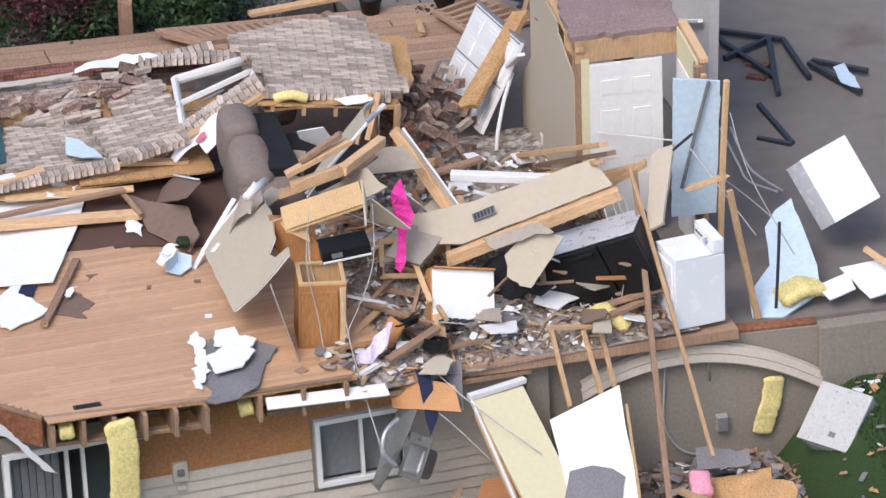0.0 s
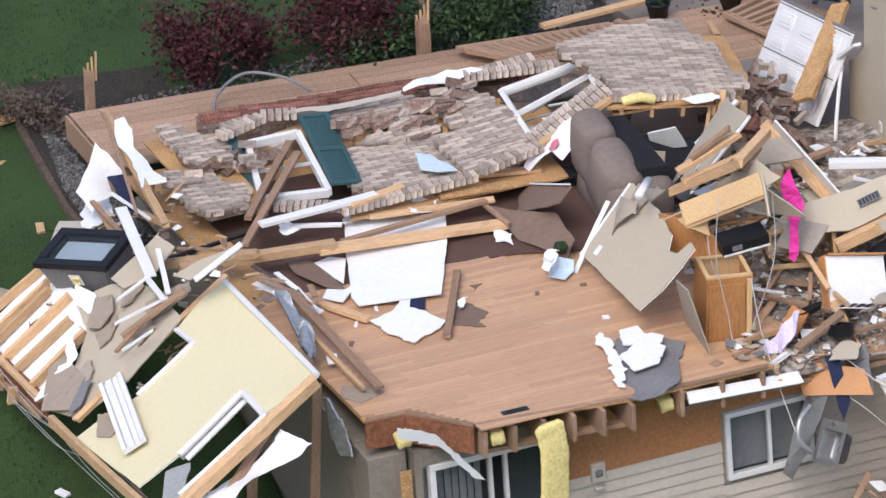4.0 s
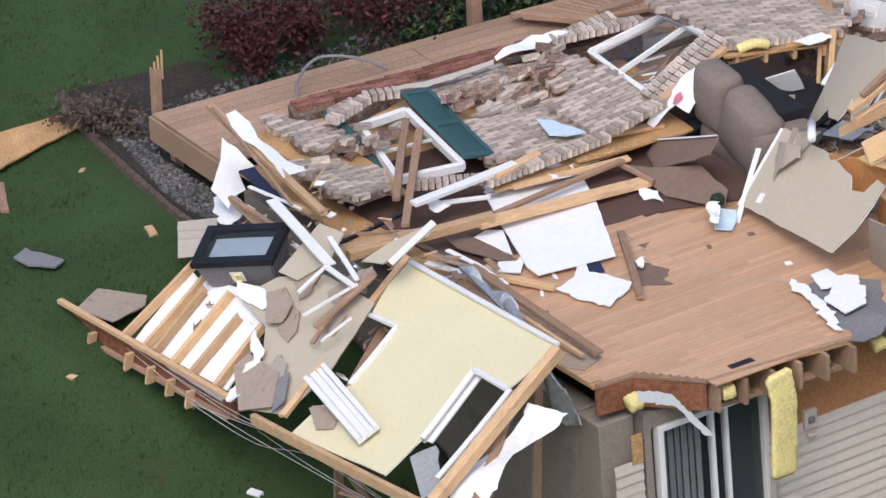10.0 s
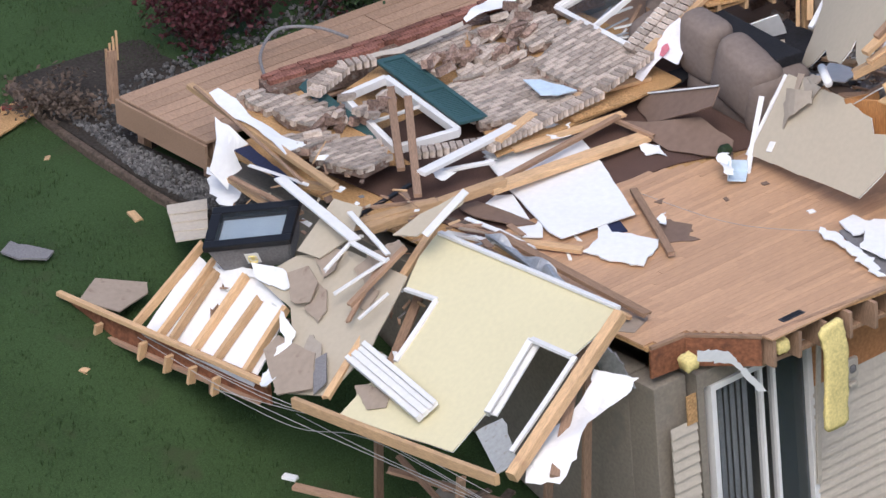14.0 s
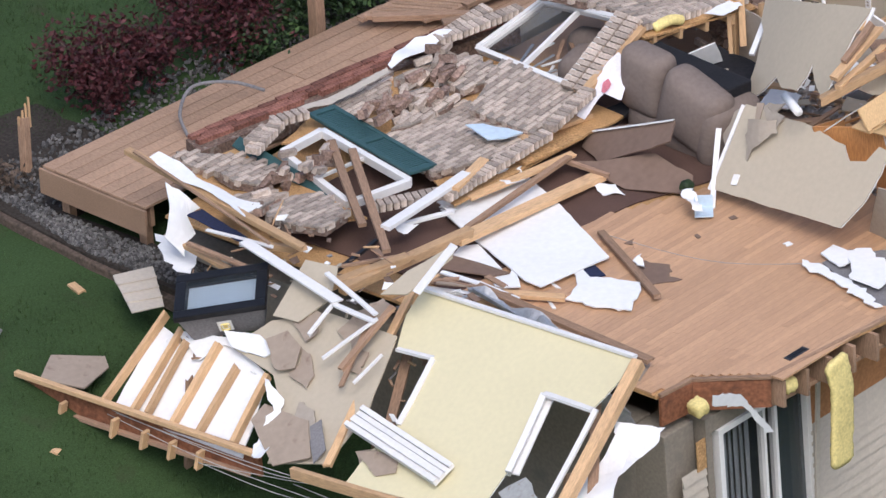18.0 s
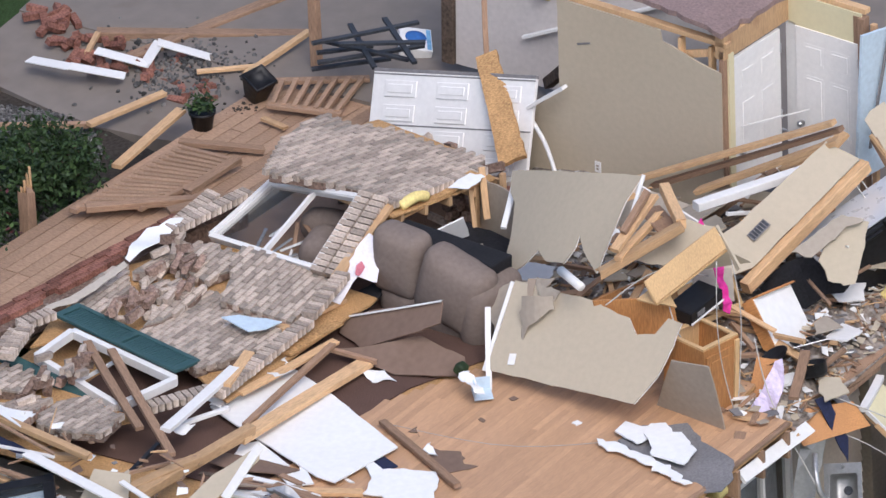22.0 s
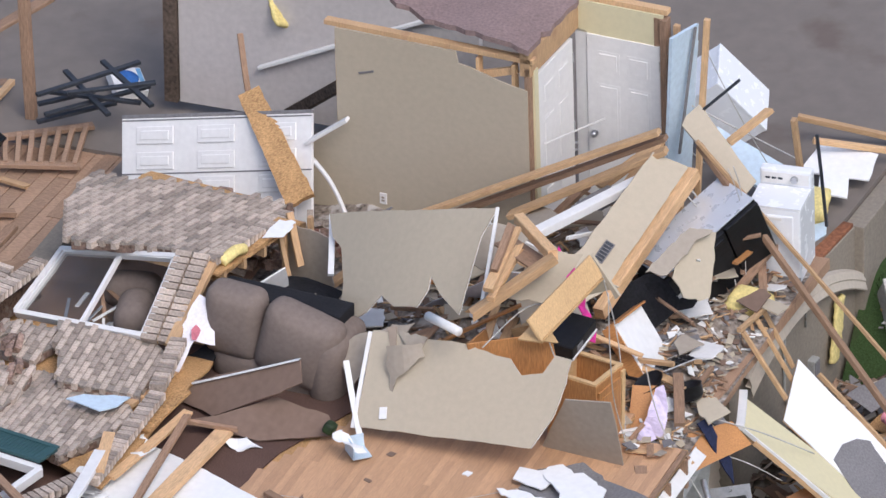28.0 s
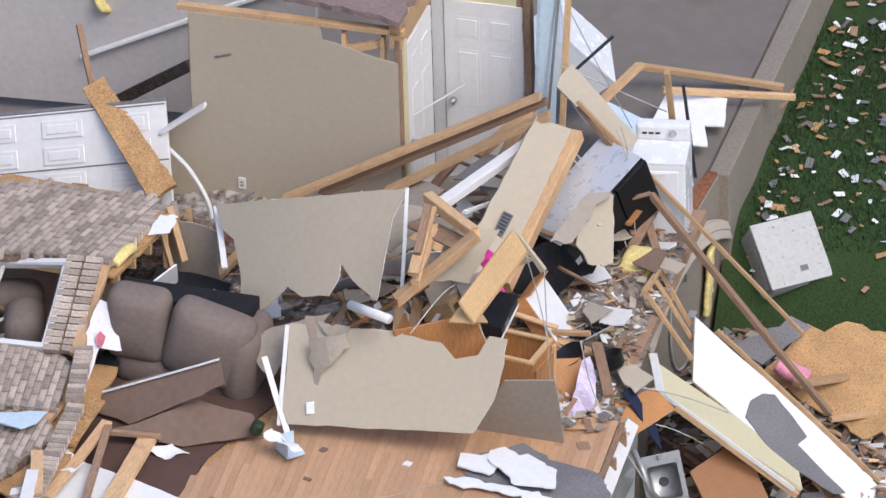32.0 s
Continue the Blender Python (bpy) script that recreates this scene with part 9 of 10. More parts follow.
stick((7.227, 7.046, 0.145), (6.65, 6.415, 0.112), 0.05, 0.03, IRON, "dark bent steel bar in a tangle by the garage", "steel_bar", category="steel bar", group="tangled steel bars")
stick((6.783, 7.128, 0.033), (7.133, 6.741, 0.043), 0.05, 0.03, IRON, "dark bent steel bar in a tangle by the garage", "steel_bar", category="steel bar", group="tangled steel bars")
stick((7.325, 6.732, 0.24), (6.759, 6.052, 0.203), 0.05, 0.03, IRON, "dark bent steel bar in a tangle by the garage", "steel_bar", category="steel bar", group="tangled steel bars")
stick((6.571, 7.052, -0.021), (7.087, 6.523, -0.013), 0.05, 0.03, IRON, "dark bent steel bar in a tangle by the garage", "steel_bar", category="steel bar", group="tangled steel bars")
carton = part("carton", box_bm(0.34, 0.3, 0.1, 0.008), WHITE)
carton.matrix_world = pose(7.75, 6.7, -0.24, 12, -10, 35)
tagged(carton, "white and blue printed carton beside the steel tangle", "carton")
part("carton_print", lathe([(0.0, 0.0), (0.1, 0.0), (0.1, 0.003), (0.0, 0.003)], 20), material("blue_print", (0.05, 0.16, 0.45)), carton).matrix_basis = pose(0.02, 0, 0.101)
part("carton_print", box_bm(0.3, 0.04, 0.003, 0, (0, -0.12, 0.1005)), material("pale_blue_print", (0.2, 0.4, 0.6)), carton)
stick((8.479, 5.915, -0.220), (9.025, 5.467, -0.208), 0.05, 0.05, IRON, "dark steel frame bar lying on the driveway", "steel_bar", category="steel bar", group="steel bars on the driveway")
stick((8.375, 5.325, -0.234), (8.904, 5.544, -0.212), 0.05, 0.05, IRON, "dark steel frame bar lying on the driveway", "steel_bar", category="steel bar", group="steel bars on the driveway")
stick((9.025, 5.467, -0.208), (8.994, 4.622, -0.219), 0.05, 0.05, IRON, "dark steel frame bar lying on the driveway", "steel_bar", category="steel bar", group="steel bars on the driveway")
stick((9.089, 4.900, -0.212), (9.347, 4.139, -0.215), 0.05, 0.05, IRON, "dark steel frame bar lying on the driveway", "steel_bar", category="steel bar", group="steel bars on the driveway")
stick((8.451, 5.735, -0.224), (8.695, 4.757, -0.231), 0.05, 0.05, IRON, "dark steel frame bar lying on the driveway", "steel_bar", category="steel bar", group="steel bars on the driveway")
stick((8.363, 4.278, -0.249), (8.394, 3.400, -0.256), 0.05, 0.05, IRON, "dark steel frame bar lying on the driveway", "steel_bar", category="steel bar", group="steel bars on the driveway")
stick((8.124, 3.633, -0.266), (8.384, 3.380, -0.257), 0.05, 0.05, IRON, "dark steel frame bar lying on the driveway", "steel_bar", category="steel bar", group="steel bars on the driveway")
stick((8.904, 5.544, -0.212), (8.608, 4.418, -0.238), 0.05, 0.05, IRON, "dark steel frame bar lying on the driveway", "steel_bar", category="steel bar", group="steel bars on the driveway")
stick((9.136, 4.939, -0.210), (9.551, 4.516, -0.201), 0.05, 0.05, IRON, "dark steel frame bar lying on the driveway", "steel_bar", category="steel bar", group="steel bars on the driveway")
sheet("plastic_piece", (9.253, 4.664, -0.172), (0.965, 0.259, 0.037), (-0.261, 0.965, 0.002), [(0, 0), (0.13, 0), (-0.04, -0.52), (-0.12, -0.31)], 0.01, LIGHTBLUE, "pale blue plastic scrap on the driveway", "plastic", 0.01, 0.1, 57)
stick((8.552, 5.185, -0.258), (8.722, 5.048, -0.254), 0.08, 0.05, BRICKRED, "brown brick pieces on the driveway", "brick_piece", splinter=0.02, category="brick")
stick((8.466, 4.927, -0.265), (8.628, 4.810, -0.262), 0.08, 0.05, BRICKRED, "brown brick pieces on the driveway", "brick_piece", splinter=0.02, category="brick")
rubble((4.727, 4.339, -0.168), (5.577, 5.839, 0.212), 70, 5)
rubble((4.547, 3.64, -0.169), (5.347, 4.64, 0.381), 60, 7)

# ---------- garden plants ----------
shrub(2.6, 8.65, 1.3, 0.95, LEAFRED, 5200, 1)
shrub(1.2, 8.7, 1.0, 0.85, LEAFRED, 4200, 2)
shrub(3.95, 8.2, 1.0, 0.75, LEAFGREEN, 3600, 3)
shrub(2.8, 8.32, 1.1, 0.6, LEAFGREEN, 2400, 5)
shrub(-0.60, 8.86, 0.9, 0.35, BARK, 900, 6)
broken_post((-0.145, 8.557, -0.596), 0.6, 0.085)
broken_post((3.088, 7.832, -0.557), 0.7, 0.12)
tube("garden_hose", [(0.586, 7.219, -0.057), (0.731, 7.435, 0.052), (1.069, 7.573, 0.136), (1.398, 7.395, 0.1), (1.583, 7.155, 0.007)], 0.016, SLATE, None, "grey garden hose arching over the deck", "hose", 10)

# ---------- lawn litter ----------
sheet("osb_sheet", (-1.82, 9.335, -0.498), (0.973, -0.23, -0.016), (0.324, 0.944, 0.055), [(0, 0), (0.63, 0.11), (1.18, 0.18), (1.23, -0.06), (0.67, -0.31), (-0.27, -0.8)], 0.02, OSB, "broken OSB sheet with a red edge on the lawn", "sheathing", 0.008, 0.1, 65)
stick((-0.953, 9.22, -0.495), (-0.644, 8.885, -0.426), 0.05, 0.03, REDWOOD, "splintered red painted strip", "painted_strip", splinter=0.02, category="trim")
stick((-1.372, 8.423, -0.653), (-1.185, 8.278, -0.607), 0.08, 0.03, PINE, "small piece of wood lying on the lawn", "wood_scrap", splinter=0.02)
stick((-1.392, 6.916, -0.618), (-1.449, 6.734, -0.624), 0.08, 0.03, PINE, "small piece of wood lying on the lawn", "wood_scrap", splinter=0.02)
stick((-1.939, 8.612, -0.629), (-2.238, 8.075, -0.629), 0.08, 0.03, OLDPINE, "small piece of wood lying on the lawn", "wood_scrap", splinter=0.02)
stick((-3.301, 5.477, -0.996), (-3.271, 5.405, -0.998), 0.08, 0.03, PINE, "small piece of wood lying on the lawn", "wood_scrap", splinter=0.02)
stick((-0.372, 11.146, -0.746), (-0.553, 10.155, -0.651), 0.08, 0.03, PINE, "small piece of wood lying on the lawn", "wood_scrap", splinter=0.02)
stick((0.112, 10.43, -0.631), (0.053, 10.286, -0.634), 0.08, 0.03, PAPER, "small piece of wood lying on the lawn", "wood_scrap", splinter=0.02)
stick((-2.741, 3.406, -1.544), (-2.688, 3.289, -1.553), 0.08, 0.03, PAPER, "small piece of wood lying on the lawn", "wood_scrap", splinter=0.02)
stick((-1.723, 6.558, -0.967), (-1.31, 6.618, -0.955), 0.08, 0.03, OLDPINE, "small piece of wood lying on the lawn", "wood_scrap", splinter=0.02)
stick((-3.085, 4.409, -1.521), (-3.097, 4.329, -1.53), 0.08, 0.03, PINE, "small piece of wood lying on the lawn", "wood_scrap", splinter=0.02)
sheet("shingle_scrap", (-2.725, 7.208, -0.617), (0.91, 0.414, 0.014), (-0.358, 0.933, -0.014), [(0, 0), (0.22, 0), (0.15, -0.47), (-0.01, -0.47), (-0.08, -0.22)], 0.02, SLATE, "dark shingle scrap on the lawn", "shingle", 0.015, 0.1, 45)
sheet("shingle_scrap", (-3.674, 4.086, -1.665), (0.997, 0.007, -0.078), (0.166, 0.986, -0.003), [(0, 0), (0.26, 0), (0.24, -0.24), (-0.01, -0.24)], 0.02, SLATE, "dark shingle scrap on the lawn", "shingle", 0.015, 0.1, 52)
tank((-2.3, 4.87, 0.07), (-1.832, 4.197, 0.215), (-1.767, 5.118, 0.22))
tube("electric_cable", [(-2.769, 5.247, -0.742), (-2.876, 4.087, -0.706), (-2.954, 3.093, -0.634), (-2.905, 2.022, -0.475), (-2.728, 0.718, -0.582)], 0.0035, WIRE, None, "loose grey electric cable hanging from the toppled wall", "cable", 6)
tube("electric_cable", [(-2.76, 5.288, -0.76), (-2.876, 4.128, -0.685), (-2.906, 3.122, -0.632), (-2.869, 2.001, -0.584), (-2.726, 0.71, -0.807)], 0.0035, WIRE, None, "loose grey electric cable hanging from the toppled wall", "cable", 6)
tube("electric_cable", [(-2.878, 4.153, -0.875), (-2.935, 3.104, -0.673), (-2.859, 2.031, -0.553), (-2.701, 0.699, -0.731)], 0.0035, WIRE, None, "loose grey electric cable hanging from the toppled wall", "cable", 6)
tube("electric_cable", [(-2.78, 5.269, -0.791), (-2.906, 4.142, -0.786), (-2.927, 3.126, -0.773), (-2.908, 2.009, -0.756), (-2.807, 0.73, -0.803)], 0.0035, WIRE, None, "loose grey electric cable hanging from the toppled wall", "cable", 6)
tube("electric_cable", [(-2.897, 4.122, -0.847), (-2.862, 3.073, -0.881), (-2.898, 2.024, -0.605), (-2.745, 0.71, -0.806)], 0.0035, WIRE, None, "loose grey electric cable hanging from the toppled wall", "cable", 6)
tube("electric_cable", [(-2.841, 3.059, -0.75), (-2.889, 1.998, -0.735), (-2.733, 0.703, -0.828)], 0.0035, WIRE, None, "loose grey electric cable hanging from the toppled wall", "cable", 6)
stick((-3.021, 2.941, -1.368), (-2.471, 1.435, -1.424), 0.09, 0.04, OLDPINE, "splintered stud under the toppled wall", "wall_stud", splinter=0.05)
stick((-2.809, 2.553, -1.578), (-2.251, 0.816, -1.154), 0.09, 0.04, OLDPINE, "splintered stud under the toppled wall", "wall_stud", splinter=0.05)
stick((-2.478, 1.843, -1.713), (-2.092, 0.6, -1.322), 0.09, 0.04, OLDPINE, "splintered stud under the toppled wall", "wall_stud", splinter=0.05)
stick((-2.718, 1.695, -1.179), (-2.386, 0.41, -1.632), 0.09, 0.04, OLDPINE, "splintered stud under the toppled wall", "wall_stud", splinter=0.05)
stick((-1.932, 0.899, -2.39), (-1.874, 0.761, -0.337), 0.09, 0.04, OLDPINE, "splintered stud under the toppled wall", "wall_stud", splinter=0.05)
stick((-2.787, 1.246, -2.519), (-2.639, 1.128, -0.766), 0.09, 0.04, OLDPINE, "splintered stud under the toppled wall", "wall_stud", splinter=0.05)
stick((-2.296, 2.652, -2.086), (-2.198, 2.653, -0.43), 0.09, 0.04, OLDPINE, "splintered stud under the toppled wall", "wall_stud", splinter=0.05)
stick((-1.182, 1.171, -2.648), (-1.054, 1.123, 0.199), 0.09, 0.04, OLDPINE, "splintered stud under the toppled wall", "wall_stud", splinter=0.05)
stick((-2.463, 4.636, -1.3), (-2.411, 4.598, -0.389), 0.09, 0.04, OLDPINE, "splintered stud under the toppled wall", "wall_stud", splinter=0.05)
stick((-1.892, 1.436, -1.39), (-2.569, 1.501, -1.879), 0.0787913, 0.03, BARK, "splintered board in the heap under the wall", "broken_board", splinter=0.05)
stick((-2.672, 1.516, -1.52), (-2.439, 1.589, -1.399), 0.0951511, 0.03, OLDPINE, "splintered board in the heap under the wall", "broken_board", splinter=0.05)
stick((-2.745, 0.978, -1.374), (-2.511, 1.345, -1.486), 0.0883627, 0.03, OLDPINE, "splintered board in the heap under the wall", "broken_board", splinter=0.05)
stick((-2.255, 1.194, -1.271), (-2.305, 2.25, -1.537), 0.0850685, 0.03, BARK, "splintered board in the heap under the wall", "broken_board", splinter=0.05)
stick((-2.514, 1.466, -1.058), (-1.999, 1.86, -1.445), 0.0914391, 0.03, OLDPINE, "splintered board in the heap under the wall", "broken_board", splinter=0.05)
stick((-2.869, 1.973, -1.392), (-2.35, 0.919, -1.456), 0.0942916, 0.03, OLDPINE, "splintered board in the heap under the wall", "broken_board", splinter=0.05)
stick((-3.321, 1.76, -1.397), (-2.141, 1.337, -1.171), 0.058924, 0.03, BARK, "splintered board in the heap under the wall", "broken_board", splinter=0.05)
stick((-2.27, 0.813, -1.268), (-2.464, 1.377, -1.322), 0.0926629, 0.03, OLDPINE, "splintered board in the heap under the wall", "broken_board", splinter=0.05)
stick((-2.667, 0.577, -1.876), (-1.684, 0.397, -1.583), 0.0522735, 0.03, OLDPINE, "splintered board in the heap under the wall", "broken_board", splinter=0.05)
stick((-1.763, 1.443, -1.36), (-2.914, 1.292, -1.69), 0.0869231, 0.03, BARK, "splintered board in the heap under the wall", "broken_board", splinter=0.05)
stick((-2.462, 2.158, -0.99), (-2.301, 1.131, -1.735), 0.056804, 0.03, OLDPINE, "splintered board in the heap under the wall", "broken_board", splinter=0.05)
stick((-1.862, 1.165, -1.401), (-2.547, 2.21, -1.119), 0.0872407, 0.03, OLDPINE, "splintered board in the heap under the wall", "broken_board", splinter=0.05)
stick((-2.448, 0.933, -1.235), (-2.131, 0.357, -1.328), 0.0949496, 0.03, BARK, "splintered board in the heap under the wall", "broken_board", splinter=0.05)
stick((-2.885, 1.22, -1.651), (-2.336, 0.734, -1.909), 0.0837352, 0.03, OLDPINE, "splintered board in the heap under the wall", "broken_board", splinter=0.05)
stick((-3.007, 1.419, -1.31), (-2.5, -0.381, -1.893), 0.0712826, 0.03, OLDPINE, "splintered board in the heap under the wall", "broken_board", splinter=0.05)
stick((-2.784, 0.806, -1.035), (-2.452, 0.668, -1.356), 0.0561261, 0.03, BARK, "splintered board in the heap under the wall", "broken_board", splinter=0.05)
sheet("board_scrap", (-2.218, 1.535, -1.53), (0.788, 0.517, 0.335), (-0.367, 0.912, -0.183), [(0, 0), (0.24, 0), (0.29, 0.19), (0.05, 0.24)], 0.012, BROWNPAPER, "crumpled board scrap under the toppled wall", "board", 0.012, 0.05, 89)
sheet("board_scrap", (-2.243, 1.669, -1.38), (0.699, 0.315, 0.642), (-0.28, 0.935, -0.217), [(0, 0), (0.2, 0), (0.22, 0.21), (0.01, 0.27)], 0.012, GREIGE, "crumpled board scrap under the toppled wall", "board", 0.012, 0.05, 96)
sheet("board_scrap", (-2.239, 1.638, -1.608), (0.783, 0.531, 0.324), (-0.379, 0.907, -0.184), [(0, 0), (0.25, 0), (0.29, 0.19), (0.06, 0.24)], 0.012, SLATE, "crumpled board scrap under the toppled wall", "board", 0.012, 0.05, 6)
sheet("board_scrap", (-2.58, 0.562, -1.501), (0.724, 0.398, 0.564), (-0.341, 0.919, -0.197), [(0, 0), (0.21, 0), (0.24, 0.19), (0.02, 0.25)], 0.012, BROWNPAPER, "crumpled board scrap under the toppled wall", "board", 0.012, 0.05, 13)
sheet("board_scrap", (-2.742, 0.59, -1.203), (0.724, 0.398, 0.564), (-0.341, 0.919, -0.197), [(0, 0), (0.21, 0), (0.24, 0.19), (0.02, 0.25)], 0.012, GREIGE, "crumpled board scrap under the toppled wall", "board", 0.012, 0.05, 20)
sheet("board_scrap", (-2.564, 1.551, -1.397), (0.774, 0.449, 0.446), (-0.105, 0.961, -0.256), [(0, 0), (0.23, 0.02), (0.27, 0.22), (0.11, 0.32)], 0.012, SLATE, "crumpled board scrap under the toppled wall", "board", 0.012, 0.05, 27)
stick((5.668, 0.126, 0.501), (5.49, 0.795, 0.331), 0.0432239, 0.02, OLDPINE, "split board end sticking out of the kitchen rubble", "split_board", splinter=0.05)
stick((3.617, 1.904, 0.278), (3.837, 1.913, 0.263), 0.0617203, 0.02, BARK, "split board end sticking out of the kitchen rubble", "split_board", splinter=0.05)
stick((3.884, 0.561, 0.233), (3.92, 1.241, 0.411), 0.0519316, 0.02, PINE, "split board end sticking out of the kitchen rubble", "split_board", splinter=0.05)
stick((4.781, 1.656, 0.421), (4.307, 1.796, 0.255), 0.0260965, 0.02, OAKCAB, "split board end sticking out of the kitchen rubble", "split_board", splinter=0.05)
stick((3.424, 2.368, 0.251), (3.855, 2.289, 0.334), 0.0490837, 0.02, OLDPINE, "split board end sticking out of the kitchen rubble", "split_board", splinter=0.05)
stick((3.518, 0.762, 0.19), (3.114, 0.762, 0.343), 0.0328688, 0.02, WHITE, "split board end sticking out of the kitchen rubble", "split_board", splinter=0.05)
stick((4.297, 1.557, 0.583), (3.815, 1.256, 0.268), 0.0380222, 0.02, OLDPINE, "split board end sticking out of the kitchen rubble", "split_board", splinter=0.05)
stick((4.472, 2.125, 0.326), (4.7, 1.631, 0.553), 0.0579929, 0.02, BARK, "split board end sticking out of the kitchen rubble", "split_board", splinter=0.05)
stick((3.23, 2.378, 0.38), (3.02, 1.777, 0.12), 0.0644236, 0.02, PINE, "split board end sticking out of the kitchen rubble", "split_board", splinter=0.05)
stick((3.85, 1.608, 0.562), (3.614, 2.248, 0.226), 0.0429944, 0.02, OAKCAB, "split board end sticking out of the kitchen rubble", "split_board", splinter=0.05)
stick((5.036, 0.937, 0.448), (4.934, 0.425, 0.331), 0.0536934, 0.02, OLDPINE, "split board end sticking out of the kitchen rubble", "split_board", splinter=0.05)
stick((4.864, 2.026, 0.302), (4.607, 2.116, 0.377), 0.0337457, 0.02, WHITE, "split board end sticking out of the kitchen rubble", "split_board", splinter=0.05)
stick((4.512, 1.233, 0.336), (4.447, 1.539, 0.308), 0.0324217, 0.02, OLDPINE, "split board end sticking out of the kitchen rubble", "split_board", splinter=0.05)
stick((3.259, 1.839, 0.351), (3.484, 1.92, 0.264), 0.0364286, 0.02, BARK, "split board end sticking out of the kitchen rubble", "split_board", splinter=0.05)
stick((4.766, 2.567, 0.315), (4.516, 2.02, 0.499), 0.0354487, 0.02, PINE, "split board end sticking out of the kitchen rubble", "split_board", splinter=0.05)
stick((5.88, 1.214, 0.411), (5.641, 0.88, 0.348), 0.0598075, 0.02, OAKCAB, "split board end sticking out of the kitchen rubble", "split_board", splinter=0.05)
stick((5.848, 1.073, 0.32), (5.715, 1.767, 0.641), 0.0309824, 0.02, OLDPINE, "split board end sticking out of the kitchen rubble", "split_board", splinter=0.05)
stick((5.3, 0.672, 0.291), (4.841, 0.392, 0.657), 0.0325914, 0.02, WHITE, "split board end sticking out of the kitchen rubble", "split_board", splinter=0.05)
stick((5.576, 2.003, 0.385), (5.675, 1.475, 0.374), 0.0483205, 0.02, OLDPINE, "split board end sticking out of the kitchen rubble", "split_board", splinter=0.05)
stick((4.865, 1.317, 0.277), (4.555, 2.048, 0.278), 0.0359524, 0.02, BARK, "split board end sticking out of the kitchen rubble", "split_board", splinter=0.05)
stick((4.733, 1.051, 0.317), (5.178, 0.516, 0.323), 0.0407444, 0.02, PINE, "split board end sticking out of the kitchen rubble", "split_board", splinter=0.05)
stick((5.392, 0.265, 0.351), (5.635, 0.225, 0.332), 0.0518302, 0.02, OAKCAB, "split board end sticking out of the kitchen rubble", "split_board", splinter=0.05)
stick((5.213, 0.384, 0.296), (4.886, 0.457, 0.29), 0.0290437, 0.02, OLDPINE, "split board end sticking out of the kitchen rubble", "split_board", splinter=0.05)
stick((5.622, 0.982, 0.329), (5.265, 0.644, 0.357), 0.0464226, 0.02, WHITE, "split board end sticking out of the kitchen rubble", "split_board", splinter=0.05)
stick((5.597, 0.903, 0.415), (5.68, 1.141, 0.343), 0.0520921, 0.02, OLDPINE, "split board end sticking out of the kitchen rubble", "split_board", splinter=0.05)
stick((3.739, 1.602, 0.273), (3.582, 1.155, 0.273), 0.0522727, 0.02, BARK, "split board end sticking out of the kitchen rubble", "split_board", splinter=0.05)
stick((4.107, 2.418, 0.258), (3.756, 2.11, 0.219), 0.048576, 0.02, PINE, "split board end sticking out of the kitchen rubble", "split_board", splinter=0.05)
stick((4.363, 2.61, 0.342), (4.337, 2.009, 0.24), 0.0392225, 0.02, OAKCAB, "split board end sticking out of the kitchen rubble", "split_board", splinter=0.05)
stick((4.362, 0.289, 0.341), (4.712, 0.708, 0.302), 0.0272965, 0.02, OLDPINE, "split board end sticking out of the kitchen rubble", "split_board", splinter=0.05)
stick((3.322, 1.653, 0.223), (3.965, 1.383, 0.519), 0.0366484, 0.02, WHITE, "split board end sticking out of the kitchen rubble", "split_board", splinter=0.05)
stick((3.215, 2.134, 0.218), (3.476, 2.062, 0.334), 0.0475102, 0.02, OLDPINE, "split board end sticking out of the kitchen rubble", "split_board", splinter=0.05)
stick((5.415, 1.708, 0.404), (5.164, 1.972, 0.315), 0.0573311, 0.02, BARK, "split board end sticking out of the kitchen rubble", "split_board", splinter=0.05)
stick((4.349, 1.918, 0.317), (4.143, 2.307, 0.523), 0.0256737, 0.02, PINE, "split board end sticking out of the kitchen rubble", "split_board", splinter=0.05)
stick((4.211, 2.229, 0.254), (4.223, 1.792, 0.232), 0.0267232, 0.02, OAKCAB, "split board end sticking out of the kitchen rubble", "split_board", splinter=0.05)
sheet("plaster_scrap", (3.158, 0.381, -0.083), (0.559, 0.817, 0.137), (-0.763, 0.64, 0.091), [(0, 0), (0.12, 0), (0.11, 0.1), (0.01, 0.07)], 0.01, PAPER, "small plasterboard scrap at the broken floor edge", "drywall", 0.008, 0.04, 78)
stick((2.986, 0.044, -0.104), (3.138, 0.139, -0.086), 0.0468302, 0.015, PINE, "small splinter at the broken floor edge", "splinter", splinter=0.02)
sheet("plaster_scrap", (2.989, 0.491, 0.06), (0.184, -0.92, 0.347), (0.605, 0.331, 0.724), [(0, 0), (0.16, 0), (0.11, 0.08), (0.02, 0.05)], 0.01, GREIGE, "small plasterboard scrap at the broken floor edge", "drywall", 0.008, 0.04, 92)
stick((2.824, 0.553, 0.03), (2.753, 0.389, 0.03), 0.0494762, 0.015, OLDPINE, "small splinter at the broken floor edge", "splinter", splinter=0.02)
sheet("plaster_scrap", (2.719, 0.196, 0.07), (0.62, 0.779, 0.099), (-0.765, 0.626, 0.151), [(0, 0), (0.12, 0), (0.1, 0.1), (0, 0.07)], 0.01, SLATE, "small plasterboard scrap at the broken floor edge", "drywall", 0.008, 0.04, 9)
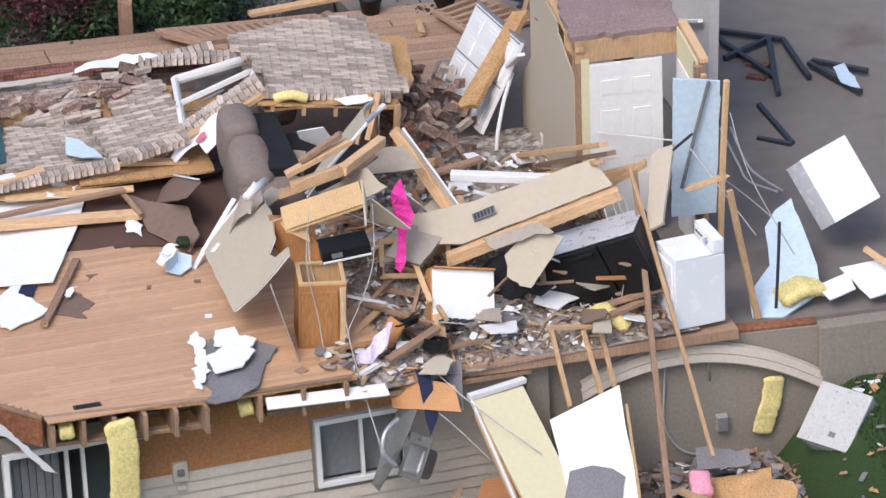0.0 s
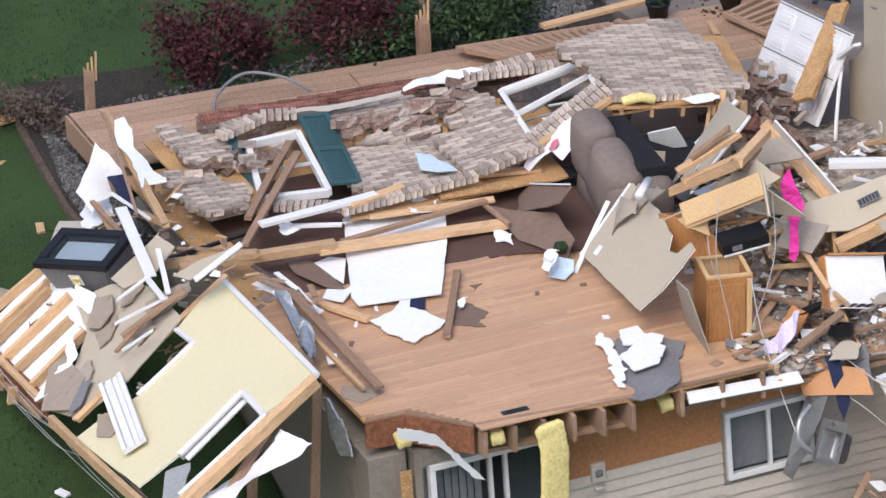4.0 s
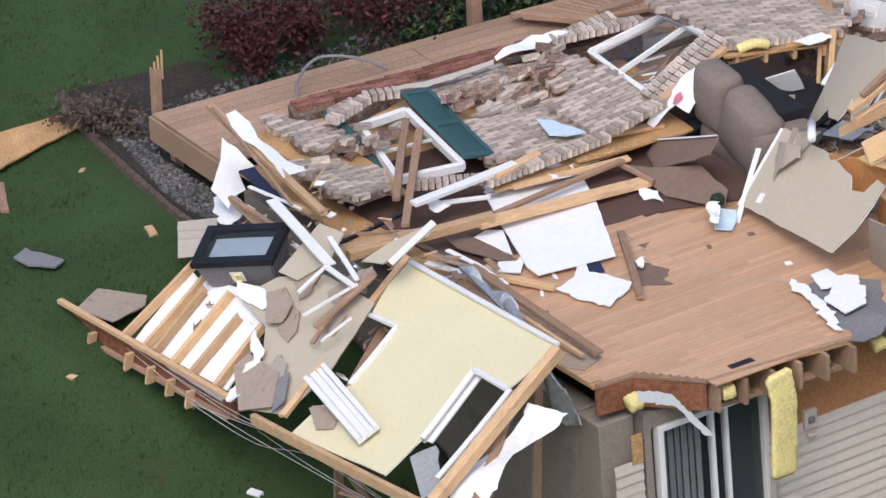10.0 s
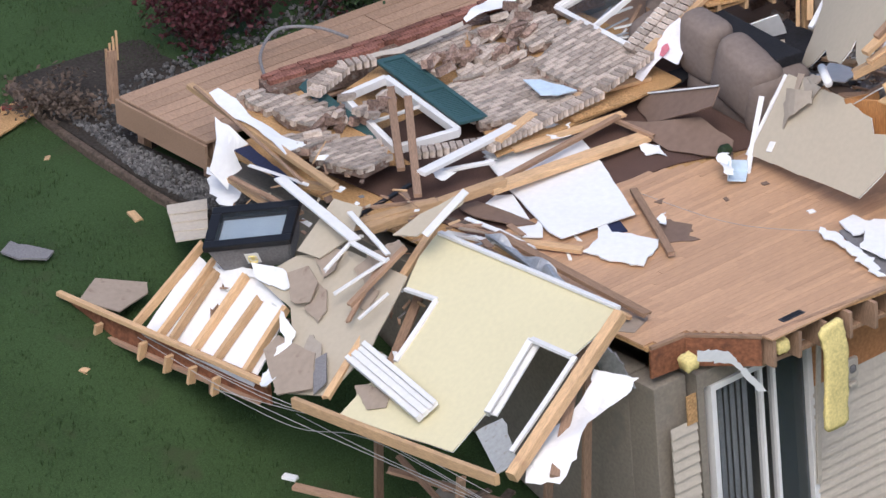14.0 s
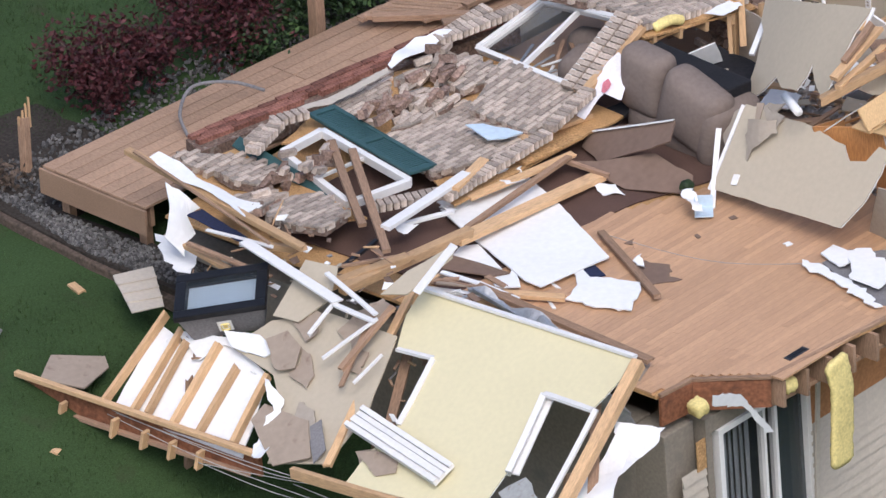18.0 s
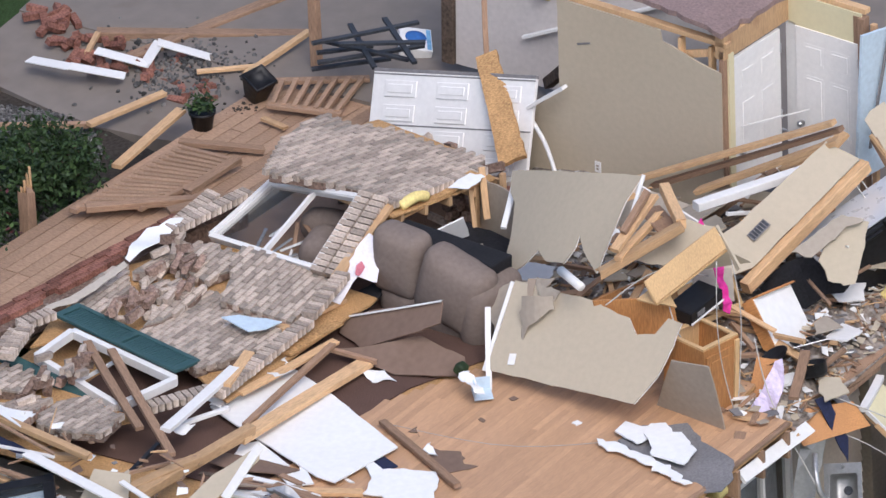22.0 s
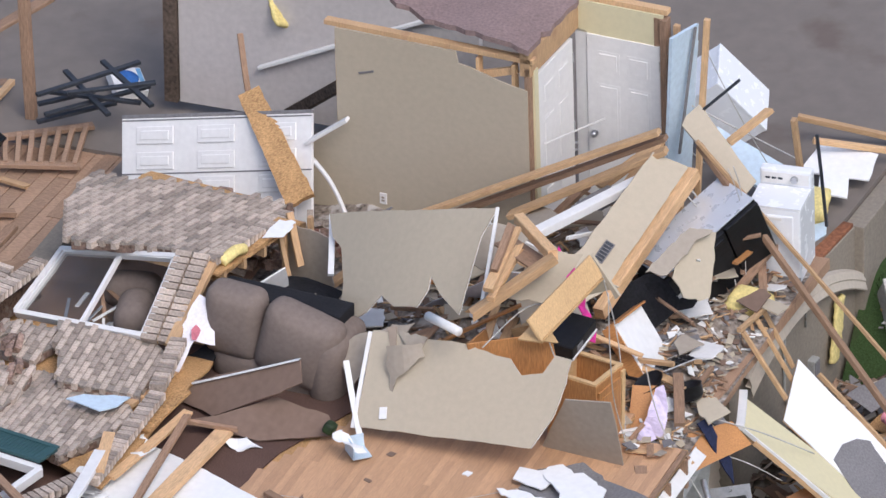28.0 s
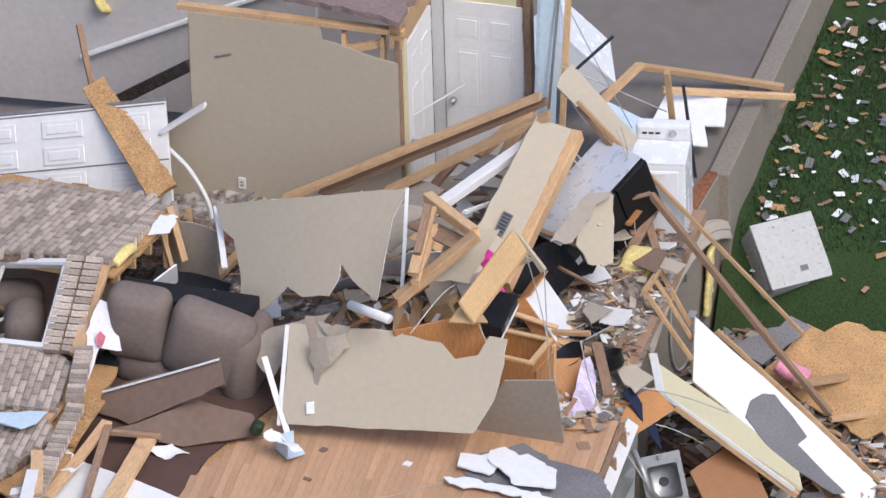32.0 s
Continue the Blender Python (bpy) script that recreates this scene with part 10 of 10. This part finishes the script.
stick((2.884, 0.604, 0.01), (2.997, 0.288, 0.081), 0.0413952, 0.015, WHITE, "small splinter at the broken floor edge", "splinter", splinter=0.02)
sheet("plaster_scrap", (2.906, 0.257, 0.03), (0.041, 0.994, 0.098), (-0.989, 0.011, 0.151), [(0, 0), (0.12, 0), (0.1, 0.1), (0, 0.07)], 0.01, BEIGE, "small plasterboard scrap at the broken floor edge", "drywall", 0.008, 0.04, 23)
stick((2.731, 0.309, 0.02), (2.735, 0.043, 0.04), 0.055863, 0.015, PINE, "small splinter at the broken floor edge", "splinter", splinter=0.02)
sheet("plaster_scrap", (2.987, 0.075, -0.103), (0.324, 0.929, 0.176), (-0.162, 0.815, -0.556), [(0, 0), (0.12, 0), (0.16, 0.09), (0.06, 0.07)], 0.01, PAPER, "small plasterboard scrap at the broken floor edge", "drywall", 0.008, 0.04, 37)
stick((3.026, 0.257, 0.111), (2.868, 0.318, 0.04), 0.0394518, 0.015, OLDPINE, "small splinter at the broken floor edge", "splinter", splinter=0.02)
sheet("plaster_scrap", (2.813, 0.023, 0.03), (-0.814, 0.572, 0.102), (-0.532, -0.834, 0.145), [(0, 0), (0.12, 0), (0.1, 0.1), (0, 0.07)], 0.01, GREIGE, "small plasterboard scrap at the broken floor edge", "drywall", 0.008, 0.04, 51)
stick((2.996, 0.023, -0.104), (3.235, 0.133, -0.076), 0.0440633, 0.015, WHITE, "small splinter at the broken floor edge", "splinter", splinter=0.02)
sheet("plaster_scrap", (2.922, 0.062, 0.05), (-0.898, -0.429, 0.101), (0.405, -0.903, 0.146), [(0, 0), (0.12, 0), (0.1, 0.1), (0, 0.07)], 0.01, SLATE, "small plasterboard scrap at the broken floor edge", "drywall", 0.008, 0.04, 65)
stick((3.094, 0.394, -0.127), (3.176, 0.359, -0.101), 0.0344234, 0.015, PINE, "small splinter at the broken floor edge", "splinter", splinter=0.02)
sheet("plaster_scrap", (3.172, 0.136, -0.091), (0.971, -0.115, 0.209), (0.096, 0.99, 0.103), [(0, 0), (0.11, 0), (0.09, 0.1), (0, 0.07)], 0.01, BEIGE, "small plasterboard scrap at the broken floor edge", "drywall", 0.008, 0.04, 79)
stick((3.127, 0.078, -0.146), (2.99, -0.159, -0.122), 0.0302784, 0.015, OLDPINE, "small splinter at the broken floor edge", "splinter", splinter=0.02)
sheet("plaster_scrap", (3.1, 0.222, -0.126), (0.851, 0.502, 0.154), (-0.461, 0.88, 0.112), [(0, 0), (0.11, 0), (0.1, 0.1), (0.01, 0.07)], 0.01, PAPER, "small plasterboard scrap at the broken floor edge", "drywall", 0.008, 0.04, 93)
stick((3.377, 0.36, -0.096), (3.261, 0.477, -0.116), 0.0507316, 0.015, WHITE, "small splinter at the broken floor edge", "splinter", splinter=0.02)
sheet("plaster_scrap", (3.009, 0.315, -0.177), (-0.977, -0.186, 0.1), (0.183, -0.973, 0.14), [(0, 0), (0.12, 0), (0.1, 0.1), (0, 0.07)], 0.01, GREIGE, "small plasterboard scrap at the broken floor edge", "drywall", 0.008, 0.04, 10)
stick((3.091, 0.111, -0.098), (3.012, -0.169, -0.179), 0.0439357, 0.015, PINE, "small splinter at the broken floor edge", "splinter", splinter=0.02)
sheet("plaster_scrap", (3.128, 0.16, -0.125), (0.615, 0.777, 0.135), (-0.741, 0.66, 0.121), [(0, 0), (0.12, 0), (0.1, 0.1), (0.01, 0.07)], 0.01, SLATE, "small plasterboard scrap at the broken floor edge", "drywall", 0.008, 0.04, 24)
stick((2.668, 0.074, 0.04), (2.845, 0.135, 0.04), 0.0577802, 0.015, OLDPINE, "small splinter at the broken floor edge", "splinter", splinter=0.02)
sheet("plaster_scrap", (2.984, 0.246, 0.02), (-0.994, -0.035, 0.102), (0.036, -0.989, 0.144), [(0, 0), (0.12, 0), (0.1, 0.1), (0, 0.07)], 0.01, BEIGE, "small plasterboard scrap at the broken floor edge", "drywall", 0.008, 0.04, 38)
stick((3.042, 0.042, -0.121), (3.249, 0.131, -0.091), 0.0511685, 0.015, WHITE, "small splinter at the broken floor edge", "splinter", splinter=0.02)
sheet("plaster_scrap", (2.709, 0.238, 0.02), (0.984, -0.144, 0.102), (0.129, 0.981, 0.144), [(0, 0), (0.12, 0), (0.1, 0.1), (0, 0.07)], 0.01, PAPER, "small plasterboard scrap at the broken floor edge", "drywall", 0.008, 0.04, 52)
stick((2.91, 0.306, -0.196), (3.062, 0.152, -0.099), 0.0456511, 0.015, PINE, "small splinter at the broken floor edge", "splinter", splinter=0.02)

# ---------- kitchen clutter ----------
flat("soil_patch", [(3.15, -0.08), (6.09, -0.28), (6.12, -2.44), (4.7, -2.78), (3.37, -2.11)], -1.839, 0.3, SOIL, "dark trampled soil below the kitchen edge", "soil")
rubble_heap()
tube("electric_cable", [(2.914, 0.185, 0.728), (2.981, 0.062, 0.1), (3.129, -0.345, -0.807)], 0.006, WIRE, None, "loose white electric cable over the debris", "cable")
tube("electric_cable", [(3.716, -0.06, -0.149), (3.985, -0.429, -0.381), (4.528, -0.708, -0.839)], 0.006, WIRE, None, "loose white electric cable over the debris", "cable")
tube("electric_cable", [(2.91, 1.099, 1.115), (2.852, 0.905, 0.611), (2.947, 0.625, 0.197)], 0.006, WIRE, None, "loose white electric cable over the debris", "cable")
tube("electric_cable", [(5.633, 0.875, 0.921), (5.657, 0.466, 0.384), (5.499, 0.268, -0.061)], 0.006, WIRE, None, "loose white electric cable over the debris", "cable")
tube("electric_cable", [(5.724, 0.822, 0.876), (5.795, 0.411, 0.295), (5.689, 0.21, -0.003)], 0.006, WIRE, None, "loose white electric cable over the debris", "cable")
tube("electric_cable", [(6.579, 1.04, 1.111), (6.754, 0.63, 0.827), (6.931, 0.22, 0.543)], 0.006, WIRE, None, "loose white electric cable over the debris", "cable")
tube("electric_cable", [(6.94, 1.725, 0.55), (7.213, 1.41, 0.365), (7.576, 1.293, -0.009)], 0.006, WIRE, None, "loose white electric cable over the debris", "cable")
tube("electric_cable", [(2.66, 1.514, 0.82), (3.142, 1.291, 0.98), (3.762, 1.16, 0.682)], 0.006, WIRE, None, "loose white electric cable over the debris", "cable")
pans()
tube("electric_cable", [(2.713, 0.424, 1.495), (2.668, 0.402, 0.906), (2.756, 0.394, 0.38), (2.814, 0.227, -0.169), (3.059, -0.033, -0.351)], 0.005, WIRE, None, "loose white electric cable over the debris", "cable", 6)
tube("electric_cable", [(3.405, 0.725, 1.242), (3.335, 0.571, 0.656), (2.987, 0.4, 0.053)], 0.005, WIRE, None, "loose white electric cable over the debris", "cable", 6)
tube("electric_cable", [(5.7, 0.371, 1.103), (5.763, 0.315, 0.749), (5.694, 0.262, 0.143)], 0.005, WIRE, None, "loose white electric cable over the debris", "cable", 6)
tube("electric_cable", [(5.635, 0.394, 1.111), (5.714, 0.307, 0.679), (5.615, 0.243, 0.041)], 0.004, WIRE, None, "loose white electric cable over the debris", "cable", 6)
tube("electric_cable", [(7.869, 3.684, -0.123), (7.751, 2.874, -0.105), (7.803, 2.609, -0.144), (7.89, 2.245, -0.126)], 0.012, WIRE, None, "loose white electric cable over the debris", "cable", 6)
tube("electric_cable", [(7.773, 3.698, -0.125), (7.676, 2.897, -0.108), (7.673, 2.594, -0.15), (7.843, 2.247, -0.128)], 0.012, WIRE, None, "loose white electric cable over the debris", "cable", 6)
tube("electric_cable", [(6.967, 1.03, 1.422), (7.084, 0.818, 0.842), (7.476, 0.593, -0.016)], 0.005, WIRE, None, "loose white electric cable over the debris", "cable", 6)
tube("electric_cable", [(3.253, 0.264, -0.222), (3.703, -0.265, -0.491), (4.061, -0.586, -0.862)], 0.005, WIRE, None, "loose white electric cable over the debris", "cable", 6)
sheet("magenta_cloth", (3.734, 1.235, 1.039), (0.543, 0.241, 0.804), (-0.787, 0.48, 0.388), [(0.0, 0.0), (0.11, 0.0), (0.18, -0.02), (0.08, -0.11), (-0.07, -0.28), (-0.27, -0.29), (-0.51, -0.39), (-0.61, -0.39), (-0.59, -0.32), (-0.3, -0.22)], 0.01, MAGENTA, "magenta satin cloth hanging from the cabinets", "cloth", 0.004, 0.05, 40, bend=lambda x, y: 0.015 * math.sin(45 * x), cuts=4)
sheet("printed_cloth", (4.046, 1.783, 0.739), (0.274, -0.96, -0.053), (-0.556, -0.282, 0.782), [(0, 0), (0.24, -0.01), (0.19, -0.3), (-0.47, -0.96), (-1.11, -1.46), (-0.64, -0.73)], 0.008, CLOTH, "white printed cloth on the cabinets", "cloth", 0.005, 0.05, 47)
tube("drain_pipe", [(2.759, 2.018, 0.981), (2.478, 1.646, 1.05)], 0.04, WHITE, None, "white plastic drain pipe in the debris", "pipe", 14)
batt("insulation_batt", [(7.524, 5.178, 1.376), (7.713, 5.265, 1.015), (7.491, 5.093, 0.757)], 0.22, 0.05, "yellow insulation hanging over the grey wall")
batt("insulation_batt", [(7.515, 4.923, 1.421), (7.737, 5.056, 1.073)], 0.16, 0.05, "yellow insulation hanging over the grey wall")
stick((7.36, 5.009, -0.017), (6.681, 4.19, 0.79), 0.09, 0.1, BARK, "dark brown beam lying behind the hall wall", splinter=0.02)
stick((5.86, 4.271, 0.603), (5.86, 3.887, 0.895), 0.08, 0.03, WHITE, "white baseboard strip at the hall wall", "trim_board", category="trim")
stick((2.819, 1.51, 1.276), (3.421, 1.485, 1.526), 0.09, 0.05, PINE, "splintered pine board in the wood pile", splinter=0.06)
stick((2.863, 1.508, 1.17), (3.522, 1.479, 1.317), 0.07, 0.05, PINE, "splintered pine board in the wood pile", splinter=0.06)
stick((2.956, 1.505, 1.388), (3.363, 1.489, 1.619), 0.06, 0.05, OLDPINE, "splintered pine board in the wood pile", splinter=0.06)
shelf_box = empty("black_appliance", pose(2.953, 0.837, 0.643, 4, -6, -6), "black kitchen appliance wedged under the cabinet", "appliance"); part("case", box_bm(0.46, 0.26, 0.13, 0.012, (0.23, 0.13, 0)), BLACK, shelf_box); part("trim_line", box_bm(0.46, 0.012, 0.02, 0.003, (0.23, -0.004, 0.01)), WHITE, shelf_box, "white front trim"); part("display", box_bm(0.1, 0.008, 0.05, 0.002, (0.14, -0.003, 0.05)), SLATE, shelf_box)
# black sheet added to paint the shade of the void behind the sofa
sheet("black_sheet", (3.343, 4.053, 0.352), (0.99, -0.141, 0.023), (0.091, 0.933, 0.349), [(0, 0), (0.86, 0), (0.99, -0.61), (0.14, -0.78)], 0.02, BLACKCLOTH, "black sheet painting the shaded void behind the sofa", "lining", 0.02, 0.1, 20, bend=lambda x, y: 0.06 * math.sin(6 * x) * math.cos(5 * y), cuts=5)
sheet("drywall_piece", (4.465, 3.964, 0.646), (-0.304, -0.952, -0.032), (0.036, 0.007, 0.999), [(0, 0), (0.53, 0), (0.55, -0.59), (0.03, -0.59)], 0.014, GREIGE, "beige drywall under the heaved brick slab", "drywall", 0.01, 0.1, 27)
sheet("drywall_piece", (3.633, 3.889, 0.466), (0.663, -0.662, 0.35), (-0.502, -0.082, 0.861), [(0, 0), (0.3, 0), (0.28, -0.28), (-0.06, -0.25)], 0.014, PAPER, "white scrap under the heaved slab", "drywall", 0.01, 0.1, 34)
stick((4.401, 3.917, 0.691), (4.37, 3.911, -0.14), 0.06, 0.04, PINE, splinter=0.02)
stick((4.589, 3.756, 0.646), (4.514, 3.702, -0.139), 0.06, 0.04, PINE, splinter=0.02)
stick((4.145, 3.57, 0.137), (4.812, 3.338, 0.206), 0.08, 0.05, PINE, "pine board behind the sofa", splinter=0.02)
stick((3.497, 3.349, 0.547), (3.383, 3.198, 0.003), 0.12, 0.015, GREIGE, "bent strip of drywall behind the sofa", "drywall_strip", splinter=0.02, category="drywall")
loose_brick((4.581, 3.603, 0.398), 475)
loose_brick((4.721, 3.444, 0.303), 490)
loose_brick((4.674, 3.75, 0.356), 484)
sheet("paper_scrap", (10.043, -0.424, -1.05), (-0.175, -0.935, 0.309), (0.695, 0.704, -0.149), [(0, 0), (0.27, -0.06), (0.4, -0.12), (0.4, -0.3)], 0.006, OSB, "small pale scrap lying on the grass", "scrap", 0.01, 0.04, 90, group="scraps on the grass")
sheet("paper_scrap", (9.96, -0.895, -1.05), (0.84, -0.541, 0.028), (0.468, 0.883, 0.033), [(0, 0), (0.17, 0), (0.17, -0.14), (0, -0.22)], 0.006, PAPER, "small pale scrap lying on the grass", "scrap", 0.01, 0.04, 97, group="scraps on the grass")
sheet("paper_scrap", (10.778, -0.646, -1.05), (0.842, -0.538, 0.028), (0.465, 0.885, 0.033), [(0, 0), (0.09, 0), (0.08, -0.07), (0, -0.11)], 0.006, PAPER, "small pale scrap lying on the grass", "scrap", 0.01, 0.04, 7, group="scraps on the grass")
sheet("paper_scrap", (9.387, -1.069, -1.05), (0.659, -0.735, -0.161), (0.098, 0.974, 0.206), [(0, 0), (0.18, -0.01), (0.19, -0.08), (0.12, -0.14)], 0.006, PAPER, "small pale scrap lying on the grass", "scrap", 0.01, 0.04, 14, group="scraps on the grass")
sheet("paper_scrap", (10.476, -0.659, -1.05), (0.841, -0.54, 0.028), (0.466, 0.884, 0.033), [(0, 0), (0.17, 0), (0.17, -0.15), (0, -0.23)], 0.006, WHITE, "small pale scrap lying on the grass", "scrap", 0.01, 0.04, 21, group="scraps on the grass")
sheet("paper_scrap", (9.264, -0.555, -1.05), (0.882, -0.459, 0.111), (0.465, 0.885, 0.018), [(0, 0), (0.09, 0), (0.08, -0.07), (-0.01, -0.11)], 0.006, PAPER, "small pale scrap lying on the grass", "scrap", 0.01, 0.04, 28, group="scraps on the grass")
sheet("paper_scrap", (9.72, -0.939, -1.05), (0.84, -0.543, 0.028), (0.469, 0.882, 0.033), [(0, 0), (0.09, 0), (0.08, -0.07), (0, -0.11)], 0.006, PAPER, "small pale scrap lying on the grass", "scrap", 0.01, 0.04, 35, group="scraps on the grass")
sheet("paper_scrap", (10.269, -0.978, -1.05), (0.84, -0.541, 0.028), (0.468, 0.883, 0.033), [(0, 0), (0.09, 0), (0.08, -0.07), (0, -0.11)], 0.006, OSB, "small pale scrap lying on the grass", "scrap", 0.01, 0.04, 42, group="scraps on the grass")
sheet("paper_scrap", (10.758, -0.919, -1.05), (0.841, -0.54, 0.028), (0.466, 0.884, 0.033), [(0, 0), (0.09, 0), (0.08, -0.07), (0, -0.11)], 0.006, PAPER, "small pale scrap lying on the grass", "scrap", 0.01, 0.04, 49, group="scraps on the grass")
sheet("paper_scrap", (9.549, -0.75, -1.05), (0.843, -0.537, 0.033), (0.472, 0.881, 0.023), [(0, 0), (0.09, 0), (0.08, -0.07), (0, -0.11)], 0.006, PAPER, "small pale scrap lying on the grass", "scrap", 0.01, 0.04, 56, group="scraps on the grass")
def bank_z(x, y):
    s = min(1, max(0, (x - 6.9) / 1.3))
    e = min(1, max(0, (y + 7.0) / 3.5))
    return -2.12 + 0.98 * s * s * (3 - 2 * s) * e * e * (3 - 2 * e) + 0.05 * noise.noise((x * 2, y * 2, 3)) * s
verts, faces = [], []
for j in range(41):
    for i in range(61):
        x, y = 6.9 + 7.1 * i / 60, 0.1 - 7.1 * j / 40
        verts.append((x, y, bank_z(x, y)))
faces = [(j * 61 + i, j * 61 + 61 + i, j * 61 + 62 + i, j * 61 + i + 1) for j in range(40) for i in range(60)]
bank = mesh_part("ground_bank", verts, faces, LAWN, smooth=True)
bank.matrix_world = EAST
tagged(bank, "green grass bank rising behind the concrete foundation wall", "grass", kind="structure")
def bank_grass():
    rnd = random.Random(17)
    v, f = [], []
    for _ in range(14000):
        x, y = rnd.uniform(7.9, 11.5), -3.0 * rnd.random()
        z, a, h, w = bank_z(x, y), rnd.uniform(0, 6.28), rnd.uniform(0.03, 0.08), 0.008
        k = len(v)
        dx, dy = math.cos(a) * w, math.sin(a) * w
        v.extend([(x - dx, y - dy, z - 0.01), (x + dx, y + dy, z - 0.01), (x + rnd.gauss(0, 0.025), y + rnd.gauss(0, 0.025), z + h)])
        f.append((k, k + 1, k + 2))
    tuft = mesh_part("grass", v, f, GRASS)
    tuft.matrix_world = EAST
    tagged(tuft, "short green grass on the bank", "grass", kind="stuff")
bank_grass()
def lawn_scraps(name, mat, n, seed):
    rnd = random.Random(seed)
    v, f = [], []
    for _ in range(n):
        x, y = rnd.uniform(7.6, 13), -0.1 - 3.7 * rnd.random() ** 1.4
        s = rnd.uniform(0.012, 0.065)
        m = pose(x, y, bank_z(max(x, 7.7), y) + 0.03, rnd.gauss(0, 12), rnd.gauss(0, 12), rnd.uniform(0, 360))
        k = len(v)
        v.extend(m @ Vector((a * s, b * s * 0.6, c)) for c in (0, 0.006) for a, b in ((-1, -1), (1, -0.7), (0.8, 1), (-0.9, 0.6)))
        f.extend([(k + 3, k + 2, k + 1, k), (k + 4, k + 5, k + 6, k + 7)] + [(k + i, k + (i + 1) % 4, k + 4 + (i + 1) % 4, k + 4 + i) for i in range(4)])
    bits = mesh_part(name, v, f, mat)
    bits.matrix_world = EAST
    tagged(bits, "small broken scraps strewn over the grass", "debris", kind="stuff")


lawn_scraps("lawn_scraps", PAPER, 130, 3)
lawn_scraps("lawn_scraps", OLDPINE, 220, 4)
lawn_scraps("lawn_scraps", SLATE, 150, 5)
lawn_scraps("lawn_scraps", OSB, 90, 6)
stick((3.557, 5.376, 0.194), (3.291, 5.367, 0.214), 0.0353817, 0.012, WHITE, "broken strip lying under the fallen window", "broken_strip", splinter=0.02, category="trim")
stick((2.922, 5.102, 0.183), (3.133, 4.992, 0.208), 0.0294897, 0.012, GALV, "broken strip lying under the fallen window", "broken_strip", splinter=0.02, category="trim")
stick((3.39, 4.94, 0.217), (3.598, 5.203, 0.23), 0.0381693, 0.012, OLDPINE, "broken strip lying under the fallen window", "broken_strip", splinter=0.02, category="trim")
stick((3.292, 4.994, 0.136), (2.876, 5.014, 0.209), 0.0456537, 0.012, WHITE, "broken strip lying under the fallen window", "broken_strip", splinter=0.02, category="trim")
stick((3.285, 5.137, 0.256), (2.891, 5.244, 0.167), 0.0224217, 0.012, GALV, "broken strip lying under the fallen window", "broken_strip", splinter=0.02, category="trim")
stick((3.438, 4.907, 0.228), (3.294, 5.025, 0.195), 0.0383581, 0.012, OLDPINE, "broken strip lying under the fallen window", "broken_strip", splinter=0.02, category="trim")
stick((3.446, 5.008, 0.22), (3.122, 5.154, 0.202), 0.027119, 0.012, WHITE, "broken strip lying under the fallen window", "broken_strip", splinter=0.02, category="trim")
stick((3.385, 5.474, 0.221), (3.127, 5.415, 0.161), 0.02768, 0.012, GALV, "broken strip lying under the fallen window", "broken_strip", splinter=0.02, category="trim")
stick((3.56, 5.255, 0.259), (3.245, 5.097, 0.176), 0.0339181, 0.012, OLDPINE, "broken strip lying under the fallen window", "broken_strip", splinter=0.02, category="trim")
stick((3.026, 5.027, 0.156), (3.235, 5.108, 0.176), 0.0229312, 0.012, WHITE, "broken strip lying under the fallen window", "broken_strip", splinter=0.02, category="trim")
def yard_rubble():
    rnd = random.Random(58)
    for mat, n in ((GREIGE, 160), (OLDPINE, 220), (PAPER, 90), (BROWNPAPER, 150), (PINE, 90), (SLATE, 110)):
        v, f = [], []
        for _ in range(n):
            x, y = rnd.uniform(3.7, 6.4), rnd.uniform(-2.2, -0.15)
            z = -2.02 + 0.5 * max(0, 1 - abs(y + 0.3) / 1.2) * rnd.random() + 0.02
            wood = mat in (OLDPINE, PINE)
            l, w = (rnd.uniform(0.1, 0.5), rnd.uniform(0.015, 0.07)) if wood else (rnd.uniform(0.06, 0.3), rnd.uniform(0.05, 0.2))
            m = pose(x, y, z, rnd.gauss(0, 16), rnd.gauss(0, 16), rnd.uniform(0, 360))
            k = len(v)
            c = [(-l, -w), (l * rnd.uniform(0.6, 1), -w * rnd.uniform(0.5, 1)), (l * rnd.uniform(0.7, 1), w * rnd.uniform(0.5, 1)), (-l * rnd.uniform(0.5, 1), w)]
            v.extend(m @ Vector((a / 2, b / 2, h)) for h in (0, 0.014) for a, b in c)
            f.extend([(k + 3, k + 2, k + 1, k), (k + 4, k + 5, k + 6, k + 7)] + [(k + i, k + (i + 1) % 4, k + 4 + (i + 1) % 4, k + 4 + i) for i in range(4)])
        bits = mesh_part("yard_rubble", v, f, mat)
        bits.matrix_world = YARD
        tagged(bits, "broken boards and plaster fallen below the kitchen edge", "debris", kind="stuff")


yard_rubble()

# bring the plan to metres
bpy.context.view_layer.update()
for ob in list(scene.objects):
    if ob.parent is None and ob.type in {"MESH", "EMPTY"}:
        ob.matrix_world = Matrix.Scale(UNIT, 4) @ ob.matrix_world
